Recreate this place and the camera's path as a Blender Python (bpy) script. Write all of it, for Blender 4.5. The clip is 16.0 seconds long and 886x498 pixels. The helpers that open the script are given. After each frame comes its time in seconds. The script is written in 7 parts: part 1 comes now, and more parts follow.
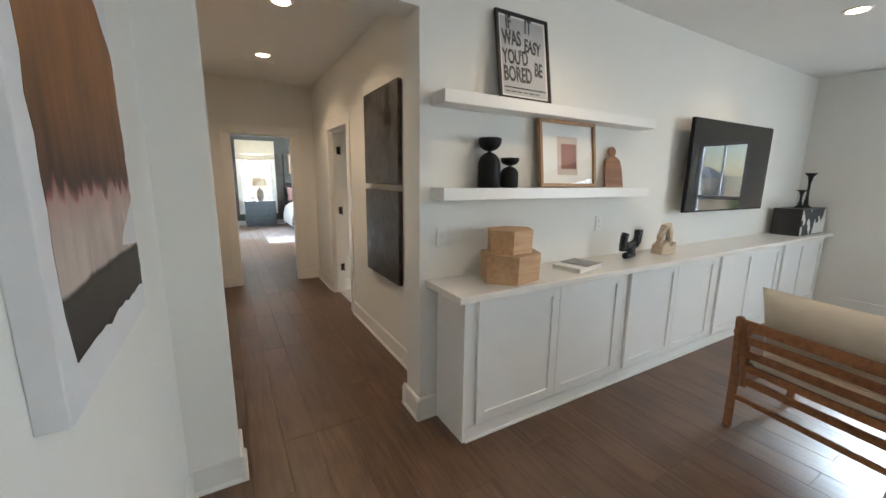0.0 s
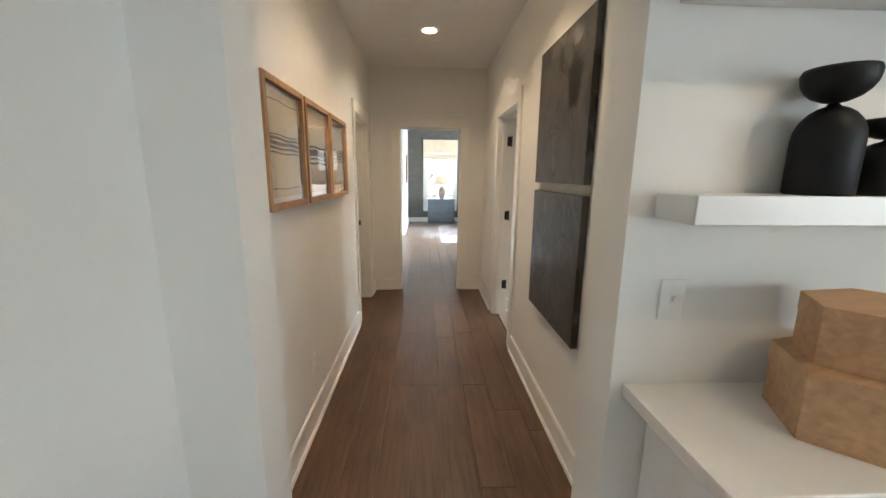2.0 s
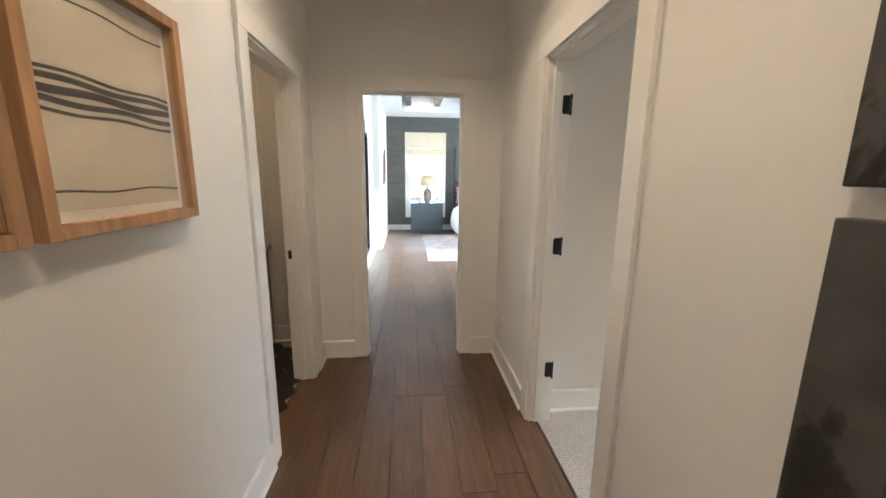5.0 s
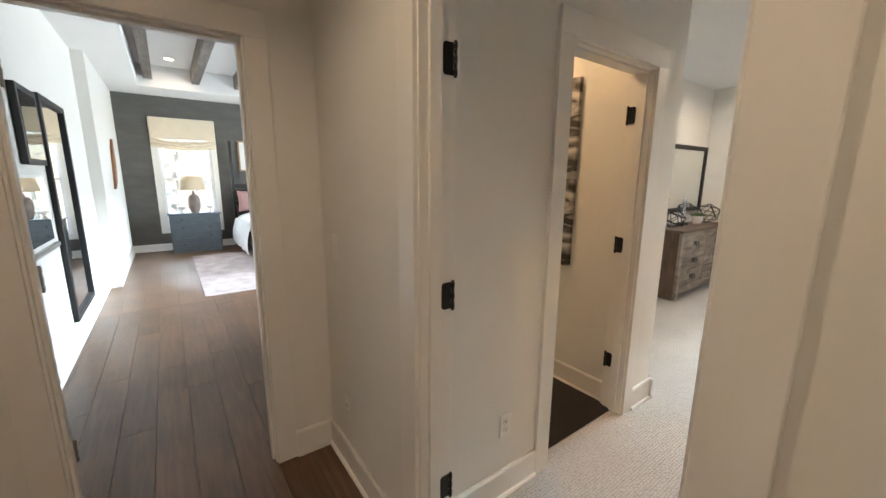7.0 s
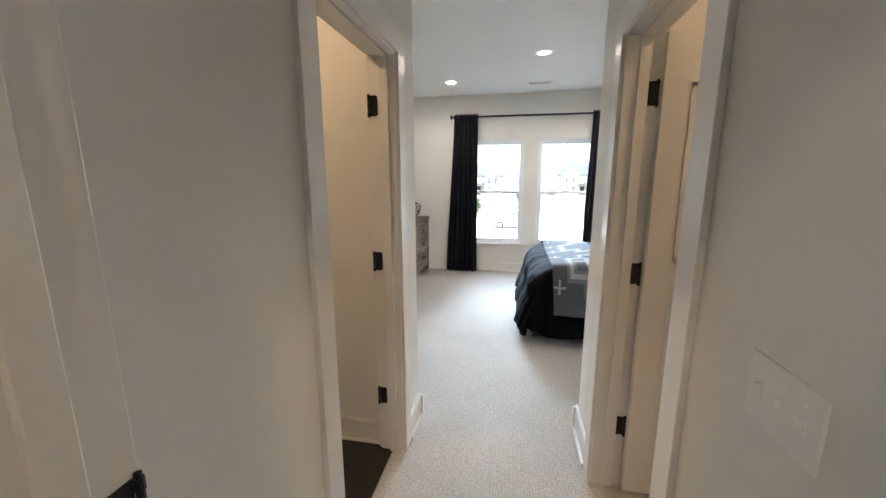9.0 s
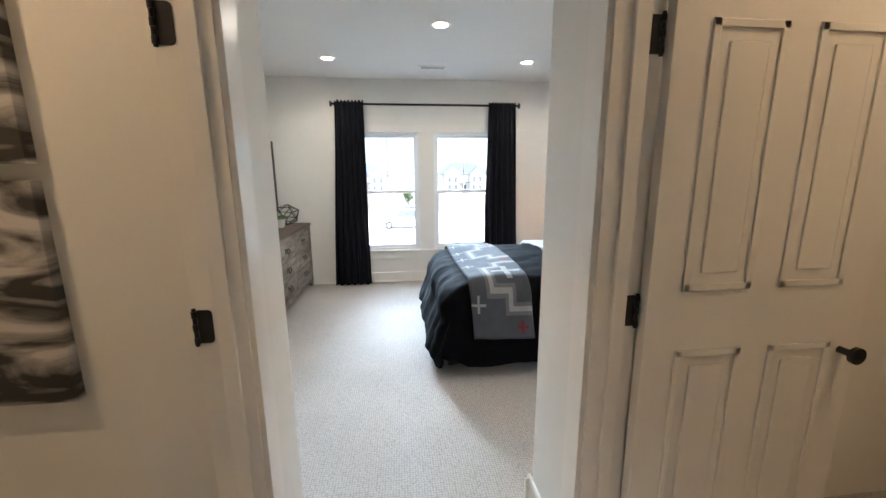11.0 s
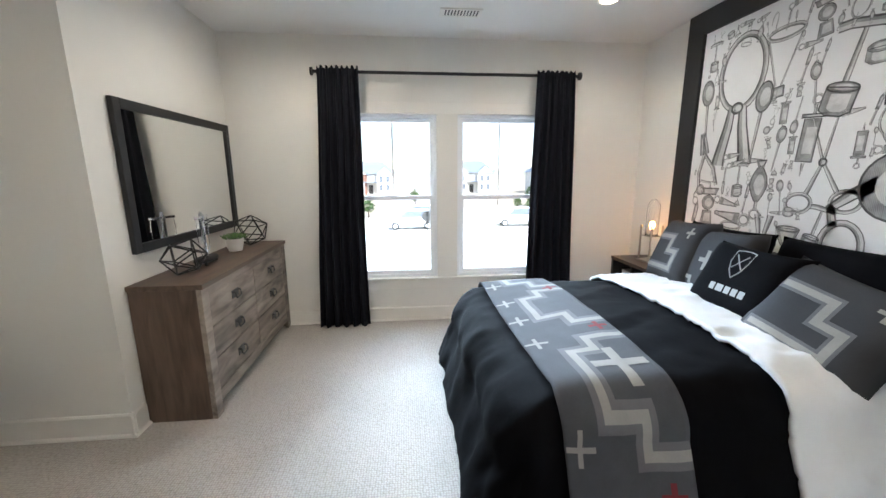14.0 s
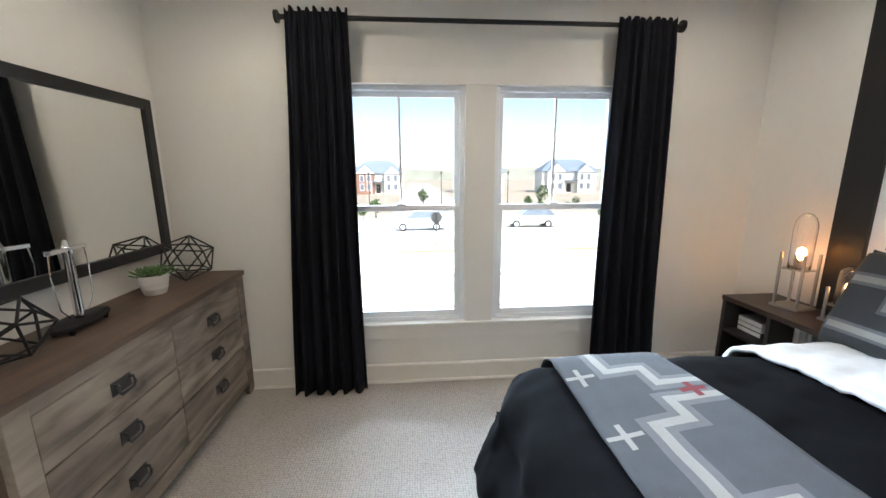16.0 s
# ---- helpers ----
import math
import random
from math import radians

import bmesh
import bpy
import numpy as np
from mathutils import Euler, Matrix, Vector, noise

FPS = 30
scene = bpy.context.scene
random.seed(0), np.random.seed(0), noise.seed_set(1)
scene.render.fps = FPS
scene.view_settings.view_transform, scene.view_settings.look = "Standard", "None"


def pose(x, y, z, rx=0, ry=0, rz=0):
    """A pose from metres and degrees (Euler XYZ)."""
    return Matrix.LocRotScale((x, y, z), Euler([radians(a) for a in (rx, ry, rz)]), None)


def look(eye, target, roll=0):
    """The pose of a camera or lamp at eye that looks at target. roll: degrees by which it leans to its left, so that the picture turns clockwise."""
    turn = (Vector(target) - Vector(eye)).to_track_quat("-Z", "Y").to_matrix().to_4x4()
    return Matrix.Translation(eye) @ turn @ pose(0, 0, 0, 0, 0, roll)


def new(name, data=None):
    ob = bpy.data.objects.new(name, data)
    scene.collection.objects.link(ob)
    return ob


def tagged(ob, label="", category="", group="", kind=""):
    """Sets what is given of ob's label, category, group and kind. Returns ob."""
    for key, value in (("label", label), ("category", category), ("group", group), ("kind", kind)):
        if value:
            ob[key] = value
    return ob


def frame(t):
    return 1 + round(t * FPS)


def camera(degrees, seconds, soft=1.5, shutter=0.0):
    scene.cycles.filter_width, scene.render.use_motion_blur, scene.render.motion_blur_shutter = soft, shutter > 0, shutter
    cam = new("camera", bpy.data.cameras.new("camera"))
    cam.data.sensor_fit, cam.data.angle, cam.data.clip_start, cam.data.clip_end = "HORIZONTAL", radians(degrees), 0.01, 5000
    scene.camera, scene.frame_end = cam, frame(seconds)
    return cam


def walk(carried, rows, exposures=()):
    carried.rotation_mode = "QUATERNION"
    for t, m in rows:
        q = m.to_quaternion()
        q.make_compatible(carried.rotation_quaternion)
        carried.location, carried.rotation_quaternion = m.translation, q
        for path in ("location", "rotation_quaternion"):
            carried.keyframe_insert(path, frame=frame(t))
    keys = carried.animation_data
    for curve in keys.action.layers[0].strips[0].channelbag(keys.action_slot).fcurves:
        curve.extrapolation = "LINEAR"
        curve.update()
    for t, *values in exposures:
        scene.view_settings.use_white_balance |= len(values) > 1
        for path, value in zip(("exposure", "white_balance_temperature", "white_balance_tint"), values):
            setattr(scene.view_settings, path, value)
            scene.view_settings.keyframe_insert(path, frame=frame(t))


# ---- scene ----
cam = camera(99.5, 16.0)
PATH = [
    (0, (0.423, 0.722, 1.479), (1.411, 2.422, 1.109), 0.7),
    (0.5, (0.558, 0.919, 1.477), (1.255, 2.755, 1.1), 0.7),
    (1, (0.695, 1.134, 1.477), (1.117, 3.051, 1.094), 0.5),
    (1.5, (0.787, 1.371, 1.467), (0.98, 3.324, 1.08), 0.5),
    (2, (0.843, 1.672, 1.466), (0.941, 3.632, 1.079), 0.6),
    (2.5, (0.876, 1.973, 1.455), (0.942, 3.934, 1.068), 0.6),
    (3, (0.902, 2.291, 1.474), (0.936, 4.253, 1.088), 0.6),
    (3.2, (0.902, 2.412, 1.479), (0.913, 4.375, 1.094), 0.6),
    (5.3, (0.864, 3.701, 1.436), (1.147, 5.643, 1.053), 0.6),
    (5.5, (0.856, 3.806, 1.439), (1.232, 5.734, 1.06), 0.7),
    (6, (0.848, 4.076, 1.446), (1.49, 5.932, 1.07), 0.7),
    (6.5, (0.896, 4.313, 1.448), (1.788, 6.063, 1.074), 0.5),
    (7, (0.967, 4.528, 1.453), (2.124, 6.116, 1.078), 0.4),
    (7.5, (1.039, 4.725, 1.467), (2.449, 6.09, 1.084), 0.3),
    (8, (1.123, 4.871, 1.469), (2.8, 5.894, 1.095), 0.2),
    (8.5, (1.24, 4.96, 1.468), (3.077, 5.656, 1.093), 0.1),
    (9, (1.377, 5.034, 1.478), (3.306, 5.399, 1.1), -0.1),
    (9.5, (1.524, 5.096, 1.474), (3.485, 5.204, 1.096), -0.1),
    (9.7, (1.592, 5.118, 1.473), (3.555, 5.153, 1.093), -0.1),
    (11.8, (2.466, 5.178, 1.445), (4.415, 4.933, 1.064), -0.6),
    (12, (2.559, 5.186, 1.46), (4.508, 4.958, 1.072), -0.5),
    (12.5, (2.82, 5.199, 1.467), (4.771, 5.0, 1.077), -0.3),
    (13, (3.076, 5.191, 1.458), (5.029, 4.999, 1.069), -0.4),
    (13.5, (3.338, 5.182, 1.464), (5.291, 4.992, 1.076), -0.3),
    (14, (3.597, 5.198, 1.462), (5.55, 5.014, 1.074), -0.3),
    (14.5, (3.882, 5.232, 1.461), (5.838, 5.06, 1.078), -0.3),
    (15, (4.171, 5.237, 1.462), (6.127, 5.07, 1.078), -0.2),
    (15.5, (4.473, 5.215, 1.477), (6.429, 5.06, 1.087), -0.2),
    (16, (4.772, 5.238, 1.469), (6.728, 5.093, 1.077), -0.3),
]
walk(cam, [(t, look(eye, target, roll)) for t, eye, target, roll in PATH],
     [(0, 1.58, 6650, 10), (1.5, 1.95, 6750, 10), (3.0, 1.5, 6350, 10), (5.5, 1.9, 6300, 10), (6.5, 1.65, 6700, 12), (7.9, 1.1, 6950, 12), (8.6, 1.25, 6400, 11), (9.5, 1.25, 6000, 10),
      (12.0, 1.2, 6000, 10), (13.0, 1.14, 6050, 10), (14.5, 1.15, 6100, 10), (16.0, 0.8, 6350, 10)])

# ---------------------------------------------------------------- light
world = bpy.data.worlds.new("world")
scene.world = world
world.use_nodes = True
wn = world.node_tree
sky = wn.nodes.new("ShaderNodeTexSky")
sky.sky_type = "NISHITA"
sky.sun_disc = False
sky.sun_elevation, sky.sun_rotation = radians(48), radians(250)
sky.air_density, sky.dust_density = 1.0, 0.6
wn.nodes["Background"].inputs["Strength"].default_value = 0.15
wn.links.new(sky.outputs[0], wn.nodes["Background"].inputs["Color"])
sun = new("sun", bpy.data.lights.new("sun", "SUN"))
sun.data.energy, sun.data.angle, sun.data.color = 5.0, radians(0.5), (1.0, 0.95, 0.86)
sun.matrix_world = look((0, 0, 0), (0.80, 0.30, -0.95))


# Added area lamps that boost the sky's light; none is a real fitting.
def fill_panel(name, eye, target, w, h, watts, color):
    lamp = new(name, bpy.data.lights.new(name, "AREA"))
    lamp.data.shape, lamp.data.size, lamp.data.size_y = "RECTANGLE", w, h
    lamp.data.energy, lamp.data.color = watts, color
    lamp.matrix_world = look(eye, target)
    return lamp


DAY = (0.68, 0.85, 1.0)
# Large unseen panel far outside and above the bedroom window's view.
fill_panel("bedroom_sky_fill", (42.0, 11.0, 15.5), (7.3, 4.81, 1.2), 28, 9, 44000, DAY)
# Added fill lamp at an unseen opening in the living room's far wall.
fill_panel("living_side_fill", (6.66, -1.8, 1.45), (0, -1.2, 1.1), 2.4, 1.7, 34, DAY)
# Unseen panel outdoors, above the main bedroom's end window.
fill_panel("main_sky_fill", (1.33, 15.7, 3.7), (1.33, 13.6, 1.2), 2.0, 1.0, 330, DAY)
# Added fill lamp indoors, before an unseen opening in the right wall.
fill_panel("main_side_fill", (4.6, 10.5, 1.5), (0, 10.0, 0.9), 3.0, 1.7, 60, DAY)

# ---------------------------------------------------------------- materials


def nodes_of(name):
    m = bpy.data.materials.new(name)
    m.use_nodes = True
    return m, m.node_tree, m.node_tree.nodes["Principled BSDF"]


def mat(name, color, rough=0.5, metal=0.0, vary=0.12, scale=6.0, bump=0.0, bscale=120.0, spec=0.5, each=0.0, stretch=(1, 1, 1)):
    """A plain procedural surface: colour varied at two scales, optional relief and per-object change."""
    m, nt, p = nodes_of(name)
    N, L = nt.nodes, nt.links
    tc = N.new("ShaderNodeTexCoord")
    mp = N.new("ShaderNodeMapping")
    mp.inputs["Scale"].default_value = stretch
    L.new(tc.outputs["Object"], mp.inputs["Vector"])
    n1 = N.new("ShaderNodeTexNoise")
    n1.inputs["Scale"].default_value, n1.inputs["Detail"].default_value = scale, 5
    L.new(mp.outputs[0], n1.inputs["Vector"])
    n2 = N.new("ShaderNodeTexNoise")
    n2.inputs["Scale"].default_value, n2.inputs["Detail"].default_value = scale * 9, 3
    L.new(mp.outputs[0], n2.inputs["Vector"])
    add = N.new("ShaderNodeMath")
    add.operation = "MULTIPLY_ADD"
    add.inputs[1].default_value = 0.4
    L.new(n2.outputs[0], add.inputs[0])
    L.new(n1.outputs[0], add.inputs[2])
    val = N.new("ShaderNodeMapRange")
    val.inputs["From Min"].default_value, val.inputs["From Max"].default_value = 0.4, 1.0
    val.inputs["To Min"].default_value, val.inputs["To Max"].default_value = 1 - vary, 1 + vary
    L.new(add.outputs[0], val.inputs["Value"])
    last = val.outputs[0]
    if each:
        oi = N.new("ShaderNodeObjectInfo")
        r = N.new("ShaderNodeMapRange")
        r.inputs["To Min"].default_value, r.inputs["To Max"].default_value = 1 - each, 1 + each
        L.new(oi.outputs["Random"], r.inputs["Value"])
        mul = N.new("ShaderNodeMath")
        mul.operation = "MULTIPLY"
        L.new(last, mul.inputs[0])
        L.new(r.outputs[0], mul.inputs[1])
        last = mul.outputs[0]
    vm = N.new("ShaderNodeVectorMath")
    vm.operation = "SCALE"
    vm.inputs[0].default_value = color
    L.new(last, vm.inputs["Scale"])
    L.new(vm.outputs[0], p.inputs["Base Color"])
    p.inputs["Roughness"].default_value, p.inputs["Metallic"].default_value = rough, metal
    p.inputs["Specular IOR Level"].default_value = spec
    if bump:
        nb = N.new("ShaderNodeTexNoise")
        nb.inputs["Scale"].default_value, nb.inputs["Detail"].default_value = bscale, 4
        L.new(mp.outputs[0], nb.inputs["Vector"])
        bp = N.new("ShaderNodeBump")
        bp.inputs["Strength"].default_value, bp.inputs["Distance"].default_value = bump, 0.004
        L.new(nb.outputs[0], bp.inputs["Height"])
        L.new(bp.outputs[0], p.inputs["Normal"])
    return m


def emitter(name, color, strength):
    m, nt, p = nodes_of(name)
    p.inputs["Base Color"].default_value = (*color, 1)
    p.inputs["Emission Color"].default_value = (*color, 1)
    p.inputs["Emission Strength"].default_value = strength
    return m


def glass(name, tint=(1, 1, 1), rough=0.0):
    m, nt, p = nodes_of(name)
    p.inputs["Base Color"].default_value = (*tint, 1)
    p.inputs["Roughness"].default_value = rough
    p.inputs["Transmission Weight"].default_value = 1
    p.inputs["IOR"].default_value = 1.45
    return m


WALL = mat("wall_paint", (0.783, 0.765, 0.722), 0.75, vary=0.02, scale=1.5, bump=0.05, bscale=260)
TRIM = mat("trim_paint", (0.80, 0.775, 0.73), 0.28, vary=0.015, scale=3)
CEIL = mat("ceiling_paint", (0.80, 0.79, 0.77), 0.85, vary=0.02, scale=2, bump=0.05, bscale=200)
WHITE = mat("white_lacquer", (0.83, 0.81, 0.78), 0.3, vary=0.015, scale=4)
VINYL = mat("white_vinyl", (0.85, 0.86, 0.88), 0.35, vary=0.01)
BLACK = mat("black_metal", (0.012, 0.012, 0.013), 0.35, 0.3, vary=0.2, spec=0.5)
BLACKWOOD = mat("black_wood", (0.016, 0.014, 0.014), 0.4, vary=0.3, scale=8, stretch=(1, 1, 6))
PLASTIC = mat("white_plastic", (0.82, 0.80, 0.76), 0.35, vary=0.01)
GLASS = glass("clear_glass")

# ---------------------------------------------------------------- building helpers


def box(bm, x0, y0, z0, x1, y1, z1, bevel=0.0, seg=2):
    r = bmesh.ops.create_cube(bm, size=1)
    bmesh.ops.scale(bm, vec=(x1 - x0, y1 - y0, z1 - z0), verts=r["verts"])
    bmesh.ops.translate(bm, vec=((x0 + x1) / 2, (y0 + y1) / 2, (z0 + z1) / 2), verts=r["verts"])
    if bevel:
        es = list({e for v in r["verts"] for e in v.link_edges})
        bmesh.ops.bevel(bm, geom=es, offset=bevel, segments=seg, affect="EDGES", profile=0.5)


def boxes(*args, bevel=0.0):
    bm = bmesh.new()
    for a in args:
        box(bm, *a, bevel=bevel)
    return bm


def cyl(bm, p, q, r, r2=None, seg=20, caps=True):
    p, q = Vector(p), Vector(q)
    d = q - p
    res = bmesh.ops.create_cone(bm, cap_ends=caps, segments=seg, radius1=r, radius2=r if r2 is None else r2, depth=d.length)
    m = Matrix.Translation((p + q) / 2) @ d.to_track_quat("Z", "Y").to_matrix().to_4x4()
    bmesh.ops.transform(bm, matrix=m, verts=res["verts"])


def lathe(bm, prof, at=(0, 0, 0), seg=32):
    rings = []
    for r, z in prof:
        rings.append([bm.verts.new((at[0] + r * math.cos(2 * math.pi * i / seg), at[1] + r * math.sin(2 * math.pi * i / seg), at[2] + z)) for i in range(seg)])
    for a, b in zip(rings, rings[1:]):
        for i in range(seg):
            bm.faces.new((a[i], a[(i + 1) % seg], b[(i + 1) % seg], b[i]))
    bm.faces.new(rings[0][::-1])
    bm.faces.new(rings[-1])


def prism(bm, pts, axis, a, b):
    """An outline of (u, v) pushed from a to b along an axis."""
    def at(u, v, w):
        return {"x": (w, u, v), "y": (u, w, v), "z": (u, v, w)}[axis]
    lo = [bm.verts.new(at(u, v, a)) for u, v in pts]
    hi = [bm.verts.new(at(u, v, b)) for u, v in pts]
    n = len(pts)
    fs = [bm.faces.new(lo), bm.faces.new(hi)]
    for i in range(n):
        fs.append(bm.faces.new((lo[i], lo[(i + 1) % n], hi[(i + 1) % n], hi[i])))
    bmesh.ops.recalc_face_normals(bm, faces=fs)


def tube(bm, pts, r, seg=8, closed=False):
    """A round bar that follows points."""
    pts = [Vector(p) for p in pts]
    n = len(pts)
    rings = []
    up = Vector((0.13, 0.27, 0.95)).normalized()
    for i, p in enumerate(pts):
        a = pts[i - 1] if (i or closed) else p
        b = pts[(i + 1) % n] if (i < n - 1 or closed) else p
        d = (b - a).normalized()
        u = d.cross(up)
        u = u.normalized() if u.length > 1e-4 else Vector((1, 0, 0))
        v = d.cross(u).normalized()
        rings.append([bm.verts.new(p + r * (math.cos(2 * math.pi * k / seg) * u + math.sin(2 * math.pi * k / seg) * v)) for k in range(seg)])
    for i in range(n if closed else n - 1):
        a, b = rings[i], rings[(i + 1) % n]
        for k in range(seg):
            bm.faces.new((a[k], a[(k + 1) % seg], b[(k + 1) % seg], b[k]))
    if not closed:
        bm.faces.new(rings[0][::-1])
        bm.faces.new(rings[-1])
    bmesh.ops.recalc_face_normals(bm, faces=bm.faces[:])


def grid(bm, nu, nv, f):
    """A sheet of nu x nv cells through f(u, v), u and v from 0 to 1."""
    vs = [[bm.verts.new(f(i / nu, j / nv)) for j in range(nv + 1)] for i in range(nu + 1)]
    for i in range(nu):
        for j in range(nv):
            bm.faces.new((vs[i][j], vs[i + 1][j], vs[i + 1][j + 1], vs[i][j + 1]))
    return vs


def mesh_ob(name, bm, material, smooth=False):
    me = bpy.data.meshes.new(name)
    bmesh.ops.recalc_face_normals(bm, faces=bm.faces[:])
    bm.to_mesh(me)
    bm.free()
    me.materials.append(material)
    if smooth:
        me.shade_smooth()
    return new(name, me)


def thing(name, at, label, category, group="", rz=0):
    ob = new(name)
    ob.empty_display_size = 0.1
    ob.matrix_world = pose(*at, 0, 0, rz)
    return tagged(ob, label, category, group)


def part(name, bm, material, parent, label="", smooth=False):
    ob = mesh_ob(name, bm, material, smooth)
    ob.parent = parent
    return tagged(ob, label)


def structure(name, bm, material, label="", category="", smooth=False):
    return tagged(mesh_ob(name, bm, material, smooth), label, category, kind="structure")


def solid(name, bm, material, label, category, group="", smooth=False, at=(0, 0, 0), rz=0):
    ob = tagged(mesh_ob(name, bm, material, smooth), label, category, group)
    ob.matrix_world = pose(*at, 0, 0, rz)
    return ob


def wall(name, axis, a, b, u0, u1, z0, z1, holes=(), material=None, label="cream painted plaster wall"):
    """A wall between a and b across its axis, from u0 to u1 along, with holes (u0, u1, z0, z1) through it."""
    bm = bmesh.new()

    def put(p, q, r, s):
        if q - p > 1e-4 and s - r > 1e-4:
            box(bm, *((p, a, r, q, b, s) if axis == "y" else (a, p, r, b, q, s)))
    cur = u0
    for h0, h1, k0, k1 in sorted(holes):
        put(cur, h0, z0, z1)
        put(h0, h1, z0, k0)
        put(h0, h1, k1, z1)
        cur = h1
    put(cur, u1, z0, z1)
    return structure(name, bm, material or WALL, label, "wall")


# ---------------------------------------------------------------- plan
CH, CL, CB, CM = 2.70, 2.70, 2.675, 2.90      # ceilings: hall, living room, bedroom, main bedroom
HL, HR, HE = 0.190, 1.58, 6.40               # hall: side walls and end wall
LW, SW, FX = 0.175, 2.62, 6.70               # living room: left wall, wall of the shelves, far wall
WX, AY, DY = 7.27, 2.88, 6.79                # bedroom: window wall, accent wall, dresser wall
CN, CS = 5.585, 4.62                         # bedroom passage: its two side walls
BX, BB, NX, NY = 3.49, 3.445, 5.675, 7.98    # bedroom's door side by the closet and by the bath, nook
HX = HR + 0.12
DT = 2.03                                    # height of the door openings
PE, PX = 6.75, 0.085                         # powder room: end wall, hall side
ML, MR, MY = 0.21, 4.70, 13.60               # main bedroom
D1, D2, D3, D4, D5 = (0.530, 1.290), (4.708, 5.502), (5.32, 6.08), (2.39, 3.125), (2.36, 3.09)
W1, W2, WZ0, WZ1 = (4.907, 5.750), (3.867, 4.710), 0.45, 2.018

wall("wall_living_left", "x", LW - 0.12, LW, -4.0, SW, 0, 3.0)
wall("wall_shelves", "y", SW, 2.80, LW - 0.12, FX + 0.12, 0, 3.0, [(0.387, 1.37, 0, 2.345)])
# The wide first opening is unseen, added for the side fill lamp.
wall("wall_living_far", "x", FX, FX + 0.12, -4.0, SW, 0, 3.0, [(-3.0, -0.6, 0.62, 2.3), (0.95, 1.62, 0.62, 2.05)])
# Unseen wall, left without windows to keep the sun off the floor.
wall("wall_living_back", "y", -4.12, -4.0, LW - 0.12, FX + 0.12, 0, 3.0)
wall("wall_hall_left", "x", HL - 0.12, HL, 2.80, HE, 0, 3.0, [(*D3, 0, DT)])
wall("wall_hall_right", "x", HR, HX, 2.80, HE, 0, 3.0, [(*D2, 0, DT)])
wall("wall_hall_end", "y", HE, HE + 0.12, HL - 0.12, HX, 0, 3.2, [(*D1, 0, DT)])
wall("wall_passage_bath", "y", CN, CN + 0.12, HX, BB, 0, 3.0, [(*D4, 0, DT)])
wall("wall_passage_closet", "y", CS - 0.12, CS, HX, BX, 0, 3.0, [(*D5, 0, DT)])
wall("wall_bedroom_door_side_bath", "x", BB - 0.12, BB, CN + 0.12, NY, 0, 3.0)
wall("wall_bedroom_door_side_closet", "x", BX - 0.12, BX, AY, CS - 0.12, 0, 3.0)
wall("wall_accent", "y", AY - 0.075, AY, HX, WX + 0.15, 0, 3.0)
wall("wall_dresser", "y", DY, DY + 0.12, NX, WX + 0.15, 0, 3.0)
wall("wall_nook_side", "x", NX, NX + 0.12, DY + 0.12, NY, 0, 3.0)
wall("wall_nook_back", "y", NY, NY + 0.12, HX, NX + 0.12, 0, 3.0)
wall("wall_window", "x", WX, WX + 0.15, AY, DY, 0, 3.0, [(*W2, WZ0, WZ1), (*W1, WZ0, WZ1)])
wall("wall_bath_side", "x", 3.165, 3.285, CN + 0.12, NY, 0, 3.0)
wall("wall_powder_end", "y", PE, PE + 0.1, -1.2, PX, 0, 3.0)
wall("wall_powder_side", "x", -1.0, -0.88, 4.6, PE, 0, 3.0)
wall("wall_powder_near", "y", 4.6, 4.72, -0.88, PX, 0, 3.0)
wall("wall_main_left", "x", ML - 0.12, ML, HE + 0.12, 10.92, 0, 3.3)
wall("wall_main_left_far", "x", ML - 0.12, 0.33, 10.92, MY, 0, 3.3)
# The opening here is unseen, added for the main bedroom's side fill lamp.
wall("wall_main_right", "x", MR, MR + 0.12, 8.0, MY, 0, 3.3, [(9.0, 12.0, 0.6, 2.3)])
wall("wall_main_near", "y", 8.12, 8.24, HX + 0.12, MR, 0, 3.3)
wall("wall_main_near_side", "x", HX, HX + 0.12, HE + 0.12, 8.24, 0, 3.3)

# floors and ceilings
structure("floor_base", boxes((-2.2, -4.2, -0.35, 7.4, 14.0, -0.03)), mat("subfloor", (0.12, 0.09, 0.07), 0.8), "plain sub-floor under the boards", "floor")
structure("ceiling_hall", boxes((HL, 2.80, CH, HR, HE, CH + 0.1)), CEIL, "cream painted flat ceiling", "ceiling")
structure("ceiling_living", boxes((LW, -4.0, CL, FX, SW, CL + 0.1)), CEIL, "cream painted flat ceiling", "ceiling")
structure("ceiling_bedroom", boxes((HX, AY, CB, WX, NY, CB + 0.1)), CEIL, "white painted flat ceiling", "ceiling")
structure("ceiling_powder", boxes((-0.88, 4.72, CH, PX, PE, CH + 0.1)), CEIL, "cream painted flat ceiling", "ceiling")
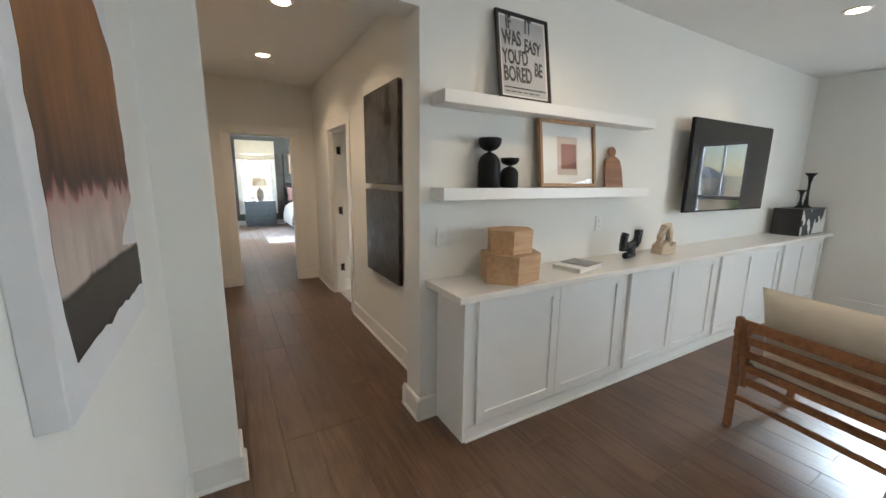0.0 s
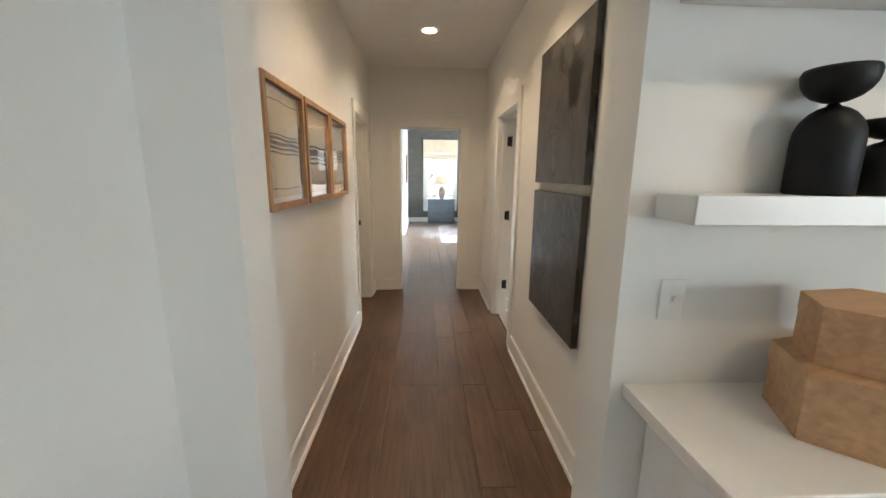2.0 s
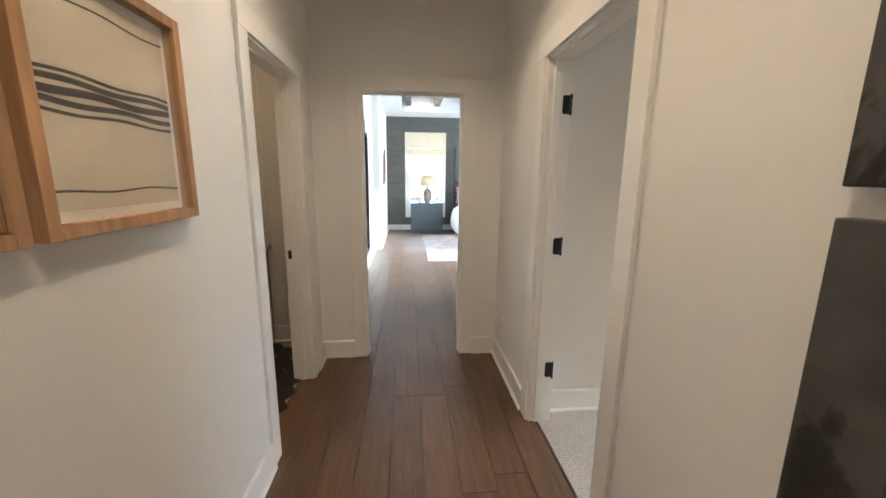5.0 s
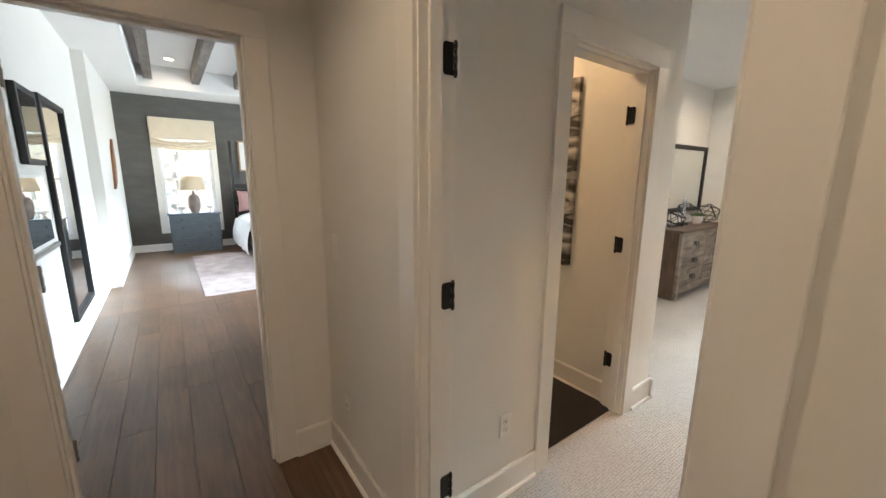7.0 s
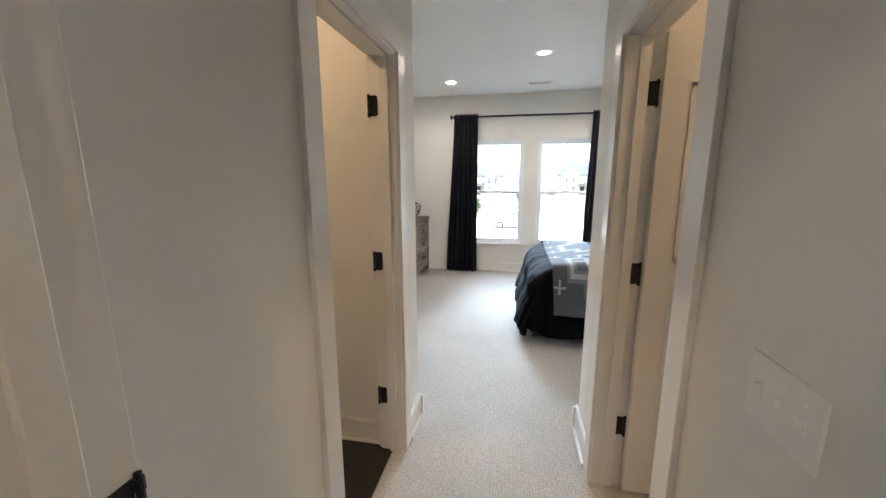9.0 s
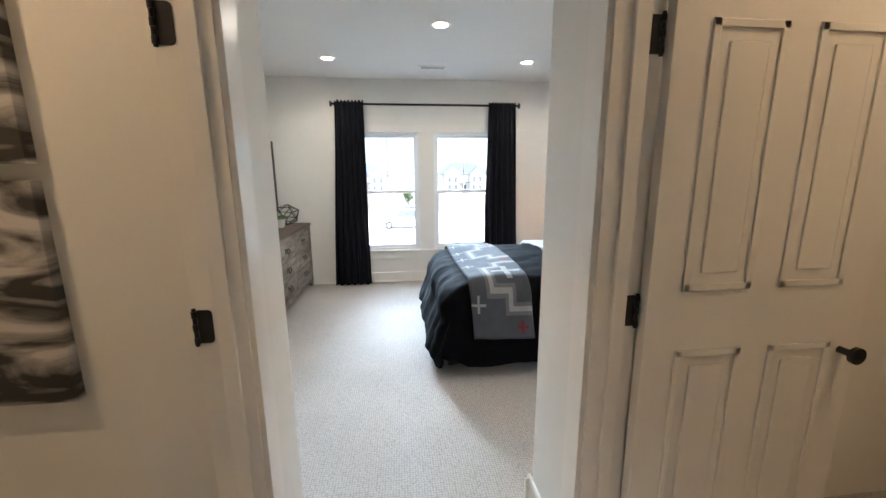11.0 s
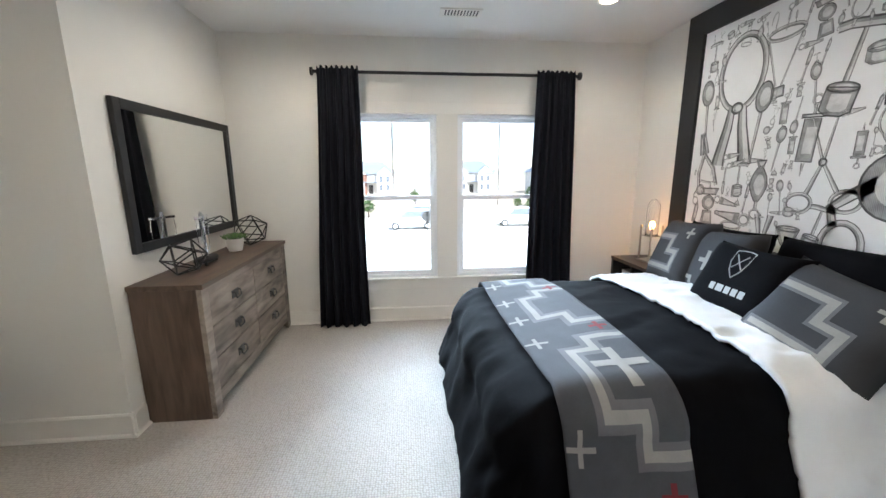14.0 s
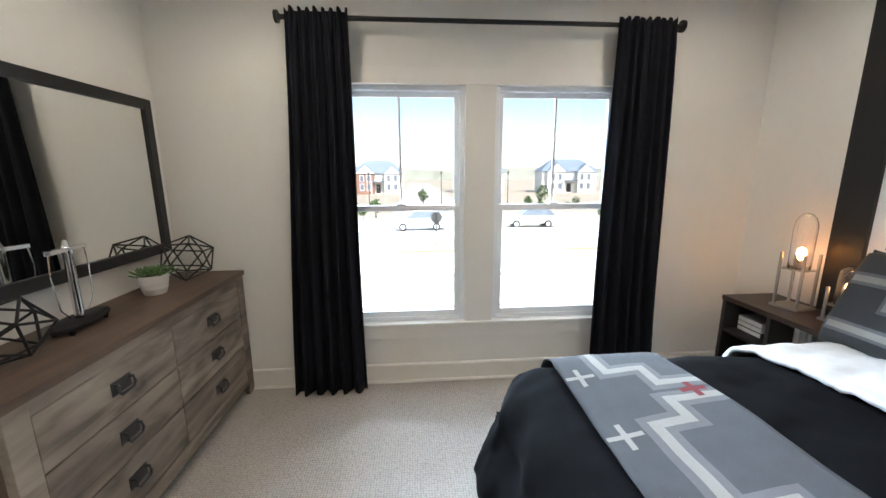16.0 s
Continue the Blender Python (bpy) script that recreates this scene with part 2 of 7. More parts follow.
# main bedroom: a raised tray inside a lower border
structure("ceiling_main", boxes((ML - 0.1, HE + 0.1, CM, 0.75, MY, CM + 0.1), (4.0, HE + 0.1, CM, MR, MY, CM + 0.1), (0.75, 12.75, CM, 4.0, MY, CM + 0.1), (0.75, HE + 0.1, CM, 4.0, 8.9, CM + 0.1),
          (0.65, 8.8, CM + 0.1, 0.75, 12.85, CM + 0.35), (4.0, 8.8, CM + 0.1, 4.1, 12.85, CM + 0.35), (0.75, 12.75, CM + 0.1, 4.0, 12.85, CM + 0.35), (0.75, 8.8, CM + 0.1, 4.0, 8.9, CM + 0.35), (0.65, 8.8, CM + 0.35, 4.1, 12.85, CM + 0.45)), CEIL, "white tray ceiling with a lower border", "ceiling")
structure("roof_slab", boxes((-1.3, -4.3, 3.45, 7.5, 14.0, 3.6)), mat("roof_felt", (0.1, 0.1, 0.1), 0.9), "plain roof deck above the rooms", "roof")

# ---------------------------------------------------------------- more surfaces
CARPET, nt, p = nodes_of("loop_carpet")
N, L = nt.nodes, nt.links
tc = N.new("ShaderNodeTexCoord")
vor = N.new("ShaderNodeTexVoronoi")
vor.inputs["Scale"].default_value, vor.inputs["Randomness"].default_value = 75, 0.35
L.new(tc.outputs["Object"], vor.inputs["Vector"])
ns = N.new("ShaderNodeTexNoise")
ns.inputs["Scale"].default_value, ns.inputs["Detail"].default_value = 2.2, 6
L.new(tc.outputs["Object"], ns.inputs["Vector"])
mx = N.new("ShaderNodeMix")
mx.data_type = "RGBA"
mx.inputs["A"].default_value, mx.inputs["B"].default_value = (0.53, 0.495, 0.455, 1), (0.34, 0.31, 0.28, 1)
rp = N.new("ShaderNodeMapRange")
rp.inputs["From Min"].default_value, rp.inputs["From Max"].default_value = 0.25, 0.75
L.new(vor.outputs["Distance"], rp.inputs["Value"])
L.new(rp.outputs[0], mx.inputs["Factor"])
sc = N.new("ShaderNodeVectorMath")
sc.operation = "SCALE"
mr = N.new("ShaderNodeMapRange")
mr.inputs["To Min"].default_value, mr.inputs["To Max"].default_value = 0.88, 1.12
L.new(ns.outputs[0], mr.inputs["Value"])
L.new(mx.outputs["Result"], sc.inputs[0])
L.new(mr.outputs[0], sc.inputs["Scale"])
L.new(sc.outputs[0], p.inputs["Base Color"])
p.inputs["Roughness"].default_value = 0.95
p.inputs["Specular IOR Level"].default_value = 0.15
bp = N.new("ShaderNodeBump")
bp.invert = True
bp.inputs["Strength"].default_value, bp.inputs["Distance"].default_value = 0.8, 0.006
L.new(vor.outputs["Distance"], bp.inputs["Height"])
L.new(bp.outputs[0], p.inputs["Normal"])


def wood(name, dark, light, rough=0.4, scale=3.0, axis=1, grain=14.0, each=0.18, bump=0.15, spec=0.5):
    """Planed wood with streaks along an axis; each piece is a little lighter or darker."""
    m, nt, p = nodes_of(name)
    N, L = nt.nodes, nt.links
    tc = N.new("ShaderNodeTexCoord")
    oi = N.new("ShaderNodeObjectInfo")
    off = N.new("ShaderNodeVectorMath")
    off.operation = "MULTIPLY_ADD"
    off.inputs[1].default_value = (31, 17, 23)
    L.new(oi.outputs["Random"], off.inputs[0])
    L.new(tc.outputs["Object"], off.inputs[2])
    mp = N.new("ShaderNodeMapping")
    s = [grain] * 3
    s[axis] = 1.0
    mp.inputs["Scale"].default_value = s
    L.new(off.outputs[0], mp.inputs["Vector"])
    n1 = N.new("ShaderNodeTexNoise")
    n1.inputs["Scale"].default_value, n1.inputs["Detail"].default_value, n1.inputs["Distortion"].default_value = scale, 8, 0.6
    L.new(mp.outputs[0], n1.inputs["Vector"])
    n2 = N.new("ShaderNodeTexNoise")
    n2.inputs["Scale"].default_value, n2.inputs["Detail"].default_value = 2.5, 3
    L.new(off.outputs[0], n2.inputs["Vector"])
    sm = N.new("ShaderNodeMath")
    sm.operation = "MULTIPLY_ADD"
    sm.inputs[1].default_value = 0.6
    L.new(n2.outputs[0], sm.inputs[0])
    L.new(n1.outputs[0], sm.inputs[2])
    ramp = N.new("ShaderNodeValToRGB")
    ramp.color_ramp.elements[0].position, ramp.color_ramp.elements[0].color = 0.55, (*dark, 1)
    ramp.color_ramp.elements[1].position, ramp.color_ramp.elements[1].color = 1.0, (*light, 1)
    L.new(sm.outputs[0], ramp.inputs[0])
    r = N.new("ShaderNodeMapRange")
    r.inputs["To Min"].default_value, r.inputs["To Max"].default_value = 1 - each, 1 + each
    L.new(oi.outputs["Random"], r.inputs["Value"])
    v = N.new("ShaderNodeVectorMath")
    v.operation = "SCALE"
    L.new(ramp.outputs[0], v.inputs[0])
    L.new(r.outputs[0], v.inputs["Scale"])
    L.new(v.outputs[0], p.inputs["Base Color"])
    rr = N.new("ShaderNodeMapRange")
    rr.inputs["To Min"].default_value, rr.inputs["To Max"].default_value = rough - 0.08, rough + 0.1
    L.new(n1.outputs[0], rr.inputs["Value"])
    L.new(rr.outputs[0], p.inputs["Roughness"])
    p.inputs["Specular IOR Level"].default_value = spec
    b = N.new("ShaderNodeBump")
    b.inputs["Strength"].default_value, b.inputs["Distance"].default_value = bump, 0.002
    L.new(n1.outputs[0], b.inputs["Height"])
    L.new(b.outputs[0], p.inputs["Normal"])
    return m


OAK = wood("oak_floor", (0.072, 0.035, 0.018), (0.155, 0.083, 0.045), 0.38, each=0.11, spec=0.6)
FRAMEWOOD = wood("frame_oak", (0.30, 0.16, 0.075), (0.48, 0.28, 0.14), 0.5, axis=2)
PINE = wood("pale_pine", (0.45, 0.25, 0.12), (0.62, 0.38, 0.20), 0.55, axis=0, each=0.05)
TEAK = wood("teak", (0.17, 0.065, 0.025), (0.33, 0.14, 0.055), 0.45, axis=0, each=0.05)
GREYWOOD = wood("weathered_grey_wood", (0.085, 0.068, 0.057), (0.37, 0.31, 0.26), 0.5, axis=0, grain=5, each=0.2)
BROWNWOOD = wood("dark_brown_wood", (0.062, 0.040, 0.029), (0.15, 0.10, 0.072), 0.45, axis=0, grain=8, each=0.08)

structure("carpet", boxes((HX - 0.06, AY, -0.03, WX, NY, 0.0)), CARPET, "cream loop-pile carpet in small squares", "carpet")

# ---------------------------------------------------------------- trim


def baseboard(axis, face, side, u0, u1):
    """A tall flat base with a shoe moulding along a wall's face; side says which way it stands proud."""
    bm = bmesh.new()
    t = 0.016 * side
    prof = [(0, 0.012), (t, 0.012), (t, 0.128), (t * 0.6, 0.138), (0, 0.138)]
    shoe = [(t, 0), (t + 0.014 * side, 0), (t + 0.013 * side, 0.009), (t + 0.008 * side, 0.015), (t, 0.018)]
    low = [(0, 0), (t, 0), (t, 0.012), (0, 0.012)]
    for pr in (prof, shoe, low):
        prism(bm, [(face + a, z) for a, z in pr], "y" if axis == "x" else "x", u0, u1) if axis == "x" else prism(bm, [(face + a, z) for a, z in pr], "x", u0, u1)
    return structure("baseboard", bm, TRIM, "tall white painted baseboard with shoe moulding", "baseboard")


for run in (("x", LW, 1, -4, SW - 0.03), ("y", SW, -1, LW, 0.387), ("x", 0.387, 1, SW - 0.03, 2.83), ("x", HL, 1, 2.80, D3[0] - 0.09),
            ("x", HL, 1, D3[1] + 0.09, HE), ("y", HE, -1, HL, D1[0] - 0.09), ("y", HE, -1, D1[1] + 0.09, HR), ("x", HR, -1, D2[1] + 0.09, HE), ("x", HR, -1, 2.80, D2[0] - 0.09),
            ("x", 1.37, -1, SW - 0.03, 2.83), ("y", SW, -1, 1.34, 1.49), ("y", 2.80, 1, 1.34, HR), ("x", FX, -1, -4, 2.29),
            ("y", CN, -1, HX, D4[0] - 0.09), ("y", CN, -1, D4[1] + 0.09, BB + 0.03), ("x", BB, 1, CN - 0.03, NY), ("y", CS, 1, D5[1] + 0.09, BX + 0.03), ("y", CS, 1, HX, D5[0] - 0.09),
            ("x", BX, 1, AY, CS + 0.03), ("y", AY, 1, BX, WX), ("x", WX, -1, AY, DY), ("y", DY, -1, NX - 0.03, WX), ("x", NX, -1, DY - 0.03, NY),
            ("y", NY, -1, BB, NX), ("x", 3.165, -1, CN + 0.12, NY), ("y", PE, -1, -0.88, PX), ("x", ML, 1, HE + 0.12, 10.92), ("y", 10.92, -1, ML, 0.36), ("x", 0.33, 1, 10.89, MY),
            ("y", MY, -1, 0.33, MR), ("y", NY, -1, HX, 3.165)):
    baseboard(*run)


def doorway(name, axis, f0, f1, u0, u1, top, label, hinge=None):
    """Jambs, stops and flat casings on both faces of a wall opening; hinge = (u end, across) puts three black hinges on a jamb."""
    root = tagged(new(name), label, "doorway", kind="structure")

    def bx(a0, p0, z0, a1, p1, z1):
        return (a0, p0, z0, a1, p1, z1) if axis == "x" else (p0, a0, z0, p1, a1, z1)
    m = (f0 + f1) / 2
    for n, q in (("jamb", (u0, u0 + 0.012)), ("jamb", (u1 - 0.012, u1))):
        part(n, boxes(bx(f0 - 0.002, q[0], 0, f1 + 0.002, q[1], top - 0.012)), TRIM, root)
    part("head_jamb", boxes(bx(f0 - 0.002, u0, top - 0.012, f1 + 0.002, u1, top)), TRIM, root)
    st = bmesh.new()
    for q in ((u0 + 0.012, u0 + 0.024), (u1 - 0.024, u1 - 0.012)):
        box(st, *bx(m - 0.03, q[0], 0, m + 0.012, q[1], top - 0.012), bevel=0.002)
    box(st, *bx(m - 0.03, u0 + 0.024, top - 0.024, m + 0.012, u1 - 0.024, top - 0.012), bevel=0.002)
    part("door_stop", st, TRIM, root)
    for f, s in ((f0, -1), (f1, 1)):
        for a, b in ((u0 - 0.09, u0 + 0.004), (u1 - 0.004, u1 + 0.09)):
            lo, hi = sorted((f, f + 0.018 * s))
            part("casing", boxes(bx(lo, a, 0, hi, b, top + 0.0), bevel=0.002), TRIM, root)
        lo, hi = sorted((f, f + 0.020 * s))
        part("head_casing", boxes(bx(lo, u0 - 0.09, top - 0.004, hi, u1 + 0.09, top + 0.10), bevel=0.002), TRIM, root)
    return root


def hinge(x, y, z, axis, s, d, material):
    """A butt hinge: leaf on the jamb, folded leaf, and knuckle with its pin."""
    h = thing("hinge", (x, y, z), "black metal butt hinge on a white door jamb", "hinge", "door hinges")
    ax = (lambda a, b: (a, b)) if axis == "x" else (lambda a, b: (b, a))

    def bx(a0, b0, z0, a1, b1, z1):
        p0, q0 = ax(a0, b0)
        p1, q1 = ax(a1, b1)
        return (min(p0, p1), min(q0, q1), z0, max(p0, p1), max(q0, q1), z1)
    lf = bmesh.new()
    prof = [(0.0, -0.046), (-0.028 * d, -0.046), (-0.034 * d, -0.043), (-0.037 * d, -0.036), (-0.037 * d, 0.036), (-0.034 * d, 0.043), (-0.028 * d, 0.046), (0.0, 0.046)]
    prism(lf, prof, "y" if axis == "x" else "x", *sorted((0, 0.003 * s)))
    part("leaf", lf, material, h)
    kx, ky = ax(0.005 * d, 0.006 * s)
    for k in range(5):
        bm = bmesh.new()
        cyl(bm, (kx, ky, -0.046 + k * 0.0185), (kx, ky, -0.029 + k * 0.0185), 0.007 if k % 2 == 0 else 0.0055, seg=10)
        part("knuckle", bm, material, h)
    for z in (-0.052, 0.046):
        bm = bmesh.new()
        cyl(bm, (kx, ky, z), (kx, ky, z + 0.006), 0.005, seg=10)
        part("pin_tip", bm, material, h)


doorway("door_1", "y", HE, HE + 0.12, *D1, DT, "open doorway with white casing to the main bedroom")
doorway("door_2", "x", HR, HX, *D2, DT, "open doorway with white casing to the bedroom passage")
doorway("door_3", "x", HL - 0.12, HL, *D3, DT, "open doorway with white casing to the powder room")
doorway("door_4", "y", CN, CN + 0.12, *D4, DT, "open doorway with white casing to the bathroom")
doorway("door_5", "y", CS - 0.12, CS, *D5, DT, "open doorway with white casing to the closet")
STEEL = mat("satin_steel", (0.45, 0.44, 0.42), 0.35, 0.9)
for z in (1.80, 1.065, 0.33):
    hinge(HX, D2[1] - 0.012, z, "x", -1, 1, BLACK)
    hinge(D4[1] - 0.012, CN + 0.12, z, "y", -1, 1, BLACK)
    hinge(D5[1] - 0.012, CS - 0.12, z, "y", -1, -1, BLACK)
for z in (1.80, 1.065, 0.33):
    hinge(D1[0] + 0.012, HE + 0.12, z, "y", 1, 1, STEEL)
sp = thing("strike_plate", (HL - 0.099, D3[1] - 0.012, 0.91), "black metal strike plate on a door jamb", "strike plate")
part("plate", boxes((-0.016, -0.002, -0.03, 0.016, 0.0, 0.03), bevel=0.001), BLACK, sp)
# No hole is cut: a near-black box paints the shade inside it.
part("latch_hole_shade", boxes((-0.007, -0.003, -0.012, 0.007, -0.001, 0.012)), mat("recess_shade", (0.02, 0.02, 0.02), 0.8), sp)

# the closet's panelled door, standing open
DOORPAINT = mat("door_paint", (0.80, 0.775, 0.73), 0.4, vary=0.015)
leaf = thing("closet_door", (D5[1] - 0.01, CS - 0.135, 0), "white panelled door standing open into the closet", "door", rz=0)
bm = boxes((-0.038, -0.71, 0.012, -0.002, 0.0, 2.015), bevel=0.002)
part("slab", bm, DOORPAINT, leaf)
for za, zb in ((0.22, 0.95), (1.13, 1.83)):
    for ya, yb in ((-0.61, -0.40), (-0.31, -0.10)):
        b2 = bmesh.new()
        for s in (-0.038, -0.002):
            o = -0.006 if s < -0.01 else 0.006
            for q in ((ya, za, yb, za + 0.02), (ya, zb - 0.02, yb, zb), (ya, za, ya + 0.02, zb), (yb - 0.02, za, yb, zb)):
                box(b2, min(s, s + o), q[0], q[1], max(s, s + o), q[2], q[3], bevel=0.002)
            box(b2, min(s, s + o * 0.8), ya + 0.05, za + 0.05, max(s, s + o * 0.8), yb - 0.05, zb - 0.05, bevel=0.004)
        part("panel", b2, DOORPAINT, leaf)
bm = bmesh.new()
for s in (-0.09, 0.05):
    cyl(bm, (s, -0.65, 0.92), (s + 0.012, -0.65, 0.92), 0.026)
cyl(bm, (-0.09, -0.65, 0.92), (0.06, -0.65, 0.92), 0.011)
part("knob", bm, BLACK, leaf, "black door knob")

# ---------------------------------------------------------------- electrical fittings


def plate(name, at, normal, kind, gangs=1, label="white light switch plate on a painted wall"):
    """A cover plate with toggles or a duplex socket; normal: the way it faces."""
    rz = {"-y": 0, "+x": 90, "+y": 180, "-x": -90}[normal]
    ob = thing(name, at, label, "light switch" if kind == "switch" else "socket", rz=rz)
    w = 0.07 + 0.046 * (gangs - 1)
    part("cover", boxes((-w / 2, -0.006, -0.057, w / 2, 0, 0.057), bevel=0.0025), PLASTIC, ob)
    for g in range(gangs):
        c = (g - (gangs - 1) / 2) * 0.046
        if kind == "switch":
            part("toggle", boxes((c - 0.004, -0.017, -0.003, c + 0.004, -0.005, 0.011), bevel=0.0015), PLASTIC, ob)
            part("toggle_frame", boxes((c - 0.007, -0.0075, -0.014, c + 0.007, -0.0055, 0.014), bevel=0.0008), PLASTIC, ob)
        else:
            for z in (-0.02, 0.02):
                bm = bmesh.new()
                prism(bm, [(c + 0.016 * math.cos(a), z + 0.0135 * math.sin(a)) for a in [k * math.pi / 8 for k in range(16)]], "y", -0.0085, -0.0055)
                part("socket_face", bm, PLASTIC, ob)
                # Pin openings are black boxes on the face, their inner shade painted.
                part("slot_shade", boxes((c - 0.007, -0.0092, z - 0.002, c - 0.005, -0.008, z + 0.007), (c + 0.005, -0.0092, z - 0.002, c + 0.007, -0.008, z + 0.006), (c - 0.002, -0.0092, z - 0.009, c + 0.002, -0.008, z - 0.005)), BLACK, ob)
        for z in ((-0.03, 0.03) if kind == "switch" else (0,)):
            sc = bmesh.new()
            cyl(sc, (c, -0.0075, z), (c, -0.005, z), 0.003, seg=8)
            part("screw", sc, PLASTIC, ob)
    return ob


plate("light_switch", (1.515, SW, 1.14), "-y", "switch")
plate("wall_socket", (2.91, SW, 1.152), "-y", "socket", label="white wall socket above the long counter")
plate("light_switch", (HR, 3.167, 1.13), "-x", "switch")
plate("wall_socket", (HL, 3.745, 0.375), "+x", "socket", label="white wall socket low on the hall wall")
plate("wall_socket", (2.09, CN, 0.36), "-y", "socket", label="white wall socket low on the passage wall")
plate("light_switch", (1.98, CS, 1.135), "+y", "switch", 3, "white three-gang light switch on the passage wall")
plate("light_switch", (HR, 6.22, 1.13), "-x", "switch")
plate("wall_socket", (HR, 6.15, 0.33), "-x", "socket", label="white wall socket low on the hall wall")

LAMPGLOW = emitter("lamp_glow", (1.0, 0.78, 0.52), 10)


def downlight(x, y, z, watts, color=(1.0, 0.80, 0.58), beam=168):
    d = thing("recessed_downlight", (x, y, z), "round white recessed downlight, switched on, in the ceiling", "downlight", "ceiling downlights")
    bm = bmesh.new()
    lathe(bm, [(0.085, 0), (0.084, -0.004), (0.068, -0.008), (0.060, -0.003), (0.058, 0.0)], seg=32)
    part("trim_ring", bm, TRIM, d, smooth=True)
    bm = bmesh.new()
    cyl(bm, (0, 0, -0.0045), (0, 0, -0.002), 0.058, seg=32)
    part("lens", bm, LAMPGLOW, d, "glowing warm lens")
    l = new("downlight_lamp", bpy.data.lights.new("downlight_lamp", "SPOT"))
    l.data.energy, l.data.color, l.data.shadow_soft_size, l.data.spot_size, l.data.spot_blend = watts, color, 0.05, radians(beam), 0.6
    l.matrix_world = look((x, y, z - 0.012), (x, y, 0))
    return d


for x, y in ((0.884, 5.24), (0.886, 3.85)):
    downlight(x, y, CH, 14.5, (1.0, 0.77, 0.55), 136)
for x, y in ((6.456, 5.888), (6.425, 3.739), (5.47, 4.795), (4.4, 6.2), (4.2, 3.74)):
    downlight(x, y, CB, 18, (1.0, 0.88, 0.72))
for x, y in ((4.46, 1.8), (2.2, 1.8), (4.46, -1.5), (2.2, -1.5)):
    downlight(x, y, CL, 10, beam=140)
downlight(2.6, 6.5, CB, 22, (1.0, 0.66, 0.36))
downlight(2.6, 3.7, CB, 16, (1.0, 0.66, 0.36))
downlight(-0.3, 5.7, CH, 3.2, (1.0, 0.66, 0.36))
downlight(1.2, 12.2, CM + 0.35, 10)

# ---------------------------------------------------------------- bedroom window


def window(y0, y1):
    """A white double-hung window with a muntin in its upper sash, set in the window wall."""
    w = tagged(new("window_1"), "white vinyl double-hung window, closed", "window", kind="structure")
    x0, x1 = WX + 0.02, WX + 0.10
    fr = bmesh.new()
    t = 0.032
    for q in ((y0, WZ0, y0 + t, WZ1), (y1 - t, WZ0, y1, WZ1), (y0 + t, WZ0, y1 - t, WZ0 + t), (y0 + t, WZ1 - t, y1 - t, WZ1)):
        box(fr, x0, q[0], q[1], x1, q[2], q[3], bevel=0.004)
    part("window_frame", fr, VINYL, w)
    mid = 1.243
    for n, za, zb, xa, st in (("lower_sash", WZ0 + t, mid + 0.022, x0 + 0.006, 0.036), ("upper_sash", mid - 0.02, WZ1 - t, x0 + 0.04, 0.032)):
        sb = bmesh.new()
        ya, yb = y0 + t, y1 - t
        for q in ((ya, za, ya + st, zb), (yb - st, za, yb, zb), (ya + st, za, yb - st, za + st + 0.006), (ya + st, zb - st, yb - st, zb)):
            box(sb, xa, q[0], q[1], xa + 0.032, q[2], q[3], bevel=0.003)
        s = part(n, sb, VINYL, w)
        g = part("pane", boxes((xa + 0.013, ya + st - 0.004, za + st, xa + 0.017, yb - st + 0.004, zb - st + 0.004)), GLASS, s, "clear glass pane")
        g.visible_shadow = False
        if n == "upper_sash":
            c = (ya + yb) / 2
            part("muntin", boxes((xa + 0.007, c - 0.008, za + st, xa + 0.025, c + 0.008, zb - st), bevel=0.002), VINYL, s)
    part("sash_lock", boxes((x0 + 0.0, (y0 + y1) / 2 - 0.03, mid + 0.022, x0 + 0.03, (y0 + y1) / 2 + 0.03, mid + 0.034), bevel=0.003), VINYL, w)


window(*W1)
window(*W2)
tr = tagged(new("window_trim"), "flat white painted window casing and sill", "window trim", kind="structure")
a, b = W2[0], W1[1]
part("casing", boxes((WX - 0.018, a - 0.09, WZ0, WX + 0.0, a, WZ1), bevel=0.002), TRIM, tr)
part("casing", boxes((WX - 0.018, b, WZ0, WX, b + 0.09, WZ1), bevel=0.002), TRIM, tr)
part("mullion", boxes((WX - 0.018, W2[1], WZ0, WX, W1[0], WZ1), bevel=0.002), TRIM, tr)
part("head_casing", boxes((WX - 0.02, a - 0.09, WZ1, WX, b + 0.09, WZ1 + 0.10), bevel=0.002), TRIM, tr)
part("sill", boxes((WX - 0.035, a - 0.11, WZ0 - 0.022, WX + 0.02, b + 0.11, WZ0), bevel=0.004), TRIM, tr)
part("apron", boxes((WX - 0.018, a - 0.09, WZ0 - 0.115, WX, b + 0.09, WZ0 - 0.022), bevel=0.002), TRIM, tr)

# ---------------------------------------------------------------- curtains
CURTAIN = mat("black_velvet_curtain", (0.008, 0.009, 0.014), 0.85, vary=0.25, scale=20, bump=0.15, bscale=400, spec=0.2)
rod = thing("curtain_rod", (WX - 0.09, 0, 2.35), "black metal curtain rod with disc finials above the window", "curtain rod")
bm = bmesh.new()
cyl(bm, (0, 3.60, 0), (0, 5.98, 0), 0.0135)
part("rod", bm, BLACK, rod, smooth=False)
for y, s in ((3.60, -1), (5.98, 1)):
    bm = bmesh.new()
    cyl(bm, (0, y, 0), (0, y + 0.012 * s, 0), 0.016)
    cyl(bm, (0, y + 0.012 * s, 0), (0, y + 0.03 * s, 0), 0.034)
    part("finial", bm, BLACK, rod)
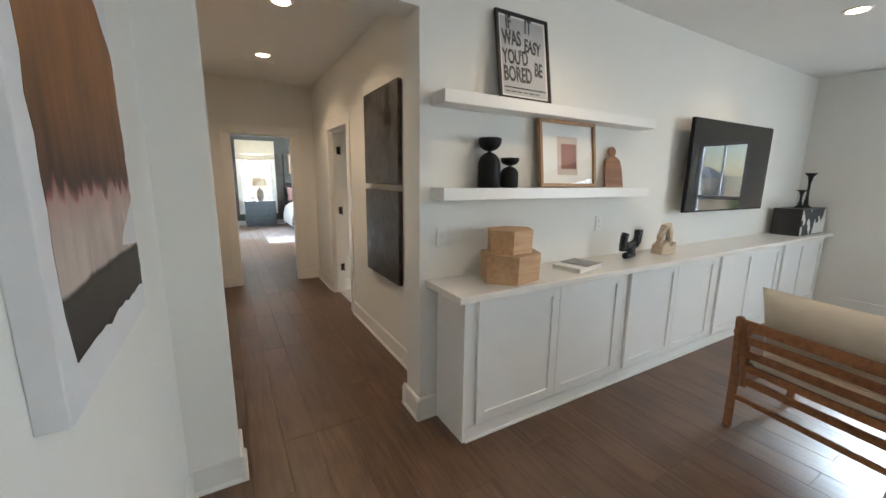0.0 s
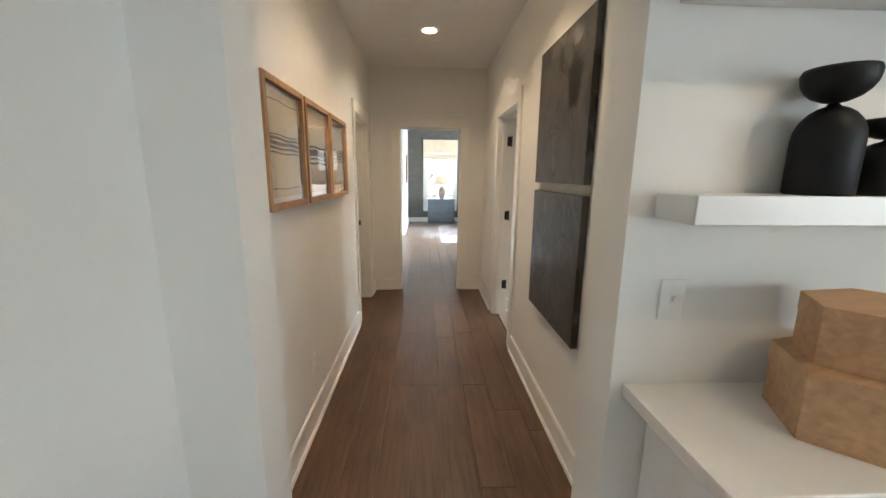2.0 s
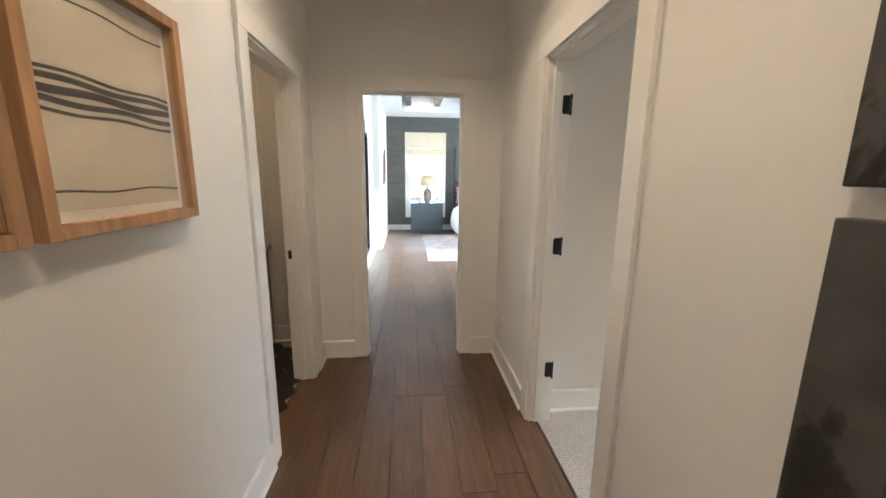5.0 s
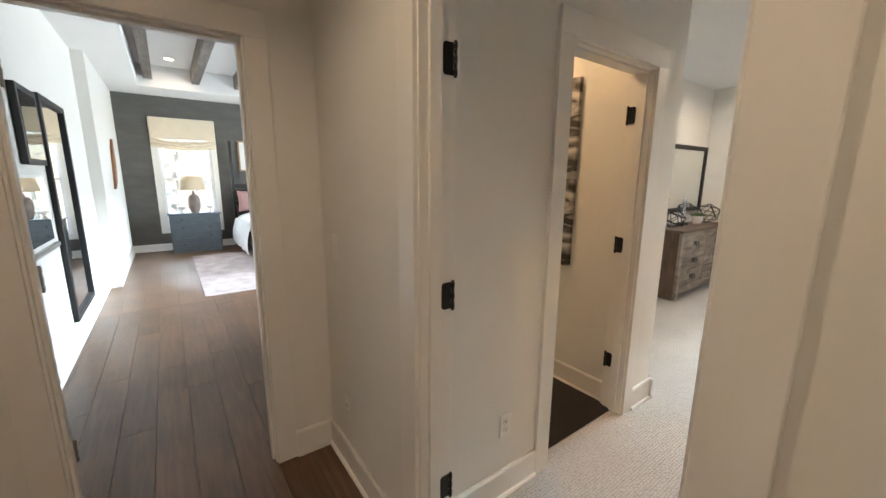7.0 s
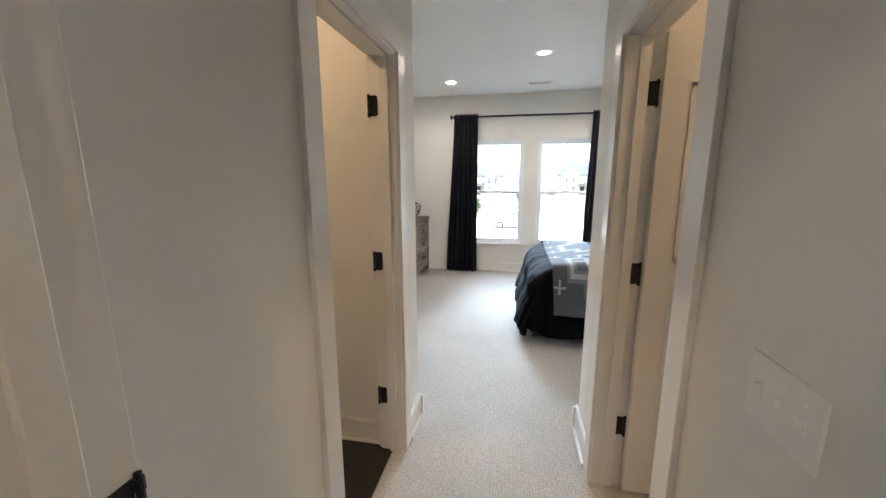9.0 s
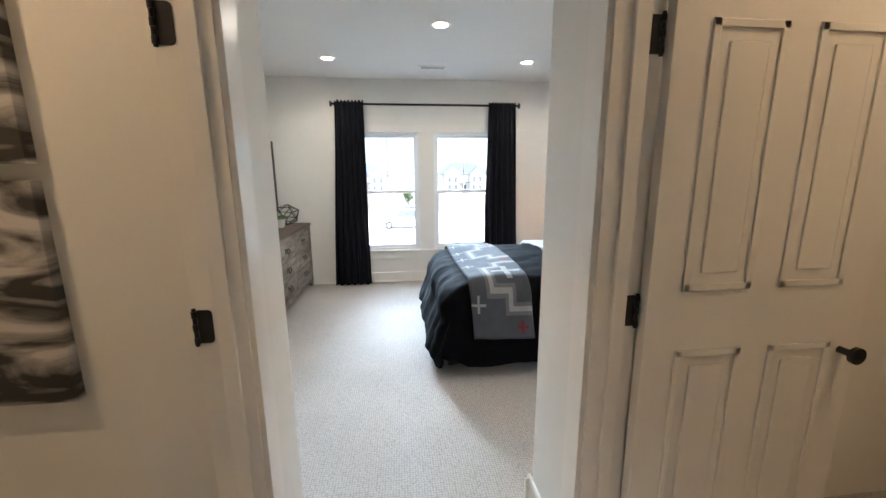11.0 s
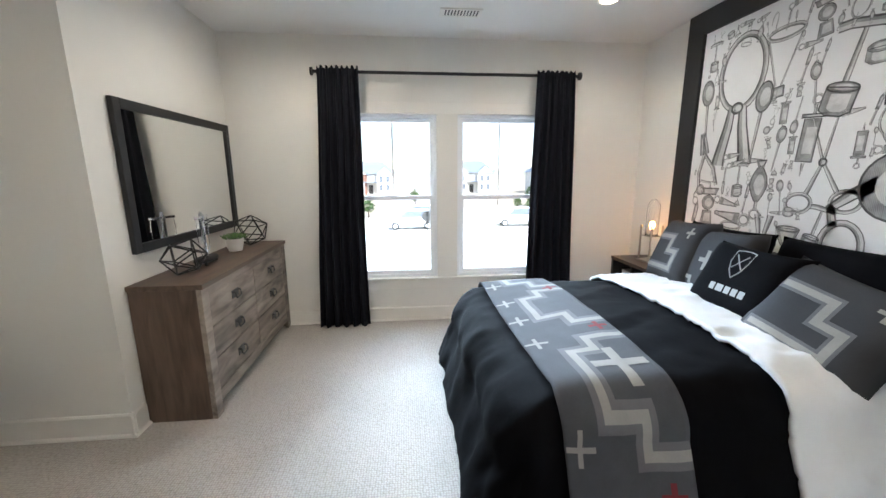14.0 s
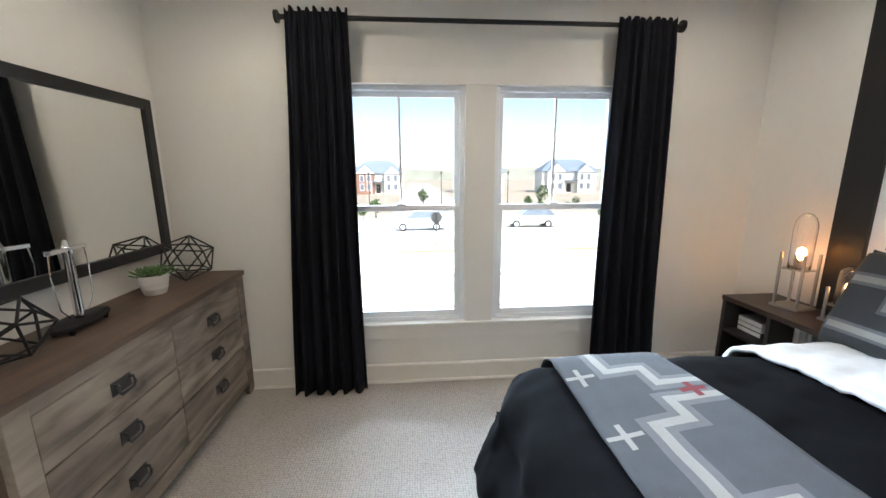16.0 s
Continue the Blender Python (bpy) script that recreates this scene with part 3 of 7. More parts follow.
for y in (3.63, 5.95):
    bm = bmesh.new()
    cyl(bm, (0, y, 0), (0.09, y, 0), 0.007, seg=10)
    cyl(bm, (0.082, y, -0.0), (0.09, y, 0), 0.028, seg=16)
    part("bracket", bm, BLACK, rod)


def curtain(y0, y1, b0, b1, seed):
    """A pleated panel gathered on the rod, falling to the carpet."""
    rnd = random.Random(seed)
    ph = [rnd.uniform(0, 6.28) for _ in range(4)]
    bm = bmesh.new()

    def f(u, v):
        z = 2.375 * (1 - v) + 0.006
        y = (y0 + (y1 - y0) * u) * (1 - v) + (b0 + (b1 - b0) * u) * v + 0.006 * math.sin(5 * v + ph[3])
        top = 1 - min(1, v / 0.06)
        amp = 0.016 + 0.020 * min(1, v * 1.6)
        x = amp * math.sin(2 * math.pi * 5.5 * u + 0.7 * math.sin(3 * v + ph[0])) + 0.008 * math.sin(2 * math.pi * 13 * u + ph[1] + 2 * v)
        x = x * (1 - 0.55 * top) + (0.012 * math.sin(2 * math.pi * 16 * u) * top)
        z += 0.012 * top * math.sin(2 * math.pi * 8 * u + ph[2])
        return Vector((WX - 0.115 + x, y, z))
    grid(bm, 110, 34, f)
    front = mesh_ob("curtain", bm, CURTAIN, True)
    mod = front.modifiers.new("thick", "SOLIDIFY")
    mod.thickness = 0.004
    return tagged(front, "black floor-length pleated curtain hanging from a rod", "curtain", "window curtains")


curtain(5.955, 5.602, 6.06, 5.585, 3)
curtain(3.995, 3.645, 4.03, 3.53, 8)

# ================================================================ living room: built-ins
def shaker(cab, x0, x1, y, z0, z1):
    """A shaker door: flat panel with four proud rails, hung on the cabinet's face at y."""
    d = part("door", boxes((x0 + 0.05, y - 0.010, z0 + 0.05, x1 - 0.05, y - 0.001, z1 - 0.05)), WHITE, cab)
    for q in ((x0, z0, x0 + 0.06, z1), (x1 - 0.06, z0, x1, z1)):
        part("stile", boxes((q[0], y - 0.022, q[1], q[2], y - 0.001, q[3]), bevel=0.0015), WHITE, d)
    for q in ((x0 + 0.06, z0, x1 - 0.06, z0 + 0.06), (x0 + 0.06, z1 - 0.06, x1 - 0.06, z1)):
        part("rail", boxes((q[0], y - 0.022, q[1], q[2], y - 0.001, q[3]), bevel=0.0015), WHITE, d)


CF = 2.31
edges = [1.49, 2.85, 4.155, 5.50, FX]
for k, (xa, xb) in enumerate(zip(edges, edges[1:])):
    cab = thing("base_cabinet", (0, 0, 0), "white lacquered shallow base cabinet with two shaker doors, closed", "cabinet", "living room built-in cabinets")
    part("carcass", boxes((xa + 0.001, CF, 0.0, xb - 0.001, SW - 0.002, 0.852)), WHITE, cab)
    a = xa + (0.075 if k == 0 else 0.05)
    b = xb - 0.05
    m = (a + b) / 2
    shaker(cab, a, m - 0.0015, CF, 0.095, 0.835)
    shaker(cab, m + 0.0015, b, CF, 0.095, 0.835)
    part("plinth", boxes((xa + 0.001, CF - 0.016, 0, xb - 0.001, CF - 0.0005, 0.085), bevel=0.002), WHITE, cab)
    part("shoe_moulding", boxes((xa + 0.001, CF - 0.028, 0, xb - 0.001, CF - 0.0165, 0.018), bevel=0.004), WHITE, cab)
    if k == 0:
        part("end_panel", boxes((xa - 0.014, CF - 0.016, 0, xa, SW - 0.03, 0.852), bevel=0.002), WHITE, cab)
top = boxes((1.406, 2.228, 0.853, FX - 0.001, SW - 0.002, 0.892), bevel=0.003)
solid("long_countertop", top, mat("cream_quartz", (0.80, 0.755, 0.70), 0.22, vary=0.02, scale=5), "long cream quartz countertop over the base cabinets", "countertop")
for z in (1.362, 1.866):
    solid("floating_shelf", boxes((1.44, 2.47, z, 3.28, SW - 0.001, z + 0.066), bevel=0.002), WHITE, "thick white floating wall shelf", "shelf", "floating shelves")

# ---- things on the shelves
MATTBLACK = mat("matt_black_ceramic", (0.007, 0.007, 0.008), 0.5, vary=0.2, scale=30, bump=0.05, spec=0.25)


def pin_vase(x, y, z, h, r):
    v = thing("pinched_vase", (x, y, z), "matt black bottle vase with a wide bowl mouth", "vase", "black vases")
    bm = bmesh.new()
    prof = [(r * 0.93, 0), (r, 0.006), (r, h * 0.45)] + [(r * math.cos(a), h * 0.45 + h * 0.27 * math.sin(a)) for a in (0.3, 0.6, 0.9, 1.15, 1.35)] + [(r * 0.14, h * 0.735)]
    lathe(bm, prof)
    part("body", bm, MATTBLACK, v, smooth=True)
    bm = bmesh.new()
    lathe(bm, [(r * 0.14, h * 0.735)] + [(r * 1.02 * math.sin(a), h * 0.735 + h * 0.20 * (1 - math.cos(a))) for a in (0.35, 0.7, 1.0, 1.3, 1.5)] + [(r * 1.04, h * 0.965), (r * 0.98, h), (r * 0.9, h * 0.98), (r * 0.4, h * 0.87)])
    part("bowl", bm, MATTBLACK, v, smooth=True)


pin_vase(1.79, 2.545, 1.428, 0.285, 0.066)
pin_vase(1.945, 2.545, 1.428, 0.178, 0.055)
PAPER = mat("off_white_paper", (0.78, 0.75, 0.70), 0.8, vary=0.03, scale=4)
INK = mat("black_ink", (0.015, 0.015, 0.015), 0.7)


def frame_parts(root, w, h, fw, fd, material, fill, fy=0.0):
    """A frame of four mitre-less bars round a sheet, facing -y, standing at z = 0."""
    for q in ((-w / 2, 0, -w / 2 + fw, h), (w / 2 - fw, 0, w / 2, h)):
        part("frame_side", boxes((q[0], -fd, q[1], q[2], 0, q[3]), bevel=0.0015), material, root)
    for q in ((-w / 2 + fw, 0, w / 2 - fw, fw), (-w / 2 + fw, h - fw, w / 2 - fw, h)):
        part("frame_bar", boxes((q[0], -fd, q[1], q[2], 0, q[3]), bevel=0.0015), material, root)
    return part("sheet", boxes((-w / 2 + fw, -fd * 0.45, fw, w / 2 - fw, -fd * 0.3, h - fw)), fill, root)


def letters(text, size, material, parent, m, bold=0.0):
    cu = bpy.data.curves.new("lettering", "FONT")
    cu.body, cu.size, cu.offset, cu.extrude = text, size, bold, 0.0006
    cu.align_x, cu.align_y = "LEFT", "BOTTOM"
    ob = bpy.data.objects.new("lettering", cu)
    scene.collection.objects.link(ob)
    bpy.context.view_layer.update()
    me = bpy.data.meshes.new_from_object(ob.evaluated_get(bpy.context.evaluated_depsgraph_get()))
    bpy.data.objects.remove(ob)
    me.materials.clear()
    me.materials.append(material)
    o = new("lettering", me)
    o.parent = parent
    o.matrix_local = m
    return o


def lean(root, at, tilt, rz=0):
    root.matrix_world = pose(*at, -tilt, 0, rz)


PRINT = mat("grey_print_paper", (0.42, 0.42, 0.43), 0.6, vary=0.05)
q = thing("framed_quote_print", (0, 0, 0), "black-framed grey print with hand-lettered black words, leaning on a shelf", "framed print")
frame_parts(q, 0.40, 0.50, 0.018, 0.02, BLACKWOOD, PAPER)
part("print", boxes((-0.168, -0.0095, 0.03, 0.168, -0.0085, 0.47)), PRINT, q, "grey printed ground")
for txt, x, z, s, tilt in (("IF", -0.125, 0.385, 0.085, 4), ("IT", 0.01, 0.38, 0.095, -3), ("WAS", -0.155, 0.29, 0.095, 3), ("EASY", 0.0, 0.275, 0.085, -6), ("YOU'D", -0.16, 0.185, 0.092, 2), ("BE", 0.075, 0.14, 0.09, -3), ("BORED", -0.16, 0.085, 0.098, 1)):
    o = letters(txt, s * 1.22, INK, q, pose(x, -0.0105, z, 90, 0, 0) @ pose(0, 0, 0, 0, 0, tilt) @ Matrix.Diagonal((0.56, 1, 1, 1)), 0.0035)
part("underline", boxes((-0.16, -0.0105, 0.068, 0.16, -0.0095, 0.076)), INK, q)
for k in range(6):
    part("small_script", boxes((-0.15 + k * 0.045, -0.0105, 0.046, -0.118 + k * 0.045, -0.0095, 0.053)), INK, q)
part("glazing", boxes((-0.182, -0.0145, 0.018, 0.182, -0.013, 0.482)), GLASS, q).visible_shadow = False
lean(q, (2.03, 2.53, 1.933), 9)

RUST = mat("rust_block", (0.30, 0.09, 0.05), 0.8, vary=0.15, scale=12)
BEIGE = mat("beige_block", (0.55, 0.44, 0.34), 0.8, vary=0.1, scale=10)
q = thing("framed_abstract_print", (0, 0, 0), "oak-framed abstract print with a rust square, leaning on a shelf", "framed print")
frame_parts(q, 0.53, 0.435, 0.022, 0.03, FRAMEWOOD, PAPER)
part("beige_field", boxes((-0.10, -0.0145, 0.08, 0.09, -0.0135, 0.33)), BEIGE, q)
part("rust_square", boxes((-0.065, -0.0155, 0.12, 0.055, -0.0147, 0.285)), RUST, q)
part("rust_strip", boxes((0.045, -0.0165, 0.12, 0.075, -0.0157, 0.285)), mat("rust_dark", (0.2, 0.06, 0.04), 0.8), q)
part("glazing", boxes((-0.243, -0.021, 0.022, 0.243, -0.0195, 0.413)), GLASS, q).visible_shadow = False
lean(q, (2.455, 2.545, 1.431), 7)

b = thing("cutting_board", (0, 0, 0), "small wooden serving board with a round handle, leaning on a shelf", "cutting board")
bm = bmesh.new()
out = [(-0.085, 0), (0.085, 0), (0.082, 0.12), (0.07, 0.19), (0.045, 0.215), (0.025, 0.225)] + [(0.032 * math.sin(t), 0.262 - 0.036 * math.cos(t)) for t in (0.7, 1.2, 1.8, 2.5, 3.14, 3.8, 4.5, 5.1, 5.6)] + [(-0.025, 0.225), (-0.045, 0.215), (-0.07, 0.19), (-0.082, 0.12)]
prism(bm, out, "y", -0.016, 0)
part("board", bm, TEAK, b)
lean(b, (2.955, 2.555, 1.43), 10, -8)


def hex_box(x, y, z, rx, ry, h, rz):
    h_ob = thing("hexagonal_box", (x, y, z), "lidded hexagonal box of pale wood, stacked on the counter", "wooden box", "hexagonal boxes", rz)
    pts = [(rx * math.cos(t), ry * math.sin(t)) for t in [k * math.pi / 3 for k in range(6)]]
    bm = bmesh.new()
    prism(bm, pts, "z", 0, h * 0.66)
    part("body", bm, PINE, h_ob)
    bm = bmesh.new()
    prism(bm, [(u * 1.015, v * 1.015) for u, v in pts], "z", h * 0.665, h)
    part("lid", bm, PINE, h_ob)


hex_box(1.875, 2.42, 0.892, 0.205, 0.165, 0.165, 12)
hex_box(1.87, 2.425, 1.058, 0.155, 0.125, 0.135, 6)
bk = thing("book", (2.49, 2.43, 0.892), "large white book with a black-and-white cover, lying on the counter", "book", rz=12)
part("pages", boxes((-0.155, -0.1, 0.003, 0.15, 0.1, 0.024)), PAPER, bk)
part("cover", boxes((-0.16, -0.105, 0, 0.155, 0.105, 0.003)), WHITE, bk)
part("cover", boxes((-0.16, -0.105, 0.024, 0.155, 0.105, 0.027)), WHITE, bk)
part("cover_picture", boxes((-0.07, -0.09, 0.027, 0.14, 0.1, 0.0285)), mat("cover_photo", (0.16, 0.16, 0.16), 0.4, vary=0.9, scale=18), bk)
part("cover_band", boxes((-0.07, -0.104, 0.027, 0.15, -0.092, 0.0285)), mat("mustard", (0.35, 0.25, 0.10), 0.5), bk)

s = thing("knot_sculpture", (3.09, 2.45, 0.892), "glossy black ceramic loop sculpture on the counter", "sculpture")
bm = bmesh.new()
for path, rad in (([(-0.088, 0, 0.055), (-0.092, 0, 0.10), (-0.088, 0, 0.15), (-0.075, 0, 0.185)], 0.032), ([(0.05, 0, 0.085), (0.075, 0, 0.12), (0.085, 0, 0.17), (0.086, 0, 0.205)], 0.034),
                  ([(-0.085, 0, 0.10), (-0.03, 0.004, 0.088), (0.02, 0.004, 0.092), (0.07, 0, 0.115)], 0.030), ([(-0.065, 0, 0.012), (-0.01, 0, 0.014), (0.045, 0, 0.014)], 0.024), ([(0.0, 0, 0.02), (0.012, 0, 0.05), (0.015, 0, 0.09)], 0.034)):
    tube(bm, path, rad, 14)
bmesh.ops.scale(bm, vec=(1, 0.85, 1), verts=bm.verts[:])
bmesh.ops.translate(bm, vec=(0, 0, 0.011), verts=bm.verts[:])
part("loop_body", bm, mat("gloss_black", (0.012, 0.014, 0.018), 0.15, vary=0.1), s, smooth=True)
s = thing("wooden_sculpture", (3.54, 2.45, 0.892), "pale carved wooden loop sculpture on the counter", "sculpture")
bm = bmesh.new()
tube(bm, [(-0.07, 0, 0.05), (-0.06, 0, 0.14), (-0.02, 0, 0.22), (0.03, 0, 0.23), (0.06, 0, 0.17), (0.07, 0, 0.10), (0.02, 0.02, 0.05), (-0.04, 0.02, 0.045)], 0.03, 8, True)
prism(bm, [(-0.10, 0.0), (0.09, 0.0), (0.10, 0.09), (0.03, 0.06), (-0.03, 0.10), (-0.09, 0.07)], "y", -0.045, 0.045)
part("carving", bm, mat("pale_driftwood", (0.52, 0.42, 0.31), 0.7, vary=0.2, scale=14, stretch=(1, 1, 3)), s)

# ---- television on its arm
tv = thing("wall_television", (4.57, 2.60, 1.61), "large black flat-screen television on a wall bracket", "television", rz=-1.5)
SCREEN = mat("dark_screen_glass", (0.002, 0.002, 0.003), 0.03, vary=0.0, spec=1.0)
part("housing", boxes((-0.70, -0.12, -0.40, 0.70, -0.092, 0.40), bevel=0.004), mat("black_casing", (0.006, 0.006, 0.007), 0.6, vary=0.05, spec=0.2), tv)
part("screen", boxes((-0.692, -0.123, -0.385, 0.692, -0.1195, 0.392)), SCREEN, tv)
part("bracket", boxes((-0.2, -0.092, -0.15, 0.2, -0.06, 0.15), (-0.05, -0.06, -0.05, 0.05, 0.0, 0.05), (-0.12, -0.0, -0.12, 0.12, 0.018, 0.12)), BLACK, tv)
# ---- patterned box and candlesticks at the far end
c = thing("patterned_box", (6.27, 2.44, 0.892), "black and white hide-covered box on the counter", "box")
part("body", boxes((-0.36, -0.13, 0, 0.36, 0.13, 0.30), bevel=0.004), BLACKWOOD, c)
HIDE, nt, p = nodes_of("hide_pattern")
vo = nt.nodes.new("ShaderNodeTexNoise")
vo.inputs["Scale"].default_value, vo.inputs["Detail"].default_value = 5.5, 2
tcc = nt.nodes.new("ShaderNodeTexCoord")
nt.links.new(tcc.outputs["Object"], vo.inputs["Vector"])
rmp = nt.nodes.new("ShaderNodeValToRGB")
rmp.color_ramp.interpolation = "CONSTANT"
rmp.color_ramp.elements[0].color = (0.03, 0.03, 0.035, 1)
rmp.color_ramp.elements[1].position, rmp.color_ramp.elements[1].color = 0.5, (0.7, 0.67, 0.62, 1)
nt.links.new(vo.outputs[0], rmp.inputs[0])
nt.links.new(rmp.outputs[0], p.inputs["Base Color"])
p.inputs["Roughness"].default_value = 0.7
part("patterned_front", boxes((-0.355, -0.136, 0.01, 0.355, -0.1305, 0.29)), HIDE, c)
for x, h, r in ((6.22, 0.205, 0.05), (6.40, 0.40, 0.052)):
    v = thing("candlestick", (x, 2.44, 1.192), "slender black candlestick with a flared top", "candlestick", "candlesticks")
    bm = bmesh.new()
    lathe(bm, [(r, 0), (r, 0.006), (r * 0.45, 0.03), (r * 0.22, h * 0.4), (r * 0.25, h * 0.7), (r * 0.5, h * 0.9), (r * 1.1, h * 0.985), (r * 1.1, h)])
    part("stem", bm, MATTBLACK, v, smooth=True)

# ---- painting on the left wall
PAINT, nt, p = nodes_of("abstract_painting")
N, L = nt.nodes, nt.links
tcc = N.new("ShaderNodeTexCoord")
sx = N.new("ShaderNodeSeparateXYZ")
L.new(tcc.outputs["Object"], sx.inputs[0])
drip = N.new("ShaderNodeTexNoise")
mpd = N.new("ShaderNodeMapping")
mpd.inputs["Scale"].default_value = (1, 26, 2.5)
L.new(tcc.outputs["Object"], mpd.inputs[0])
L.new(mpd.outputs[0], drip.inputs["Vector"])
drip.inputs["Scale"].default_value, drip.inputs["Detail"].default_value = 1.0, 5
blot = N.new("ShaderNodeTexNoise")
blot.inputs["Scale"].default_value, blot.inputs["Detail"].default_value, blot.inputs["Distortion"].default_value = 5, 8, 0.8
L.new(tcc.outputs["Object"], blot.inputs["Vector"])


def mth(op, a, b, c=None):
    n = N.new("ShaderNodeMath")
    n.operation = op
    for i, v in enumerate((a, b, c)):
        if v is None:
            continue
        if isinstance(v, (int, float)):
            n.inputs[i].default_value = v
        else:
            L.new(v, n.inputs[i])
    return n.outputs[0]


upper = mth("MINIMUM", mth("MAXIMUM", mth("MULTIPLY", mth("SUBTRACT", sx.outputs["Z"], 0.20), 8.0), 0.0), 1.0)
hgt = mth("ADD", sx.outputs["Z"], mth("MULTIPLY", upper, mth("MULTIPLY_ADD", mth("SUBTRACT", drip.outputs[0], 0.5), 0.12, 0.0)))
hgt = mth("ADD", hgt, mth("MULTIPLY", mth("SUBTRACT", blot.outputs[0], 0.5), 0.03))
rmp = N.new("ShaderNodeValToRGB")
el = rmp.color_ramp.elements
el[0].position, el[0].color = 0.0, (0.62, 0.60, 0.60, 1)
el[1].position, el[1].color = 1.0, (0.10, 0.05, 0.035, 1)
for pos, col in ((0.06, (0.62, 0.60, 0.60)), (0.082, (0.012, 0.012, 0.012)), (0.10, (0.030, 0.028, 0.026)), (0.19, (0.042, 0.038, 0.034)), (0.205, (0.015, 0.014, 0.014)), (0.214, (0.46, 0.38, 0.34)), (0.30, (0.50, 0.40, 0.35)), (0.365, (0.42, 0.27, 0.24)), (0.378, (0.24, 0.07, 0.06)), (0.392, (0.045, 0.024, 0.02)), (0.45, (0.12, 0.055, 0.03)), (0.60, (0.24, 0.10, 0.035)), (0.80, (0.27, 0.105, 0.04))):
    e = el.new(pos)
    e.color = (*col, 1)
L.new(mth("DIVIDE", hgt, 0.86), rmp.inputs[0])
vs = N.new("ShaderNodeVectorMath")
vs.operation = "SCALE"
L.new(rmp.outputs[0], vs.inputs[0])
L.new(mth("MULTIPLY_ADD", blot.outputs[0], 1.1, mth("MULTIPLY_ADD", drip.outputs[0], 0.9, 0.0)), vs.inputs["Scale"])
L.new(vs.outputs[0], p.inputs["Base Color"])
p.inputs["Roughness"].default_value = 0.5
pt = thing("abstract_canvas", (LW, 1.6725, 1.13), "large abstract canvas in rust, pink and black with white margins", "painting")
part("stretcher", boxes((0, -0.2925, 0, 0.040, 0.2925, 0.80), bevel=0.003), mat("primed_canvas", (0.72, 0.71, 0.72), 0.8, vary=0.03, bump=0.1, bscale=500), pt)
bm = bmesh.new()
rq = random.Random(5)


def ragged(a):
    return a * rq.uniform(-1, 1)


def paint_right(z):
    if 0.19 < z < 0.32:
        return 0.13 + 0.15 * min(1.0, (z - 0.19) / 0.09) ** 1.5
    return 0.283 if z < 0.62 else 0.283 - (z - 0.62) * 1.1


ring = [(-0.235 + k * 0.032, 0.072 + ragged(0.006)) for k in range(17)] + [(paint_right(z) + ragged(0.005), z) for z in [0.08 + k * 0.016 for k in range(40)]]
ring += [(0.14, 0.722), (-0.24, 0.725)] + [(-0.246 + ragged(0.006), z) for z in [0.70 - k * 0.05 for k in range(13)]]
prism(bm, ring, "x", 0.040, 0.0412)
part("paint_layer", bm, PAINT, pt)

# ---- slatted armchair seen from behind
ch = thing("lounge_chair", (2.95, 1.36, 0), "teak slatted-back lounge chair with cream cushions", "armchair", rz=0)
ch.matrix_world = pose(2.94, 1.30, 0, 0, 0, -10)
LINEN = mat("cream_linen", (0.66, 0.58, 0.47), 0.9, vary=0.06, scale=8, bump=0.2, bscale=300)


def bar(bm, p, q, w, d):
    """A square bar from p to q."""
    p, q = Vector(p), Vector(q)
    dv = q - p
    r = bmesh.ops.create_cube(bm, size=1)
    bmesh.ops.scale(bm, vec=(w, d, dv.length), verts=r["verts"])
    bmesh.ops.bevel(bm, geom=list({e for v in r["verts"] for e in v.link_edges}), offset=min(w, d) * 0.18, segments=2, affect="EDGES")
    bmesh.ops.transform(bm, matrix=Matrix.Translation((p + q) / 2) @ dv.to_track_quat("Z", "Y").to_matrix().to_4x4(), verts=bm.verts[:])


def barpart(name, p, q, w, d, material, parent, label=""):
    bm = bmesh.new()
    bar(bm, p, q, w, d)
    return part(name, bm, material, parent, label)


for y in (-0.36, 0.36):
    barpart("back_leg", (0.0, y * 0.95, 0), (0.03, y, 0.36), 0.045, 0.035, TEAK, ch)
    barpart("back_leg_upper", (0.03, y, 0.34), (0.0, y, 0.70), 0.04, 0.035, TEAK, ch)
    barpart("front_leg", (0.66, y, 0), (0.62, y, 0.58), 0.04, 0.035, TEAK, ch)
    barpart("armrest", (0.0, y, 0.60), (0.70, y, 0.595), 0.06, 0.028, TEAK, ch)
    barpart("side_rail", (0.02, y, 0.27), (0.64, y, 0.33), 0.03, 0.06, TEAK, ch)
    barpart("back_stile", (0.05, y * 0.86, 0.27), (-0.03, y * 0.86, 0.69), 0.03, 0.04, TEAK, ch)
for k in range(5):
    z = 0.31 + k * 0.09
    barpart("back_slat", (0.04 - k * 0.017, -0.33, z), (0.04 - k * 0.017, 0.33, z), 0.018, 0.045 if k < 4 else 0.06, TEAK, ch)
barpart("stretcher", (0.02, -0.36, 0.20), (0.02, 0.36, 0.20), 0.025, 0.03, TEAK, ch)
barpart("front_rail", (0.63, -0.36, 0.31), (0.63, 0.36, 0.31), 0.03, 0.06, TEAK, ch)


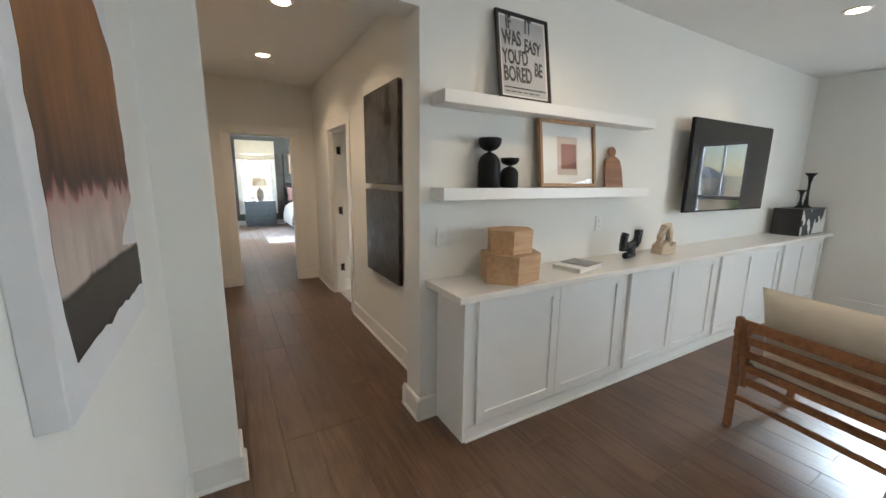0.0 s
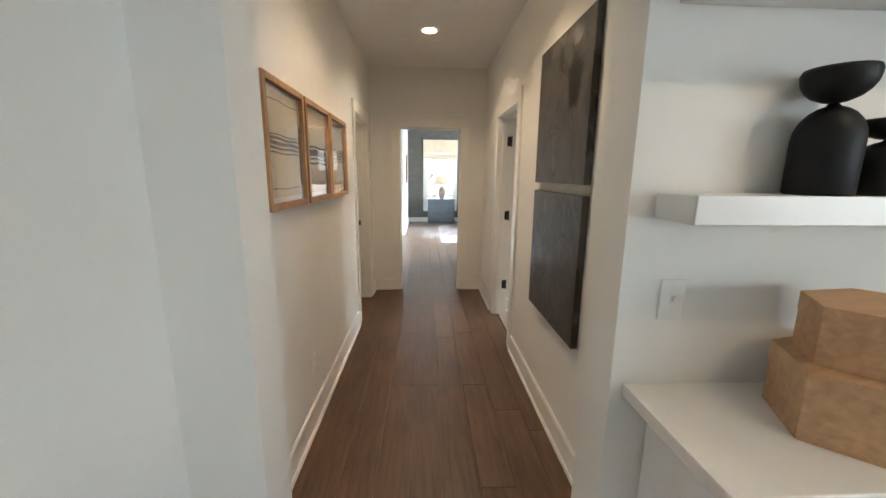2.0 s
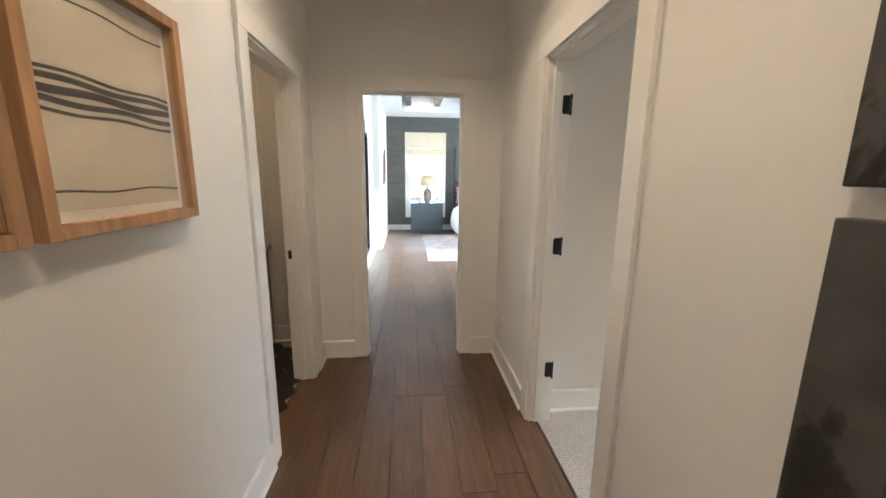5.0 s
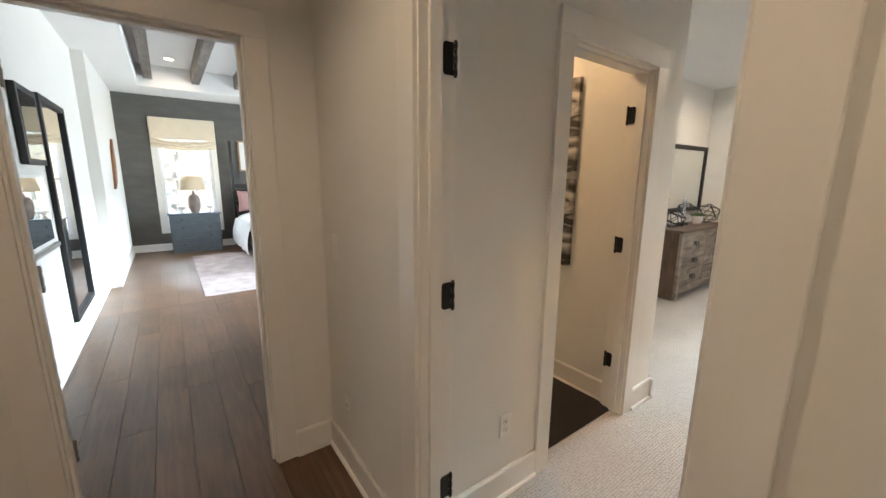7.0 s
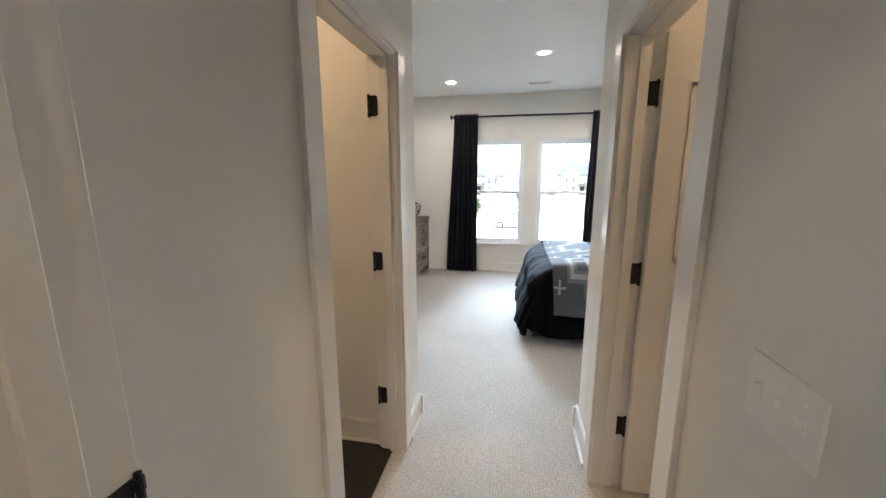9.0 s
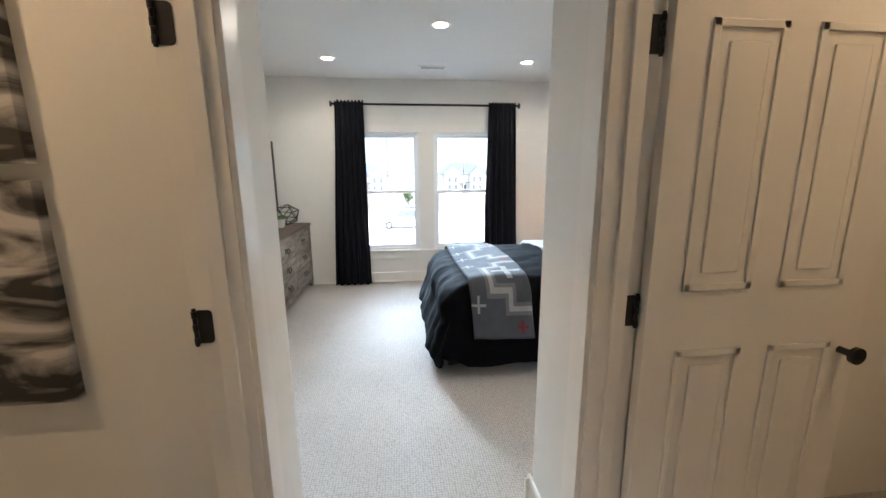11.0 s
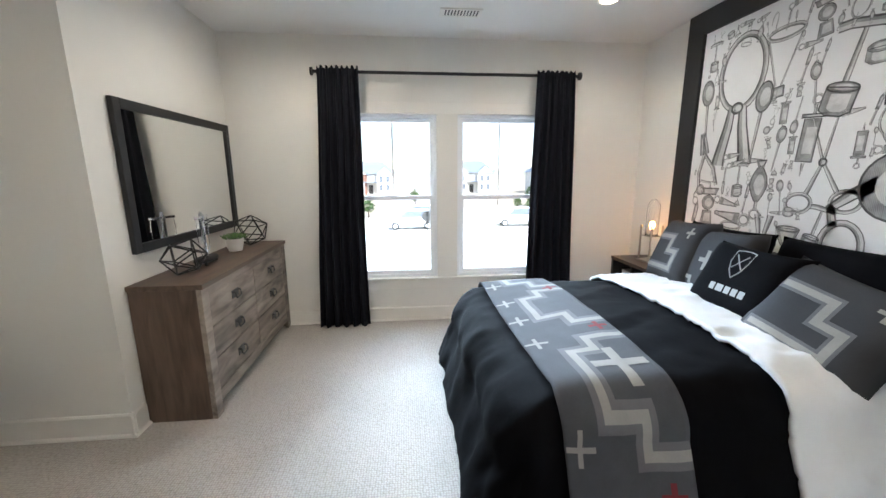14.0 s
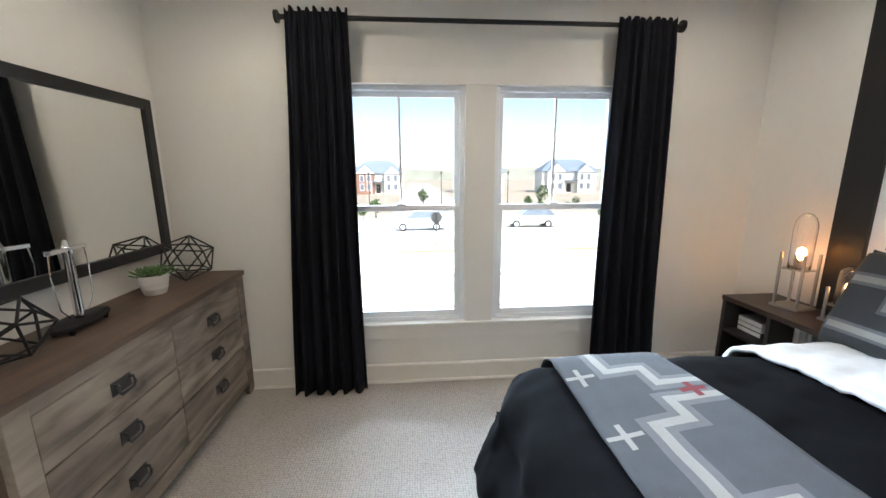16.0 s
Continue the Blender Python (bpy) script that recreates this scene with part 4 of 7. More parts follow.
def cushion(bm, sx, sy, sz, m, pinch=0.25, n=16):
    """A soft pad: two bulged faces that meet in a thin seam."""
    for s in (1, -1):
        def f(u, v):
            a, c = 2 * u - 1, 2 * v - 1
            e = (1 - abs(a) ** 4) * (1 - abs(c) ** 4)
            k = 1 - 0.06 * (abs(a) ** 3) * (1 - abs(c) ** 2) * 0
            return m @ Vector((a * sx / 2 * (1 - pinch * 0.12 * (1 - c * c) * abs(a) ** 2), c * sy / 2 * (1 - pinch * 0.12 * (1 - a * a) * abs(c) ** 2), s * (sz / 2) * (e ** 0.45)))
        grid(bm, n, n, f)
    bmesh.ops.remove_doubles(bm, verts=bm.verts[:], dist=0.0008)


bm = bmesh.new()
cushion(bm, 0.66, 0.62, 0.14, pose(0.34, 0, 0.42, 0, 4, 0))
part("seat_cushion", bm, LINEN, ch, "cream linen seat cushion", True)
bm = bmesh.new()
cushion(bm, 0.52, 0.66, 0.16, pose(0.16, 0, 0.63, 0, 76, 0))
part("back_cushion", bm, LINEN, ch, "cream linen back cushion", True)
# ---- low dark table and bright rug edge by the far wall
tb = thing("low_table", (5.45, 0.75, 0), "low dark wooden table with a white top", "table")
part("body", boxes((-0.4, -0.35, 0.05, 0.4, 0.35, 0.40), bevel=0.006), BLACKWOOD, tb)
part("top", boxes((-0.42, -0.37, 0.40, 0.42, 0.37, 0.43), bevel=0.004), WHITE, tb)
for x in (-0.36, 0.36):
    for y in (-0.31, 0.31):
        part("foot", boxes((x - 0.03, y - 0.03, 0, x + 0.03, y + 0.03, 0.05)), BLACKWOOD, tb)
# ---- living room windows, seen in the television
fw = tagged(new("window_3"), "white framed window in the living room's far wall", "window", kind="structure")
part("window_frame", boxes((FX + 0.03, 0.95, 0.62, FX + 0.09, 1.0, 2.05), (FX + 0.03, 1.57, 0.62, FX + 0.09, 1.62, 2.05), (FX + 0.03, 1.0, 0.62, FX + 0.09, 1.57, 0.67), (FX + 0.03, 1.0, 2.0, FX + 0.09, 1.57, 2.05), (FX + 0.04, 1.0, 1.22, FX + 0.08, 1.57, 1.27), (FX + 0.04, 1.28, 1.27, FX + 0.07, 1.30, 2.0)), VINYL, fw)
part("pane", boxes((FX + 0.055, 1.0, 0.67, FX + 0.06, 1.57, 2.0)), GLASS, fw, "clear glass pane").visible_shadow = False

# ================================================================ hall
WEAVE = mat("woven_textile", (0.55, 0.49, 0.38), 0.95, vary=0.12, scale=7, bump=0.3, bscale=350)
STRIPE = mat("charcoal_stripe", (0.045, 0.042, 0.042), 0.95, vary=0.3, scale=30)
MATTE = mat("white_mat_board", (0.74, 0.71, 0.66), 0.8, vary=0.02)
rs = random.Random(2)
for k, (ya, yb) in enumerate(((3.215, 3.71), (3.74, 4.235), (4.265, 4.76))):
    f = thing("framed_textile", (HL + 0.001, (ya + yb) / 2, 1.31), "oak box frame with striped woven cloth behind glass", "framed textile", "hall textile frames")
    f.matrix_world = pose(HL + 0.001, (ya + yb) / 2, 1.31, 0, 0, 90)
    w, h = yb - ya, 0.545
    for qq in ((-w / 2, 0, -w / 2 + 0.028, h), (w / 2 - 0.028, 0, w / 2, h)):
        part("frame_side", boxes((qq[0], -0.04, qq[1], qq[2], 0, qq[3]), bevel=0.0015), FRAMEWOOD, f)
    for qq in ((-w / 2 + 0.028, 0, w / 2 - 0.028, 0.028), (-w / 2 + 0.028, h - 0.028, w / 2 - 0.028, h)):
        part("frame_bar", boxes((qq[0], -0.04, qq[1], qq[2], 0, qq[3]), bevel=0.0015), FRAMEWOOD, f)
    part("mount", boxes((-w / 2 + 0.028, -0.008, 0.028, w / 2 - 0.028, -0.004, h - 0.028)), MATTE, f)
    part("cloth", boxes((-w / 2 + 0.05, -0.012, 0.05, w / 2 - 0.05, -0.008, h - 0.05)), WEAVE, f, "cream woven cloth")
    rows = ((0.085, 0.005), (0.24, 0.007), (0.257, 0.012), (0.276, 0.016), (0.298, 0.012), (0.316, 0.007), (0.46, 0.004)) if k != 1 else ((0.21, 0.01), (0.235, 0.008), (0.255, 0.035), (0.30, 0.01))
    for z, t in rows:
        bm = bmesh.new()
        ph = rs.uniform(0, 6)
        n = 14
        lo = [(-w / 2 + 0.05 + (w - 0.1) * i / n, z + 0.003 * math.sin(i * 0.7 + ph)) for i in range(n + 1)]
        prism(bm, lo + [(u, v + t) for u, v in lo[::-1]], "y", -0.0135, -0.0121)
        part("stripe", bm, STRIPE, f, "charcoal woven stripe")
    part("glazing", boxes((-w / 2 + 0.028, -0.03, 0.028, w / 2 - 0.028, -0.028, h - 0.028)), GLASS, f).visible_shadow = False

DARKART, nt, p = nodes_of("dark_panel_paint")
N, L = nt.nodes, nt.links
tcc = N.new("ShaderNodeTexCoord")
oi = N.new("ShaderNodeObjectInfo")
va = N.new("ShaderNodeVectorMath")
L.new(tcc.outputs["Object"], va.inputs[0])
L.new(oi.outputs["Random"], va.inputs[1])
n1 = N.new("ShaderNodeTexNoise")
n1.inputs["Scale"].default_value, n1.inputs["Detail"].default_value, n1.inputs["Distortion"].default_value = 4.6, 8, 0.35
mpp = N.new("ShaderNodeMapping")
mpp.inputs["Scale"].default_value = (1, 1.5, 0.75)
L.new(va.outputs[0], mpp.inputs[0])
L.new(mpp.outputs[0], n1.inputs["Vector"])
n2 = N.new("ShaderNodeTexNoise")
n2.inputs["Scale"].default_value, n2.inputs["Detail"].default_value = 9, 8
L.new(va.outputs[0], n2.inputs["Vector"])
rmp = N.new("ShaderNodeValToRGB")
rmp.color_ramp.elements[0].position, rmp.color_ramp.elements[0].color = 0.515, (0.064, 0.058, 0.053, 1)
rmp.color_ramp.elements[1].position, rmp.color_ramp.elements[1].color = 0.545, (0.017, 0.014, 0.012, 1)
L.new(n1.outputs[0], rmp.inputs[0])
vs = N.new("ShaderNodeVectorMath")
vs.operation = "SCALE"
L.new(rmp.outputs[0], vs.inputs[0])
L.new(mth("MULTIPLY_ADD", n2.outputs[0], 1.6, 0.2), vs.inputs["Scale"])
L.new(vs.outputs[0], p.inputs["Base Color"])
rr = N.new("ShaderNodeMapRange")
rr.inputs["From Min"].default_value, rr.inputs["From Max"].default_value, rr.inputs["To Min"].default_value, rr.inputs["To Max"].default_value = 0.535, 0.56, 0.5, 0.28
L.new(n1.outputs[0], rr.inputs["Value"])
L.new(rr.outputs[0], p.inputs["Roughness"])
for z0, z1 in ((0.648, 1.380), (1.428, 2.175)):
    a = thing("dark_canvas", (HR - 0.001, 3.695, z0), "square charcoal and black abstract canvas on the hall wall", "painting", "dark hall canvases")
    part("canvas", boxes((-0.034, -0.372, 0, 0, 0.372, z1 - z0), bevel=0.003), DARKART, a)
sd = thing("ceiling_slot_vent", (0.82, 5.49, CH), "thin white slot diffuser flush in the ceiling", "vent")
part("face_plate", boxes((-0.2, -0.03, -0.006, 0.2, 0.03, 0.0), bevel=0.002), TRIM, sd)
part("slot", boxes((-0.18, -0.008, -0.008, 0.18, 0.008, -0.005)), CEIL, sd)

# ================================================================ powder room
HEXTILE = mat("black_hex_tile", (0.022, 0.018, 0.016), 0.4, vary=0.4, scale=14, each=0.3)
GROUT = mat("pale_grout", (0.42, 0.38, 0.34), 0.9)
pf = structure("powder_floor", boxes((-0.88, 4.72, -0.014, HL - 0.10, PE, -0.001)), GROUT, "black hexagon tile floor with pale grout", "floor")
bm = bmesh.new()
R = 0.1
prism(bm, [((R - 0.003) * math.cos(t), (R - 0.003) * math.sin(t)) for t in [k * math.pi / 3 for k in range(6)]], "z", -0.001, 0.003)
hexme = bpy.data.meshes.new("tile")
bm.to_mesh(hexme)
bm.free()
hexme.materials.append(HEXTILE)
for i in range(-6, 1):
    for j in range(12):
        x, y = 0.02 + i * R * 1.5, 4.86 + j * R * math.sqrt(3) + (R * math.sqrt(3) / 2 if i % 2 else 0)
        if y + R < PE - 0.02 and x > -0.86:
            t = new("tile", hexme)
            t.location, t.parent = (x, y, 0), pf
for k in range(24):
    z = 0.99 + k * 0.111
    if z > CH - 0.1:
        break
    part("shiplap_board", boxes((-0.86, PE - 0.012, z, -0.285, PE, z + 0.107), bevel=0.002), TRIM, bpy.data.objects["wall_powder_end"])
vn = thing("vanity", (0, 0, 0), "wooden bathroom vanity with a cream stone top", "vanity")
part("cabinet", boxes((-0.86, 5.35, 0.0, -0.295, PE - 0.02, 0.83), bevel=0.003), wood("vanity_wood", (0.36, 0.24, 0.15), (0.50, 0.35, 0.23), 0.5, axis=2), vn)
part("stone_top", boxes((-0.87, 5.33, 0.83, -0.265, PE - 0.014, 0.868), bevel=0.003), mat("stone_top", (0.72, 0.68, 0.6), 0.2, vary=0.05), vn)
part("side_splash", boxes((-0.87, PE - 0.03, 0.868, -0.265, PE - 0.013, 0.968), bevel=0.002), mat("stone_splash", (0.72, 0.68, 0.6), 0.2, vary=0.05), vn)
bm = bmesh.new()
tube(bm, [(-0.72, 6.0, 0.868), (-0.72, 6.0, 1.02), (-0.66, 6.0, 1.06), (-0.58, 6.0, 1.03)], 0.012, 10)
part("tap", bm, BLACK, vn, "black curved tap")

# ================================================================ bathroom seen from the passage
BATHFLOOR = mat("black_penny_tile", (0.014, 0.010, 0.009), 0.5, vary=0.5, scale=40, bump=0.5, bscale=60)
structure("bath_floor", boxes((HX, CN + 0.06, -0.002, 3.165, NY, 0.006)), BATHFLOOR, "small black tile floor", "floor")
ARTBW, nt, p = nodes_of("ink_wash")
N, L = nt.nodes, nt.links
tcc = N.new("ShaderNodeTexCoord")
mpp = N.new("ShaderNodeMapping")
mpp.inputs["Scale"].default_value = (1, 2.0, 7)
L.new(tcc.outputs["Object"], mpp.inputs[0])
n1 = N.new("ShaderNodeTexNoise")
n1.inputs["Scale"].default_value, n1.inputs["Detail"].default_value, n1.inputs["Distortion"].default_value = 1.3, 8, 1.2
L.new(mpp.outputs[0], n1.inputs["Vector"])
rmp = N.new("ShaderNodeValToRGB")
rmp.color_ramp.elements[0].position, rmp.color_ramp.elements[0].color = 0.42, (0.03, 0.028, 0.027, 1)
rmp.color_ramp.elements[1].position, rmp.color_ramp.elements[1].color = 0.60, (0.62, 0.59, 0.56, 1)
L.new(n1.outputs[0], rmp.inputs[0])
L.new(rmp.outputs[0], p.inputs["Base Color"])
for z0, z1 in ((0.86, 1.45), (1.49, 2.08)):
    a = thing("ink_canvas", (3.164, 6.35, z0), "black and white abstract canvas on the bathroom wall", "painting", "bathroom canvases")
    part("canvas", boxes((-0.032, -0.30, 0, 0, 0.30, z1 - z0), bevel=0.002), ARTBW, a)

# ================================================================ bedroom
# ---- accent wall: black frame round a printed mural
ac = tagged(new("accent_panel"), "black painted frame round a white mural of engraved tools", "wall panel")
MX0, MX1, MB = 4.62, 6.69, 0.17
MURAL = mat("mural_paper", (0.83, 0.83, 0.84), 0.7, vary=0.03, scale=3)
BLACKPAINT = mat("black_paint", (0.013, 0.013, 0.014), 0.5, vary=0.15, scale=5)
part("frame_side", boxes((MX0, AY, 0, MX0 + MB, AY + 0.03, CB - MB), bevel=0.002), BLACKPAINT, ac, "flat black board")
part("frame_side", boxes((MX1 - MB, AY, 0, MX1, AY + 0.03, CB - MB), bevel=0.002), BLACKPAINT, ac, "flat black board")
part("frame_top", boxes((MX0, AY, CB - MB, MX1, AY + 0.03, CB - 0.001), bevel=0.002), BLACKPAINT, ac, "flat black board")
part("mural_sheet", boxes((MX0 + MB, AY, 0, MX1 - MB, AY + 0.006, CB - MB)), MURAL, ac, "white mural paper")



def ink(name, dark, light):
    """Printing ink with the fine hatching of an engraving."""
    m, nt_, p_ = nodes_of(name)
    tc_ = nt_.nodes.new("ShaderNodeTexCoord")
    wv_ = nt_.nodes.new("ShaderNodeTexWave")
    wv_.inputs["Scale"].default_value, wv_.inputs["Distortion"].default_value = 26, 4
    nt_.links.new(tc_.outputs["Object"], wv_.inputs["Vector"])
    nz_ = nt_.nodes.new("ShaderNodeTexNoise")
    nz_.inputs["Scale"].default_value = 6
    nt_.links.new(tc_.outputs["Object"], nz_.inputs["Vector"])
    mx_ = nt_.nodes.new("ShaderNodeMath")
    mx_.operation = "MULTIPLY_ADD"
    mx_.inputs[1].default_value = 0.2
    nt_.links.new(wv_.outputs["Fac"], mx_.inputs[0])
    nt_.links.new(nz_.outputs[0], mx_.inputs[2])
    rp_ = nt_.nodes.new("ShaderNodeValToRGB")
    rp_.color_ramp.elements[0].position, rp_.color_ramp.elements[0].color = 0.38, (*dark, 1)
    rp_.color_ramp.elements[1].position, rp_.color_ramp.elements[1].color = 0.80, (*light, 1)
    nt_.links.new(mx_.outputs[0], rp_.inputs[0])
    nt_.links.new(rp_.outputs[0], p_.inputs["Base Color"])
    p_.inputs["Roughness"].default_value = 0.75
    return m


INKS = (ink("ink_mid", (0.17, 0.17, 0.175), (0.46, 0.46, 0.465)), ink("ink_dark", (0.045, 0.045, 0.05), (0.14, 0.14, 0.145)), ink("ink_light", (0.48, 0.48, 0.485), (0.74, 0.74, 0.745)))


def band(bm, pts, a, b, layer, index):
    """A strip along points, from a to b across them; a and b are shares of the half width given with each point."""
    rows_ = []
    n = len(pts)
    for i, (x, z, k) in enumerate(pts):
        p0, p1 = pts[max(i - 1, 0)], pts[min(i + 1, n - 1)]
        d = Vector((p1[0] - p0[0], p1[1] - p0[1]))
        d = d.normalized() if d.length else Vector((1, 0))
        rows_.append([bm.verts.new((x - d.y * k * q, layer, z + d.x * k * q)) for q in (a, b)])
    for u, v in zip(rows_, rows_[1:]):
        bm.faces.new((u[0], v[0], v[1], u[1])).material_index = index


def flat(bm, pts):
    """A printed body: mid-grey patch, a pale gleam inside it and a dark outline."""
    cx, cz = sum(p_[0] for p_ in pts) / len(pts), sum(p_[1] for p_ in pts) / len(pts)
    for k, dx, layer, index in ((1.0, 0.0, 0.0, 0), (0.62, -0.012, 0.0006, 2)):
        bm.faces.new([bm.verts.new((cx + (x - cx) * k + dx, layer, cz + (z - cz) * k)) for x, z in pts]).material_index = index
    band(bm, [(x, z, 0.009) for x, z in pts + [pts[0]]], -1, 1, 0.0012, 1)


def stroke(bm, pts, w):
    """A printed bar of width w (or a taper w0, w1): dark edges, a pale side and a grey side."""
    w0, w1 = w if isinstance(w, tuple) else (w, w)
    n = len(pts)
    ps_ = [(x, z, (w0 + (w1 - w0) * i / max(n - 1, 1)) / 2) for i, (x, z) in enumerate(pts)]
    for a, b, index in ((-1.0, -0.72, 1), (-0.72, 0.05, 2), (0.05, 0.62, 0), (0.62, 1.0, 1)):
        band(bm, ps_, a, b, 0.0, index)


def ringp(cx, cz, rx, rz, n=20, a0=0.0, a1=2 * math.pi):
    return [(cx + rx * math.cos(a0 + (a1 - a0) * i / n), cz + rz * math.sin(a0 + (a1 - a0) * i / n)) for i in range(n + 1)]


def t_scissors(bm):
    stroke(bm, ringp(-0.22, -0.40, 0.13, 0.10), 0.04)
    stroke(bm, ringp(0.22, -0.40, 0.13, 0.10), 0.04)
    stroke(bm, [(-0.15, -0.32), (0.0, 0.0), (0.13, 0.5)], (0.05, 0.015))
    stroke(bm, [(0.15, -0.32), (0.0, 0.0), (-0.13, 0.5)], (0.05, 0.015))
    flat(bm, ringp(0, 0.0, 0.035, 0.035, 10)[:-1])


def t_hammer(bm):
    stroke(bm, [(0, -0.5), (0, -0.1), (0, 0.34)], (0.075, 0.045))
    flat(bm, [(-0.26, 0.34), (-0.05, 0.32), (0.12, 0.32), (0.24, 0.28), (0.26, 0.44), (0.1, 0.44), (-0.26, 0.46)])


def t_spoon(bm):
    stroke(bm, [(0, -0.5), (0.0, 0.16)], (0.035, 0.05))
    flat(bm, ringp(0, 0.32, 0.11, 0.18, 16)[:-1])


def t_corkscrew(bm):
    flat(bm, [(-0.32, 0.40), (0.32, 0.40), (0.34, 0.46), (0.3, 0.5), (-0.3, 0.5), (-0.34, 0.46)])
    stroke(bm, [(0, 0.4), (0, 0.05)], 0.05)
    stroke(bm, [(0.07 * math.sin(k * 1.57), 0.05 - k * 0.045) for k in range(12)], (0.045, 0.015))


def t_caliper(bm):
    stroke(bm, ringp(0, 0.05, 0.3, 0.38, 20, -0.9, math.pi + 0.9), (0.05, 0.05))
    flat(bm, ringp(0, 0.45, 0.07, 0.06, 12)[:-1])
    stroke(bm, [(-0.18, -0.25), (-0.06, -0.5)], (0.06, 0.02))
    stroke(bm, [(0.18, -0.25), (0.06, -0.5)], (0.06, 0.02))


def t_pliers(bm):
    stroke(bm, [(-0.2, -0.5), (-0.17, -0.2), (0.0, 0.12)], (0.075, 0.07))
    stroke(bm, [(0.2, -0.5), (0.17, -0.2), (0.0, 0.12)], (0.075, 0.07))
    flat(bm, [(-0.10, 0.12), (-0.05, 0.5), (-0.012, 0.5), (-0.012, 0.12)])
    flat(bm, [(0.012, 0.12), (0.012, 0.5), (0.05, 0.5), (0.10, 0.12)])


def t_syringe(bm):
    flat(bm, [(-0.11, -0.32), (0.11, -0.32), (0.11, 0.25), (-0.11, 0.25)])
    flat(bm, [(-0.16, 0.27), (0.16, 0.27), (0.16, 0.31), (-0.16, 0.31)])
    stroke(bm, [(0, 0.31), (0, 0.44)], 0.04)
    stroke(bm, ringp(0, 0.5, 0.06, 0.06, 14), 0.03)
    stroke(bm, [(0, -0.34), (0, -0.52)], (0.05, 0.01))


def t_saw(bm):
    flat(bm, [(-0.5, -0.02), (0.2, -0.12), (0.2, 0.14), (-0.5, 0.05)])
    stroke(bm, ringp(0.34, 0.0, 0.13, 0.12, 16), 0.06)


def t_bell(bm):
    flat(bm, [(-0.3, -0.1), (-0.26, 0.02), (-0.16, 0.2), (-0.06, 0.28), (0.06, 0.28), (0.16, 0.2), (0.26, 0.02), (0.3, -0.1)])
    flat(bm, ringp(0, -0.17, 0.3, 0.05, 18)[:-1])
    stroke(bm, [(0, 0.28), (0, 0.5)], (0.06, 0.09))


def t_knife(bm):
    flat(bm, [(-0.05, 0.0), (-0.06, 0.36), (0.0, 0.52), (0.05, 0.40), (0.05, 0.0)])
    stroke(bm, [(0, -0.5), (0, -0.02)], (0.075, 0.06))


def t_chain(bm):
    for k in range(3):
        stroke(bm, ringp(0.05 * (-1) ** k, -0.32 + k * 0.3, 0.13, 0.17, 18), 0.045)


def t_hook(bm):
    stroke(bm, [(0, 0.5), (0, 0.1)] + ringp(-0.12, 0.05, 0.12, 0.35, 16, 0, -math.pi * 1.15), (0.04, 0.03))
    flat(bm, [(-0.12, 0.46), (0.12, 0.46), (0.12, 0.52), (-0.12, 0.52)])


def t_grinder(bm):
    flat(bm, [(-0.16, -0.5), (0.16, -0.5), (0.12, -0.2), (-0.12, -0.2)])
    flat(bm, ringp(0, -0.02, 0.17, 0.16, 18)[:-1])
    flat(bm, [(-0.2, 0.16), (0.2, 0.16), (0.26, 0.3), (-0.26, 0.3)])
    stroke(bm, [(0, 0.3), (0.0, 0.42), (0.3, 0.46)], 0.045)


def t_forceps(bm):
    stroke(bm, ringp(0, 0.22, 0.20, 0.28, 26, -1.25, math.pi + 1.25), 0.05)
    for q in (-1, 1):
        stroke(bm, [(0.05 * q, -0.04), (0.07 * q, -0.2), (0.12 * q, -0.42), (0.13 * q, -0.5)], (0.07, 0.14))
    flat(bm, ringp(0, -0.05, 0.05, 0.04, 12)[:-1])


def t_trephine(bm):
    stroke(bm, [(-0.28, 0.40), (-0.15, 0.43), (0.15, 0.43), (0.28, 0.40)], (0.11, 0.11))
    stroke(bm, [(0, 0.38), (0.0, -0.15)], (0.05, 0.07))
    flat(bm, [(-0.17, -0.2), (0.17, -0.2), (0.17, -0.45), (0.08, -0.5), (-0.08, -0.5), (-0.17, -0.45)])
    flat(bm, ringp(0, -0.2, 0.17, 0.055, 18)[:-1])


def t_bonesaw(bm):
    flat(bm, ringp(-0.2, 0.22, 0.26, 0.27, 22)[:-1])
    stroke(bm, [(-0.08, 0.25), (0.1, 0.14), (0.24, 0.02), (0.2, -0.14)], (0.12, 0.07))
    stroke(bm, ringp(0.12, -0.3, 0.16, 0.2, 22), 0.06)


def t_urn(bm):
    flat(bm, [(-0.05, 0.34), (0.05, 0.34), (0.13, 0.2), (0.16, 0.05), (0.1, -0.1), (0.04, -0.2), (-0.04, -0.2), (-0.1, -0.1), (-0.16, 0.05), (-0.13, 0.2)])
    flat(bm, [(-0.09, 0.46), (0.09, 0.46), (0.04, 0.36), (-0.04, 0.36)])
    stroke(bm, [(0, -0.2), (0, -0.34)], 0.06)
    stroke(bm, ringp(0, -0.42, 0.09, 0.08, 16), 0.035)


def t_strap(bm):
    stroke(bm, ringp(0, 0.36, 0.26, 0.08, 20), 0.05)
    stroke(bm, [(-0.25, 0.34), (-0.04, -0.34)], 0.028)
    stroke(bm, [(0.25, 0.34), (0.04, -0.34)], 0.028)
    flat(bm, [(-0.09, -0.34), (0.09, -0.36), (0.08, -0.5), (-0.1, -0.48)])


